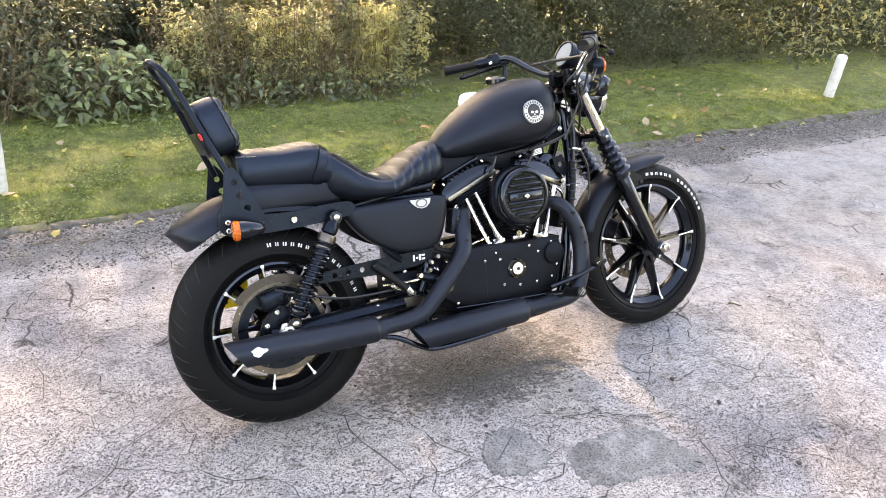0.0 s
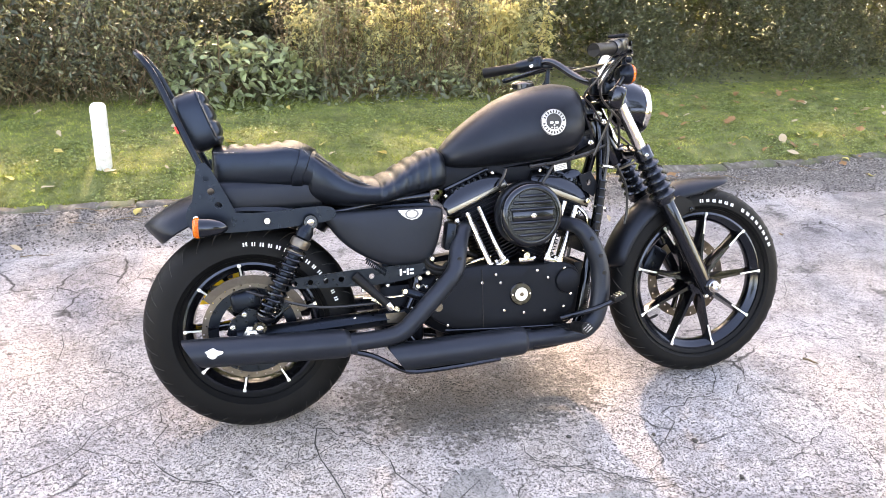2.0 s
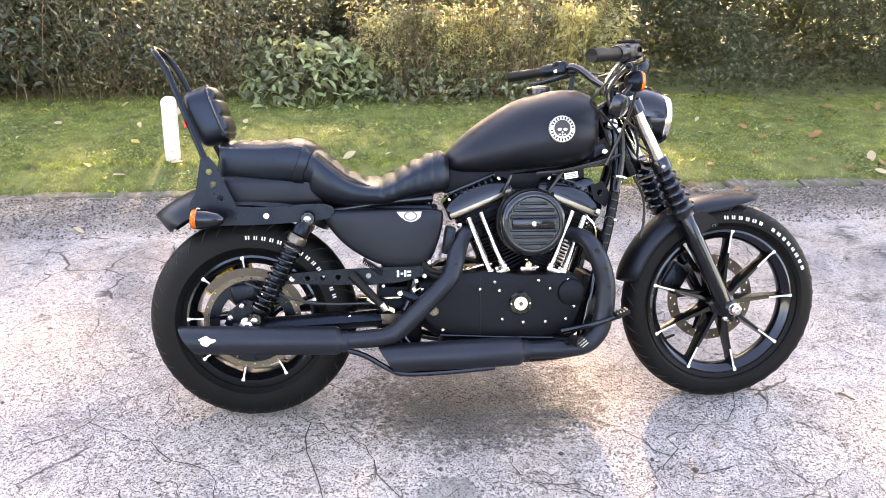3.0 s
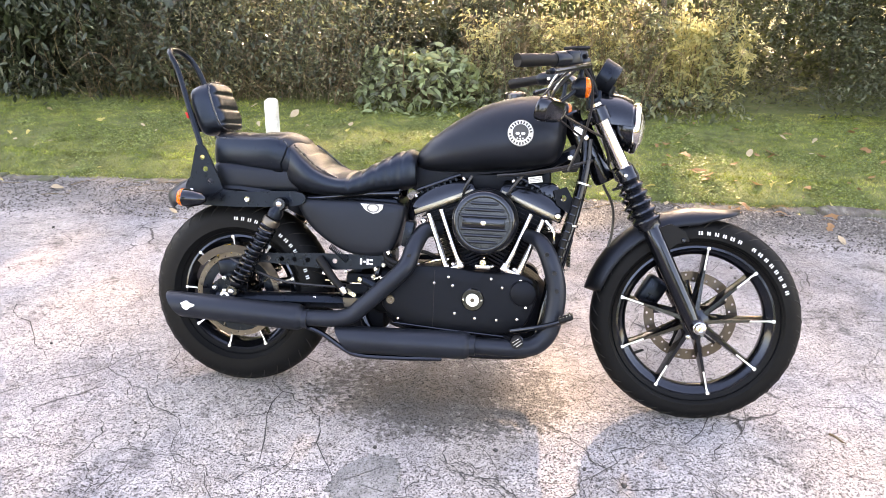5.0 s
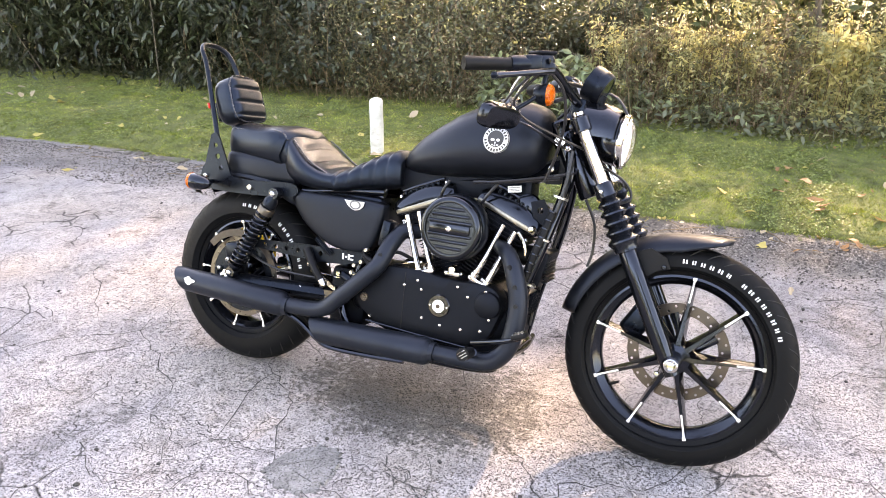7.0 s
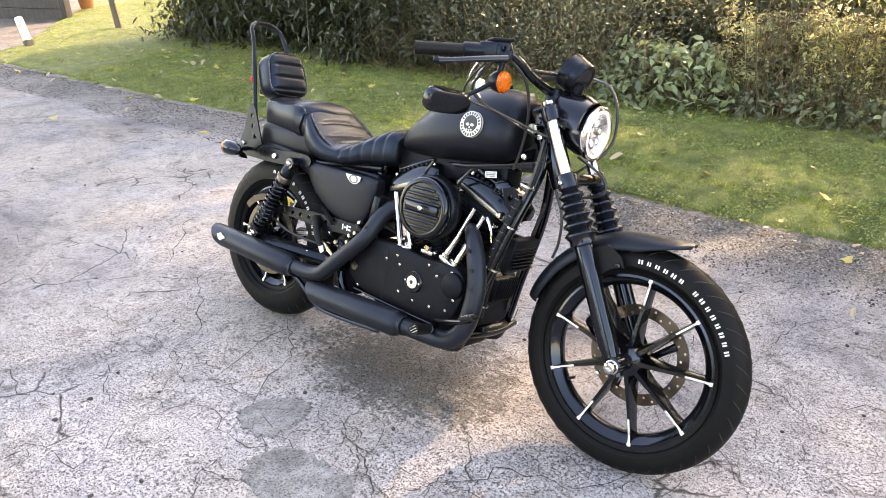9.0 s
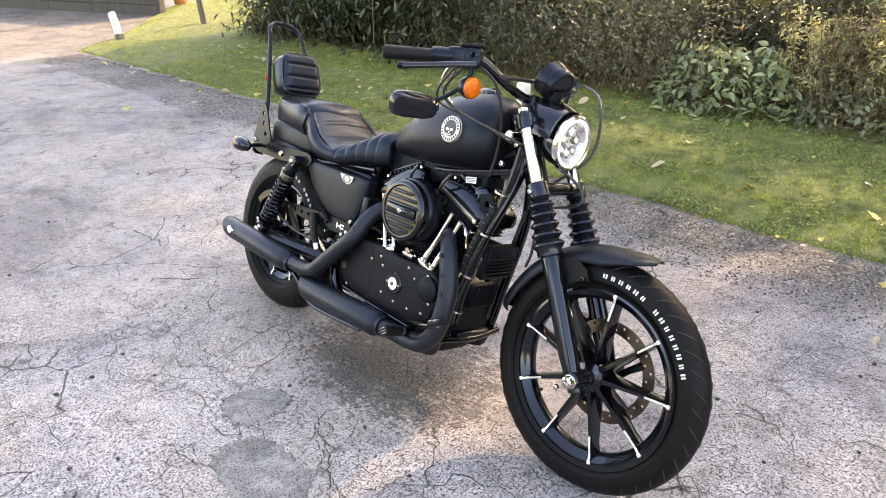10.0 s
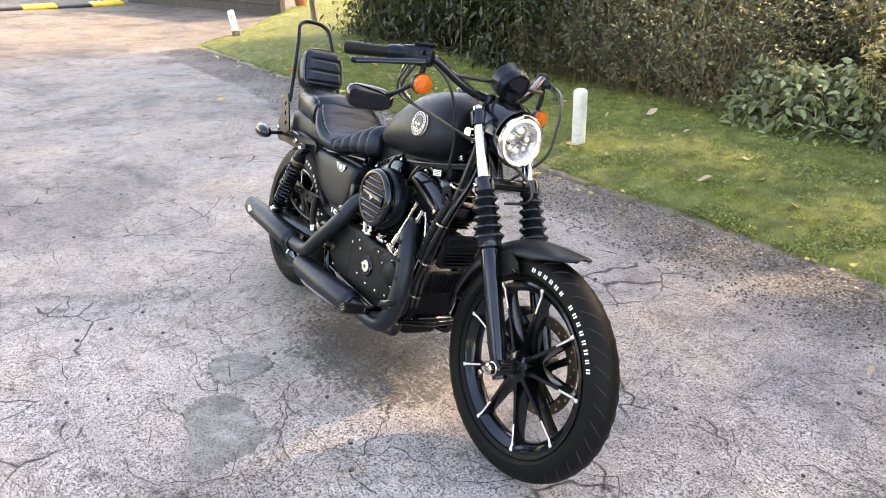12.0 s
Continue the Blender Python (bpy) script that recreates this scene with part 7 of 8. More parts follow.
# under the tank and round the steering head
part("label_plate", rbox((0.044, 0.002, 0.020), pose(1.000, -0.064, 0.766, 0, -9), 0.0006, 1), LABEL, bike, "small printed label")
for k in range(3):
    part("label_line", rbox((0.034, 0.0008, 0.0022), pose(1.000, -0.0655, 0.771 - 0.005 * k, 0, -9), 0.0, 1), GREY_INK, bike)
part("ignition_coil", rbox((0.115, 0.090, 0.058), pose(0.985, 0, 0.765, 0, -9), 0.012, 2), SATIN, bike, "black ignition coil under the tank")
part("horn", lathe([(0, 0.014), (0.024, 0.014), (0.040, 0.006), (0.043, -0.004), (0.036, -0.020), (0, -0.026)], Matrix.Translation((1.045, -0.050, 0.715)) @ OUT, 28), GLOSS, bike, "black horn cup")
part("frame_gusset", plate([(1.055, 0.840), (1.120, 0.885), (1.150, 0.835), (1.130, 0.795), (1.085, 0.790)], 0.05, Matrix.Translation((0, 0.025, 0)) @ SIDE), RUBBER, bike)
part("tank_bolt", bolt(out_at(1.106, -0.058, 0.840), 0.010, 0.008), CHROME, bike, "chrome tank bolt")
part("head_bolt", bolt(out_at(1.150, -0.060, 0.905), 0.010, 0.010), CHROME, bike, "chrome bolt")
part("ignition_switch", lathe([(0, 0.02), (0.016, 0.02), (0.018, 0.0), (0.018, -0.03), (0, -0.03)], out_at(1.125, -0.055, 0.925), 20), CHROME, bike, "chrome key switch")
part("oil_filter", lathe([(0, 0.045), (0.024, 0.045), (0.032, 0.038), (0.033, 0.03), (0.033, -0.05), (0, -0.05)], Matrix.Translation((1.070, 0.0, 0.560)) @ Matrix.Rotation(radians(90), 4, "Y"), 32), RUBBER, bike, "black oil filter")
reg = part("voltage_regulator", rbox((0.030, 0.110, 0.080), pose(1.062, 0.010, 0.405, 0, 12), 0.006, 2), WRINKLE, bike, "black finned regulator")
for k in range(8):
    part("fin", rbox((0.014, 0.004, 0.072), pose(1.081, -0.036 + 0.0131 * k, 0.409, 0, 12), 0.0012, 1), WRINKLE, reg)
part("front_mount", rbox((0.060, 0.150, 0.040), pose(1.045, 0, 0.275, 0, 20), 0.010, 2), GLOSS, bike)
part("cross_bar", tube([(1.060, -0.135, 0.268), (1.075, 0, 0.262), (1.060, 0.135, 0.268)], 0.010, 10, 4), GLOSS, bike)
for y, z in ((-0.128, 0.280), (-0.128, 0.258)):
    part("mount_bolt", bolt(out_at(1.048, y, z), 0.008, 0.008), CHROME, bike, "bright mounting bolt")
wrap = part("cable_wrap", tube([(1.135, -0.085, 0.715), (1.118, -0.108, 0.640), (1.095, -0.118, 0.560), (1.082, -0.122, 0.500)], 0.0125, 10, 5), RUBBER, bike, "wrapped wiring on the frame tube")
for k in range(9):
    f = k / 8
    p = Vector((1.135, -0.088, 0.715)).lerp(Vector((1.084, -0.124, 0.505)), f) + Vector((0.0, -0.006, 0.0))
    part("cable_tie", lathe([(0.0126, -0.002), (0.0142, -0.002), (0.0142, 0.002), (0.0126, 0.002)], strut_frame(p, p + Vector((-0.06, -0.04, -0.2))), 12, True), GLOSS, wrap)
clutch_spring = [Vector((1.068 - 0.02 * k / 110, -0.128, 0.395 - 0.10 * k / 110)) + 0.011 * Vector((math.sin(k * 0.785), math.cos(k * 0.785), 0)) for k in range(111)]
part("cable_spring", tube(clutch_spring, 0.0022, 5, 1, straight=True), GLOSS, bike)
for y, z0 in ((-0.060, 0.90), (-0.048, 0.88), (0.040, 0.89)):
    part("loom", tube([(1.165, y, z0), (1.160, y * 1.25, 0.80), (1.140, y * 1.4, 0.70), (1.105, y * 1.6, 0.56), (1.075, y * 1.7, 0.42), (1.062, y * 1.7, 0.32)], 0.0065, 8, 5), CABLE, bike, "black wiring loom beside the frame tube")
tie_at = [Vector((1.152, -0.088, 0.76)), Vector((1.122, -0.094, 0.63)), Vector((1.090, -0.100, 0.49)), Vector((1.068, -0.102, 0.37))]
for p in tie_at:
    part("loom_tie", lathe([(0.022, -0.003), (0.0245, -0.003), (0.0245, 0.003), (0.022, 0.003)], strut_frame(p, p + Vector((-0.06, -0.02, -0.25))), 14, True), ALLOY, bike, "pale loom tie")
part("coil_bracket", plate([(1.060, 0.735), (1.100, 0.748), (1.128, 0.700), (1.110, 0.665), (1.072, 0.690)], 0.006, Matrix.Translation((0, -0.070, 0)) @ SIDE, [(1.092, 0.712, 0.010)]), WRINKLE, bike, "black drilled bracket")
part("chrome_cap", lathe([(0, 0.010), (0.008, 0.009), (0.011, 0.004), (0.011, -0.012), (0, -0.012)], out_at(1.078, -0.096, 0.655), 20), CHROME, bike, "chrome domed cap")
part("front_union", tube([(1.040, -0.105, 0.640), (1.065, -0.112, 0.610), (1.072, -0.110, 0.570)], 0.006, 9, 4), CHROME, bike, "bright bent pipe")
cooler = part("oil_cooler", rbox((0.030, 0.130, 0.115), pose(1.105, 0.010, 0.530, 0, 14), 0.006, 2), WRINKLE, bike, "black ribbed cooler between the frame tubes")
for k in range(9):
    part("cooler_rib", rbox((0.012, 0.124, 0.003), pose(1.122, 0.010, 0.490 + 0.011 * k, 0, 14), 0.001, 1), SATIN, cooler)
for pts, r, mat, label in (
    ([(1.100, -0.290, 1.090), (1.040, -0.285, 1.020), (1.060, -0.240, 0.975), (1.150, -0.140, 0.930), (1.215, -0.060, 0.900), (1.230, 0.02, 0.88)], 0.0038, CABLE, "black throttle cable"),
    ([(1.088, -0.300, 1.092), (1.025, -0.290, 1.030), (1.000, -0.250, 0.985), (1.060, -0.170, 0.955), (1.140, -0.070, 0.905)], 0.0034, CABLE, "black throttle cable"),
    ([(1.120, -0.245, 1.105), (1.150, -0.200, 1.060), (1.155, -0.160, 0.980), (1.130, -0.120, 0.880), (1.100, -0.100, 0.800)], 0.0045, CABLE, "black brake line"),
    ([(1.120, 0.245, 1.105), (1.225, 0.180, 1.080), (1.285, 0.135, 1.000), (1.290, 0.110, 0.900), (1.220, 0.06, 0.810)], 0.0045, CABLE, "black clutch cable"),
    ([(1.240, 0.02, 0.865), (1.310, 0.055, 0.820), (1.330, 0.050, 0.770), (1.250, 0.03, 0.740)], 0.0042, CABLE, "black wire loop"),
    ([(1.215, -0.03, 0.760), (1.250, -0.030, 0.690), (1.255, -0.028, 0.610), (1.245, -0.030, 0.560)], 0.0045, CABLE, "hanging black breather hose"),
    ([(1.135, -0.055, 0.815), (1.060, -0.095, 0.800), (0.980, -0.108, 0.786), (0.880, -0.105, 0.775)], 0.0055, CABLE, "black wiring under the tank"),
    ([(1.175, -0.060, 0.835), (1.090, -0.095, 0.812), (1.000, -0.118, 0.793), (0.930, -0.118, 0.780)], 0.0045, CABLE, "black wiring under the tank"),
    ([(0.960, -0.105, 0.780), (0.935, -0.112, 0.745), (0.915, -0.108, 0.715)], 0.005, CABLE, "black plug lead"),
    ([(0.800, -0.105, 0.770), (0.785, -0.112, 0.740), (0.775, -0.105, 0.715)], 0.005, CABLE, "black plug lead"),
    ([(1.195, -0.085, 0.960), (1.205, -0.060, 0.900), (1.225, -0.030, 0.850), (1.230, 0.0, 0.80)], 0.0045, CABLE, "black wire"),
):
    part("cable", tube(pts, r, 8, 6), mat, bike, label)
for x, y, z in ((1.040, -0.278, 1.018), (1.027, -0.287, 1.030)):
    part("cable_elbow", tube([(x + 0.035, y - 0.012, z + 0.062), (x + 0.012, y - 0.008, z + 0.030), (x, y, z), (x + 0.010, y + 0.022, z - 0.026)], 0.0036, 10, 5), CHROME, bike, "chrome cable elbow")
part("wire_cross_tube", tube([(1.150, -0.19, 1.085), (1.165, 0.0, 1.088), (1.145, 0.17, 1.083)], 0.006, 8, 5), CABLE, bike, "black wiring along the bar")

# ---- road details: cracks, patches, stones, twigs ----
def crack(points, width=0.006, seed=1):
    """A ragged open crack through a few points, laid into the road's surface."""
    rng = np.random.default_rng(seed)
    line = [np.array(p, float) for p in points]
    for level in range(4):
        out = [line[0]]
        for a, b in zip(line, line[1:]):
            d = b - a
            mid = (a + b) / 2 + np.array([-d[1], d[0]]) * rng.normal(0, 0.13)
            out += [mid, b]
        line = out
    verts, faces = [], []
    n = len(line)
    for i, p in enumerate(line):
        d = line[min(i + 1, n - 1)] - line[max(i - 1, 0)]
        d = np.array([-d[1], d[0]]) / (np.linalg.norm(d) + 1e-9)
        ends = min(1.0, 4 * i / n, 4 * (n - 1 - i) / n) * 0.8 + 0.2
        w = width * ends * (0.25 + 1.0 * rng.random() ** 2)
        for q in (p - d * w * (0.3 + 0.7 * rng.random()), p + d * w * (0.3 + 0.7 * rng.random())):
            verts.append((q[0], q[1], road_z(q[0], q[1]) + 0.0062))
    faces = [(2 * i, 2 * i + 1, 2 * i + 3, 2 * i + 2) for i in range(n - 1)]
    ob = part_of("crack", sheet("crack", verts, faces, CRACK), None, road)
    return ob


crack([(0.07, -0.54), (0.22, -0.54), (0.38, -0.53), (0.46, -0.5)], 0.0040, 1)
crack([(0.63, -0.42), (0.79, -0.44), (0.93, -0.51), (1.08, -0.59), (1.17, -0.57)], 0.0040, 2)
crack([(0.89, -0.48), (0.76, -0.34)], 0.0040, 3)
crack([(0.56, -0.71), (0.69, -0.95), (0.75, -1.2)], 0.0040, 4)
crack([(0.55, -0.82), (0.69, -0.83), (0.76, -0.76)], 0.0040, 5)
crack([(0.7, -0.61), (0.74, -0.48)], 0.0040, 6)
crack([(1.03, -0.18), (1.16, -0.25), (1.23, -0.38), (1.34, -0.48)], 0.0040, 7)
crack([(0.63, -0.39), (0.8, -0.46), (0.92, -0.52), (1.04, -0.58), (1.18, -0.67), (1.18, -0.82)], 0.0040, 8)
crack([(1.21, -0.38), (1.18, -0.5), (1.08, -0.58)], 0.0040, 9)
crack([(1.25, -0.42), (1.42, -0.55), (1.65, -0.62), (1.83, -0.69)], 0.0040, 10)
crack([(1.39, -0.65), (1.36, -0.8), (1.35, -0.87), (1.4, -0.94)], 0.0040, 11)
crack([(1.18, -0.82), (1.25, -0.93), (1.48, -0.88)], 0.0040, 12)
crack([(-0.45, -0.34), (-0.33, -0.49), (-0.26, -0.62), (-0.21, -0.75)], 0.0040, 13)
crack([(-0.27, -0.36), (-0.21, -0.48), (0.01, -0.52), (0.08, -0.56), (0.23, -0.54), (0.39, -0.53)], 0.0040, 14)
crack([(-0.33, -0.49), (-0.15, -0.49)], 0.0040, 15)
crack([(-0.7, -0.51), (-0.58, -0.5), (-0.47, -0.53)], 0.0040, 16)
crack([(0.07, -0.48), (0.23, -0.53)], 0.0040, 17)
crack([(-0.38, -0.71), (-0.23, -0.68), (-0.16, -0.63), (-0.15, -0.54)], 0.0040, 18)
crack([(1.26, 0.77), (1.47, 0.86), (1.55, 0.97), (1.66, 0.9)], 0.0040, 19)
crack([(1.7, 0.59), (1.74, 0.98), (1.85, 1.21), (1.94, 1.21)], 0.0040, 20)
crack([(0.8, -0.38), (0.87, -0.49), (1.0, -0.55)], 0.0040, 21)
crack([(-0.4, 0.73), (-0.55, 0.65), (-0.65, 0.53)], 0.0040, 22)
def crack_net(x0, x1, y0, y1, cell, keep, width, seed):
    """Fine crazing: a net of ragged, broken cracks between uneven plates of worn asphalt."""
    rng = np.random.default_rng(seed)
    verts, faces = [], []
    nodes = {}

    def node(i, j):
        if (i, j) not in nodes:
            x, y = x0 + i * cell * 0.866, y0 + j * cell * 0.5
            nodes[i, j] = np.array([x, y]) + rng.normal(0, cell * 0.30, 2)
        return nodes[i, j]

    def line(a, b):
        pts = [a, b]
        for level in range(3):
            out = [pts[0]]
            for p, q in zip(pts, pts[1:]):
                d = q - p
                out += [(p + q) / 2 + np.array([-d[1], d[0]]) * rng.normal(0, 0.16), q]
            pts = out
        base, w0 = len(verts), width * (0.45 + 0.9 * rng.random())
        for k, p in enumerate(pts):
            d = pts[min(k + 1, len(pts) - 1)] - pts[max(k - 1, 0)]
            d = np.array([-d[1], d[0]]) / (np.linalg.norm(d) + 1e-9) * w0 * (0.25 + rng.random())
            for q in (p - d, p + d):
                verts.append((q[0], q[1], road_z(q[0], q[1]) + 0.0058))
        for k in range(len(pts) - 1):
            faces.append((base + 2 * k, base + 2 * k + 1, base + 2 * k + 3, base + 2 * k + 2))

    for i in range(int((x1 - x0) / (cell * 0.866)) + 1):
        for j in range(int((y1 - y0) / (cell * 0.5)) + 1):
            if (i + j) % 2:
                continue
            for other in ((i + 1, j + 1), (i + 1, j - 1), (i, j + 2)):
                if j % 3 == (0 if other == (i, j + 2) else 2):
                    continue
                p = node(i, j)
                worn = noise.noise(Vector((p[0] * 0.9, p[1] * 0.9, seed))) + 0.4 * noise.noise(Vector((p[0] * 2.7, p[1] * 2.7, seed)))
                if rng.random() < keep + 0.7 * worn:
                    line(p, node(*other))
    return tagged(part_of("crack_net", sheet("crack_net", verts, faces, CRACK), None, road, "net of fine dark cracks in worn asphalt"), kind="stuff")


crack_net(-5.5, 5.0, -2.4, 1.5, 0.34, 0.42, 0.0017, 5)
crack_net(-2.0, 3.0, -1.5, 1.0, 0.15, 0.24, 0.0012, 9)
# a few finer ones strewn over the rest of the road
rng = np.random.default_rng(77)
for k in range(14):
    p = np.array([rng.uniform(-5.5, 4.5), rng.uniform(-2.2, 1.5)])
    a = rng.random() * 6.28
    pts = [p]
    for j in range(3):
        a += rng.normal(0, 0.6)
        pts.append(pts[-1] + rng.uniform(0.12, 0.34) * np.array([math.cos(a), math.sin(a)]))
    crack(pts, 0.0020, 200 + k)


def tar_patch(points, seed):
    """A smooth thin repair with a ragged outline."""
    rng = np.random.default_rng(seed)
    line = [p + rng.normal(0, 0.007, 2) for p in spline(points, 14, True)]
    bm = bmesh.new()
    rows = []
    c = np.mean(line, 0)
    for f, h in ((1.05, -0.006), (0.94, 0.0062), (0.6, 0.0085)):
        rows.append([bm.verts.new((c[0] + (p[0] - c[0]) * f, c[1] + (p[1] - c[1]) * f, road_z(p[0], p[1]) + h)) for p in line])
    ring_faces(bm, rows)
    return part("tar_patch", bm, PATCH, road, "smooth grey repair patch")


tar_patch([(0.45, -0.57), (0.53, -0.44), (0.63, -0.43), (0.66, -0.53), (0.64, -0.63), (0.52, -0.64)], 1)
tar_patch([(0.69, -0.77), (0.71, -0.63), (0.88, -0.60), (1.03, -0.64), (1.06, -0.84), (0.92, -0.83)], 2)

PEBBLE = surface("dark_pebble", (0.045, 0.04, 0.036), 0.85, vary=0.4)
pebble_bm = bmesh.new()
bmesh.ops.create_icosphere(pebble_bm, subdivisions=2, radius=1.0)
for v in pebble_bm.verts:
    v.co *= 1 + 0.35 * noise.noise(v.co * 1.3)
    v.co.z *= 0.6
pebble_me = bpy.data.meshes.new("pebble")
pebble_bm.to_mesh(pebble_me)
pebble_bm.free()
pebble_me.materials.append(PEBBLE)
spots = [(1.35, -0.65), (1.31, -0.47), (0.93, -0.36), (1.32, -0.99), (0.02, -0.99), (0.45, -1.10), (0.51, -0.98), (1.97, 1.16), (1.96, 1.04), (0.0, -0.86)]
spots += [(rng.uniform(-4, 3.5), rng.uniform(-2.0, 1.9)) for k in range(110)]
for k, (x, y) in enumerate(spots):
    r = rng.uniform(0.004, 0.009) if k > 9 else rng.uniform(0.007, 0.011)
    ob = tagged(new("pebble", pebble_me), "small dark stone on the road", "stone", "stones on the road")
    ob.matrix_basis = pose(x, y, road_z(x, y) + 0.005 + r * 0.3, 0, 0, rng.uniform(0, 360)) @ Matrix.Diagonal((r, r * rng.uniform(0.6, 1), r, 1))


def twig(x, y, length, turn, z, r=0.004):
    bm = tube([(-length / 2, 0, r), (-length * 0.1, length * 0.04, r * 1.3), (length * 0.25, -length * 0.03, r), (length / 2, length * 0.02, r)], [r, r * 0.9, r * 0.8, r * 0.4], 6, 4)
    ob = part("twig", bm, TWIG, None)
    ob.matrix_basis = pose(x, y, z, 0, 0, turn)
    return tagged(ob, "thin dry brown twig lying on the ground", "twig", "twigs on the ground")


twig(2.00, -0.16, 0.055, -50, road_z(2, -0.16) + 0.004)
for k in range(80):
    x = rng.uniform(-3.5, 4.5)
    y = edge_y(x) - abs(rng.normal(0.05, 0.22))
    twig(x, y, rng.uniform(0.03, 0.20), rng.uniform(-60, 60), road_z(x, y) + 0.006, rng.uniform(0.0015, 0.0032))


def leaf_mesh(seed, material):
    """A fallen leaf: pointed, curled, with a short stalk."""
    r = np.random.default_rng(seed)
    bm = bmesh.new()
    rows = []
    for f in np.linspace(0, 1, 7):
        w = 0.30 * math.sin(math.pi * f ** 0.8) ** 0.8 * (1 + 0.15 * r.normal())
        curl = 0.16 * math.sin(f * 3.0 + seed)
        rows.append([bm.verts.new((f - 0.5, s * w, curl + 0.22 * abs(s) * w * 3 * (0.4 + 0.3 * math.sin(seed)))) for s in (-1, -0.5, 0, 0.5, 1)])
    for a, b in zip(rows, rows[1:]):
        for i in range(4):
            bm.faces.new((a[i], a[i + 1], b[i + 1], b[i]))
    bmesh.ops.remove_doubles(bm, verts=bm.verts, dist=1e-5)
    tube([(-0.5, 0, 0.02), (-0.7, 0.03, 0.03)], 0.012, 4, 1, bm)
    me = bpy.data.meshes.new("fallen_leaf")
    bm.to_mesh(me)
    bm.free()
    me.materials.append(material)
    return me


DRY = [leaf_material("dry_leaf_brown", (0.20, 0.09, 0.035), (0.34, 0.17, 0.07), 0.6, 0.2), leaf_material("dry_leaf_yellow", (0.42, 0.33, 0.09), (0.55, 0.46, 0.16), 0.6, 0.3), leaf_material("dry_leaf_tan", (0.36, 0.27, 0.17), (0.50, 0.40, 0.28), 0.6, 0.2)]
LEAF_MESHES = [(leaf_mesh(k + 3, DRY[k % 3]), ("brown", "yellow", "tan")[k % 3]) for k in range(6)]
for k in range(290):
    x = rng.uniform(-7.0, 6.0) if k % 3 else rng.uniform(1.8, 5.0)
    if k < 210:
        d = rng.uniform(0.0, 1.6)
        y, z = edge_y(x) + d, verge_z(x, 2.12 + d) + 0.022
    else:
        y = edge_y(x) - abs(rng.normal(0.04, 0.5 if k < 240 else 0.12))
        z = road_z(x, y) + 0.012
    me, tone = LEAF_MESHES[k % 6]
    ob = tagged(new("fallen_leaf", me), f"curled dry {tone} leaf fallen on the {'grass' if k < 210 else 'road'}", "leaf", "fallen leaves")
    size = 0.03 + 0.075 * rng.random() ** 1.5
    ob.matrix_basis = pose(x, y, z, rng.uniform(-25, 25), rng.uniform(-25, 25), rng.uniform(0, 360)) @ Matrix.Diagonal((size, size, size, 1))

# ---- the yard's far end: boarded wall, gate, speed hump, sapling ----
wall_m = Matrix.Translation((-13.9, 3.95, 0)) @ Matrix.Rotation(radians(15), 4, "Z")
wall = tagged(new("boundary_wall"), "dark weathered boarded wall at the yard's end", "wall", kind="structure")
board_me = None
for row in range(6):
    for col in range(3):
        me_bm = rbox((1.86, 0.09, 0.188), Matrix(), 0.008, 1) if board_me is None else None
        at = wall_m @ pose(-1.9 + 1.9 * col, 0, 0.0 + 0.195 * row)
        if board_me is None:
            board_me = part("board", me_bm, BOARDS, wall, at=at).data
        else:
            part_of("board", board_me, BOARDS, wall, at=at)
for col in range(4):
    part("wall_post", rbox((0.12, 0.14, 1.35), wall_m @ pose(-2.85 + 1.9 * col, 0.03, 0.5), 0.01, 1), BOARDS, wall)
gate = tagged(new("gate"), "white painted metal gate beside the wall", "gate")
gm = Matrix.Translation((-17.6, 2.75, 0)) @ Matrix.Rotation(radians(18), 4, "Z")
for k in range(6):
    part("bar", tube([gm @ Vector((-0.75 + 0.3 * k, 0, -0.1)), gm @ Vector((-0.75 + 0.3 * k, 0, 1.0))], 0.02, 8, 2), LABEL, gate)
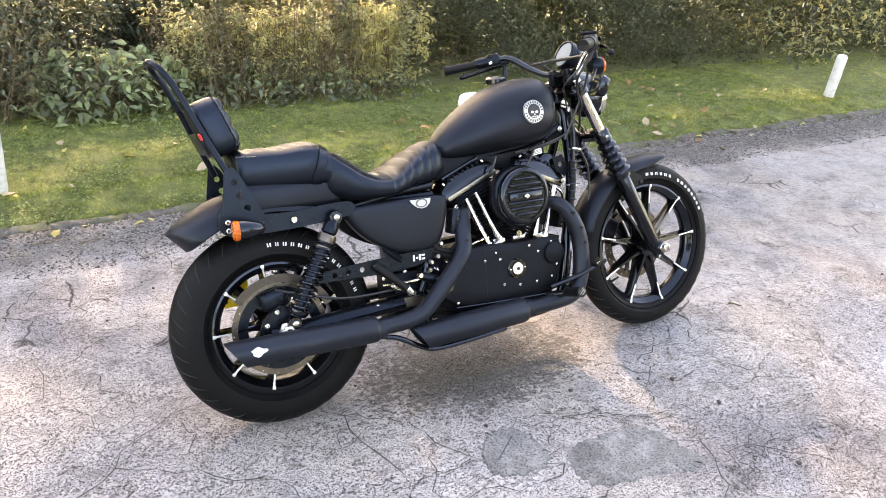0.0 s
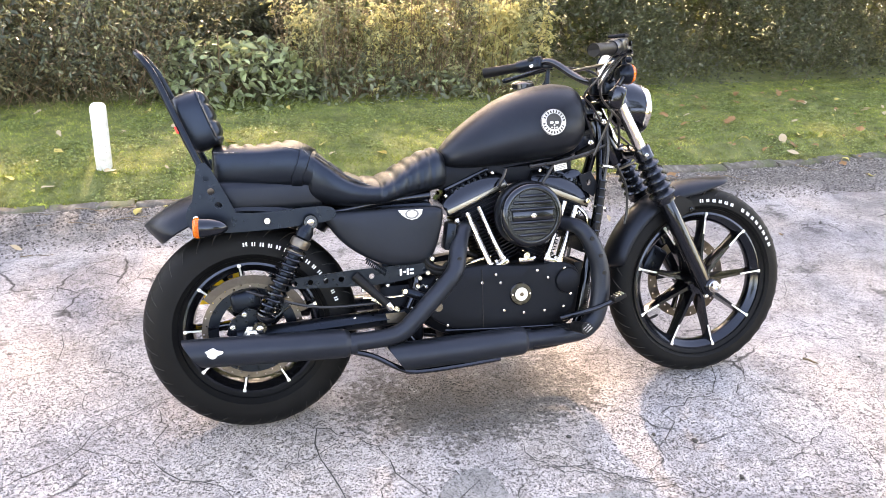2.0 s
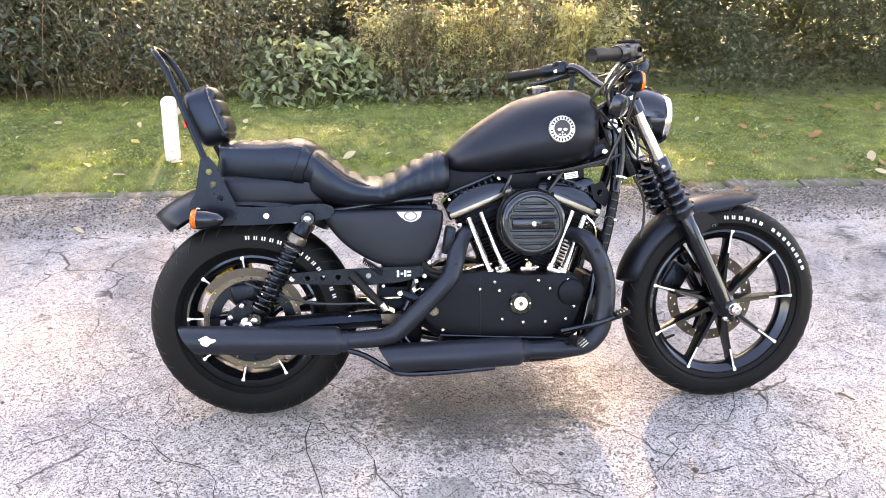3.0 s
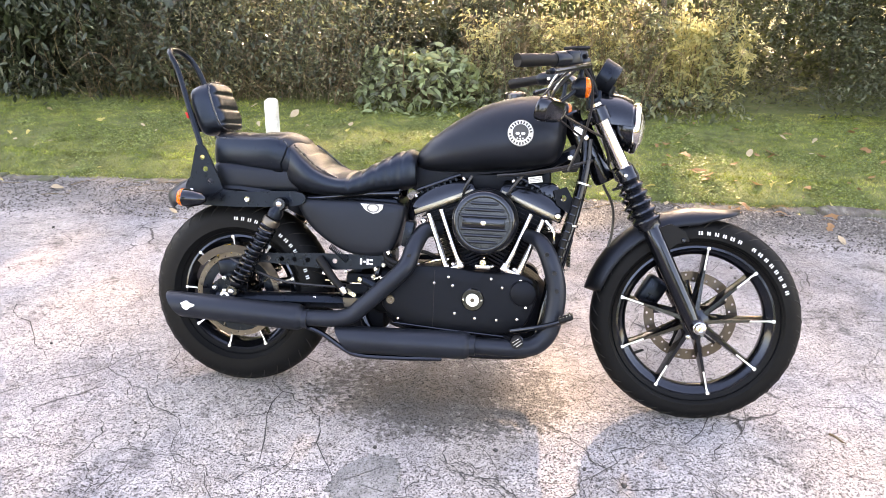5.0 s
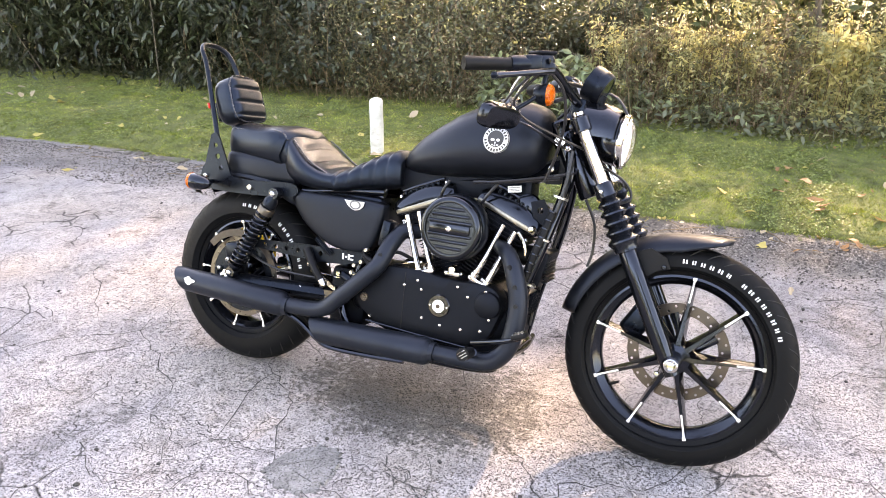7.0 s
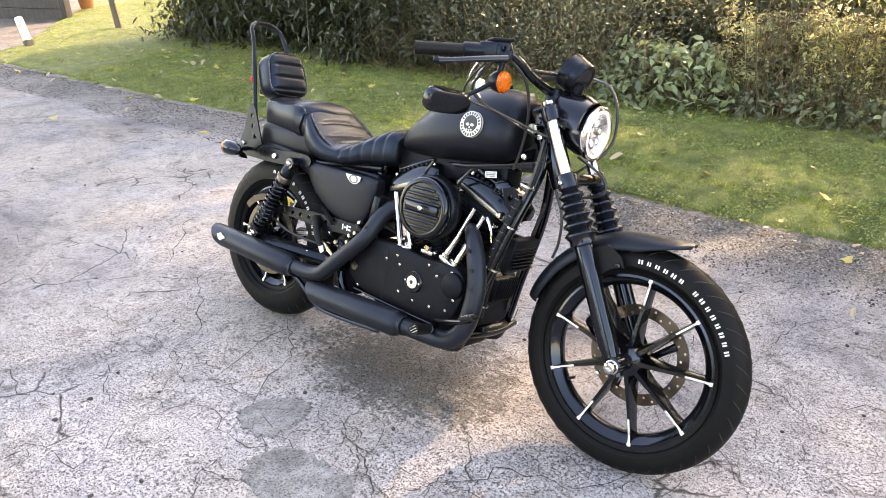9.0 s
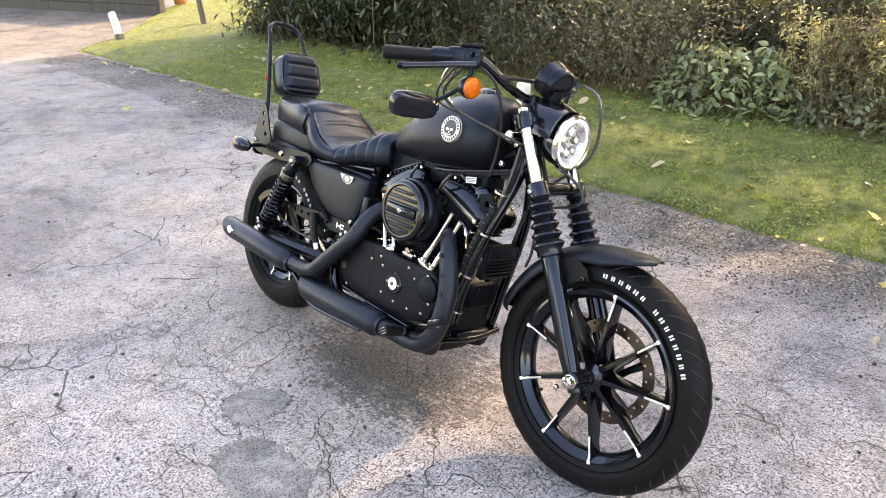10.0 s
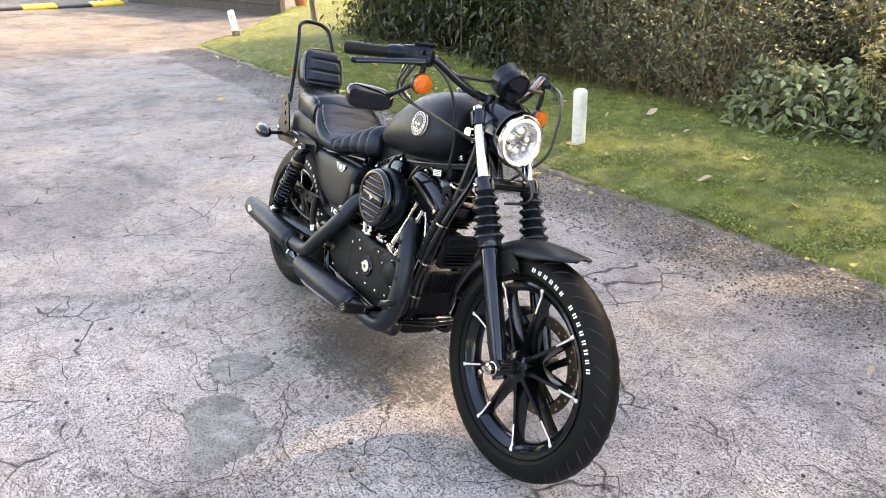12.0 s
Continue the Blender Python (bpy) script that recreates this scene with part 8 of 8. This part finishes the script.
for z in (0.02, 0.5, 0.98):
    part("rail", tube([gm @ Vector((-0.8, 0.0, z)), gm @ Vector((0.8, 0.0, z))], 0.022, 8, 2), LABEL, gate)
part("brace", tube([gm @ Vector((-0.75, -0.02, 0.05)), gm @ Vector((0.75, -0.02, 0.95))], 0.02, 8, 2), LABEL, gate)
hump = tagged(new("speed_hump"), "black and yellow rubber speed hump across the yard", "speed hump")
HUMP_YELLOW, HUMP_BLACK = surface("hump_yellow", (0.62, 0.42, 0.02), 0.6, vary=0.2), surface("hump_black", (0.03, 0.03, 0.032), 0.7)
for k in range(7):
    a = Vector((-16.45, 2.6, 0)).lerp(Vector((-16.75, -1.6, 0)), k / 6)
    part("hump_segment", rbox((0.85, 0.69, 0.075), pose(a.x, a.y, road_z(a.x, a.y) + 0.03, 0, 0, -4), 0.03, 3), HUMP_YELLOW if k % 2 == 0 else HUMP_BLACK, hump)
pot = tagged(part("plant_pot", lathe([(0, 0), (0.13, 0), (0.17, 0.28), (0.19, 0.28), (0.19, 0.32), (0.16, 0.32), (0.15, 0.27), (0, 0.27)], Matrix(), 24), surface("terracotta", (0.42, 0.16, 0.07), 0.8), None), "terracotta pot standing on the sunlit grass", "pot")
pot.matrix_basis = pose(-12.0, 5.55, -0.02)
sapling = tagged(new("tree"), "thin bare trunk of a young tree in the lawn", "tree")
sapling.matrix_basis = pose(-8.55, 4.20, -0.05, 3, -5)
part("trunk", tube([(0, 0, 0), (0.02, 0, 0.7), (-0.03, 0.02, 1.6), (0.02, 0, 2.6)], [0.055, 0.042, 0.036, 0.02], 9, 4), BARK, sapling)
tips = np.random.default_rng(5).normal(0, 0.5, (160, 3)) + np.array([0, 0, 3.0])
part_of("crown", leaf_cloud("crown", tips, None, 0.12, 0.5, GOLDEN, 9), None, sapling)
cottage = tagged(new("building_wall"), "plain grey plastered wall beyond the yard", "building", kind="structure")
part("plaster_wall", rbox((9.0, 0.3, 3.2), pose(-19.0, 5.2, 1.4, 0, 0, 16), 0.02, 1), surface("grey_plaster", (0.11, 0.10, 0.09), 0.9, vary=0.3, bump=0.3, bump_scale=60), cottage)
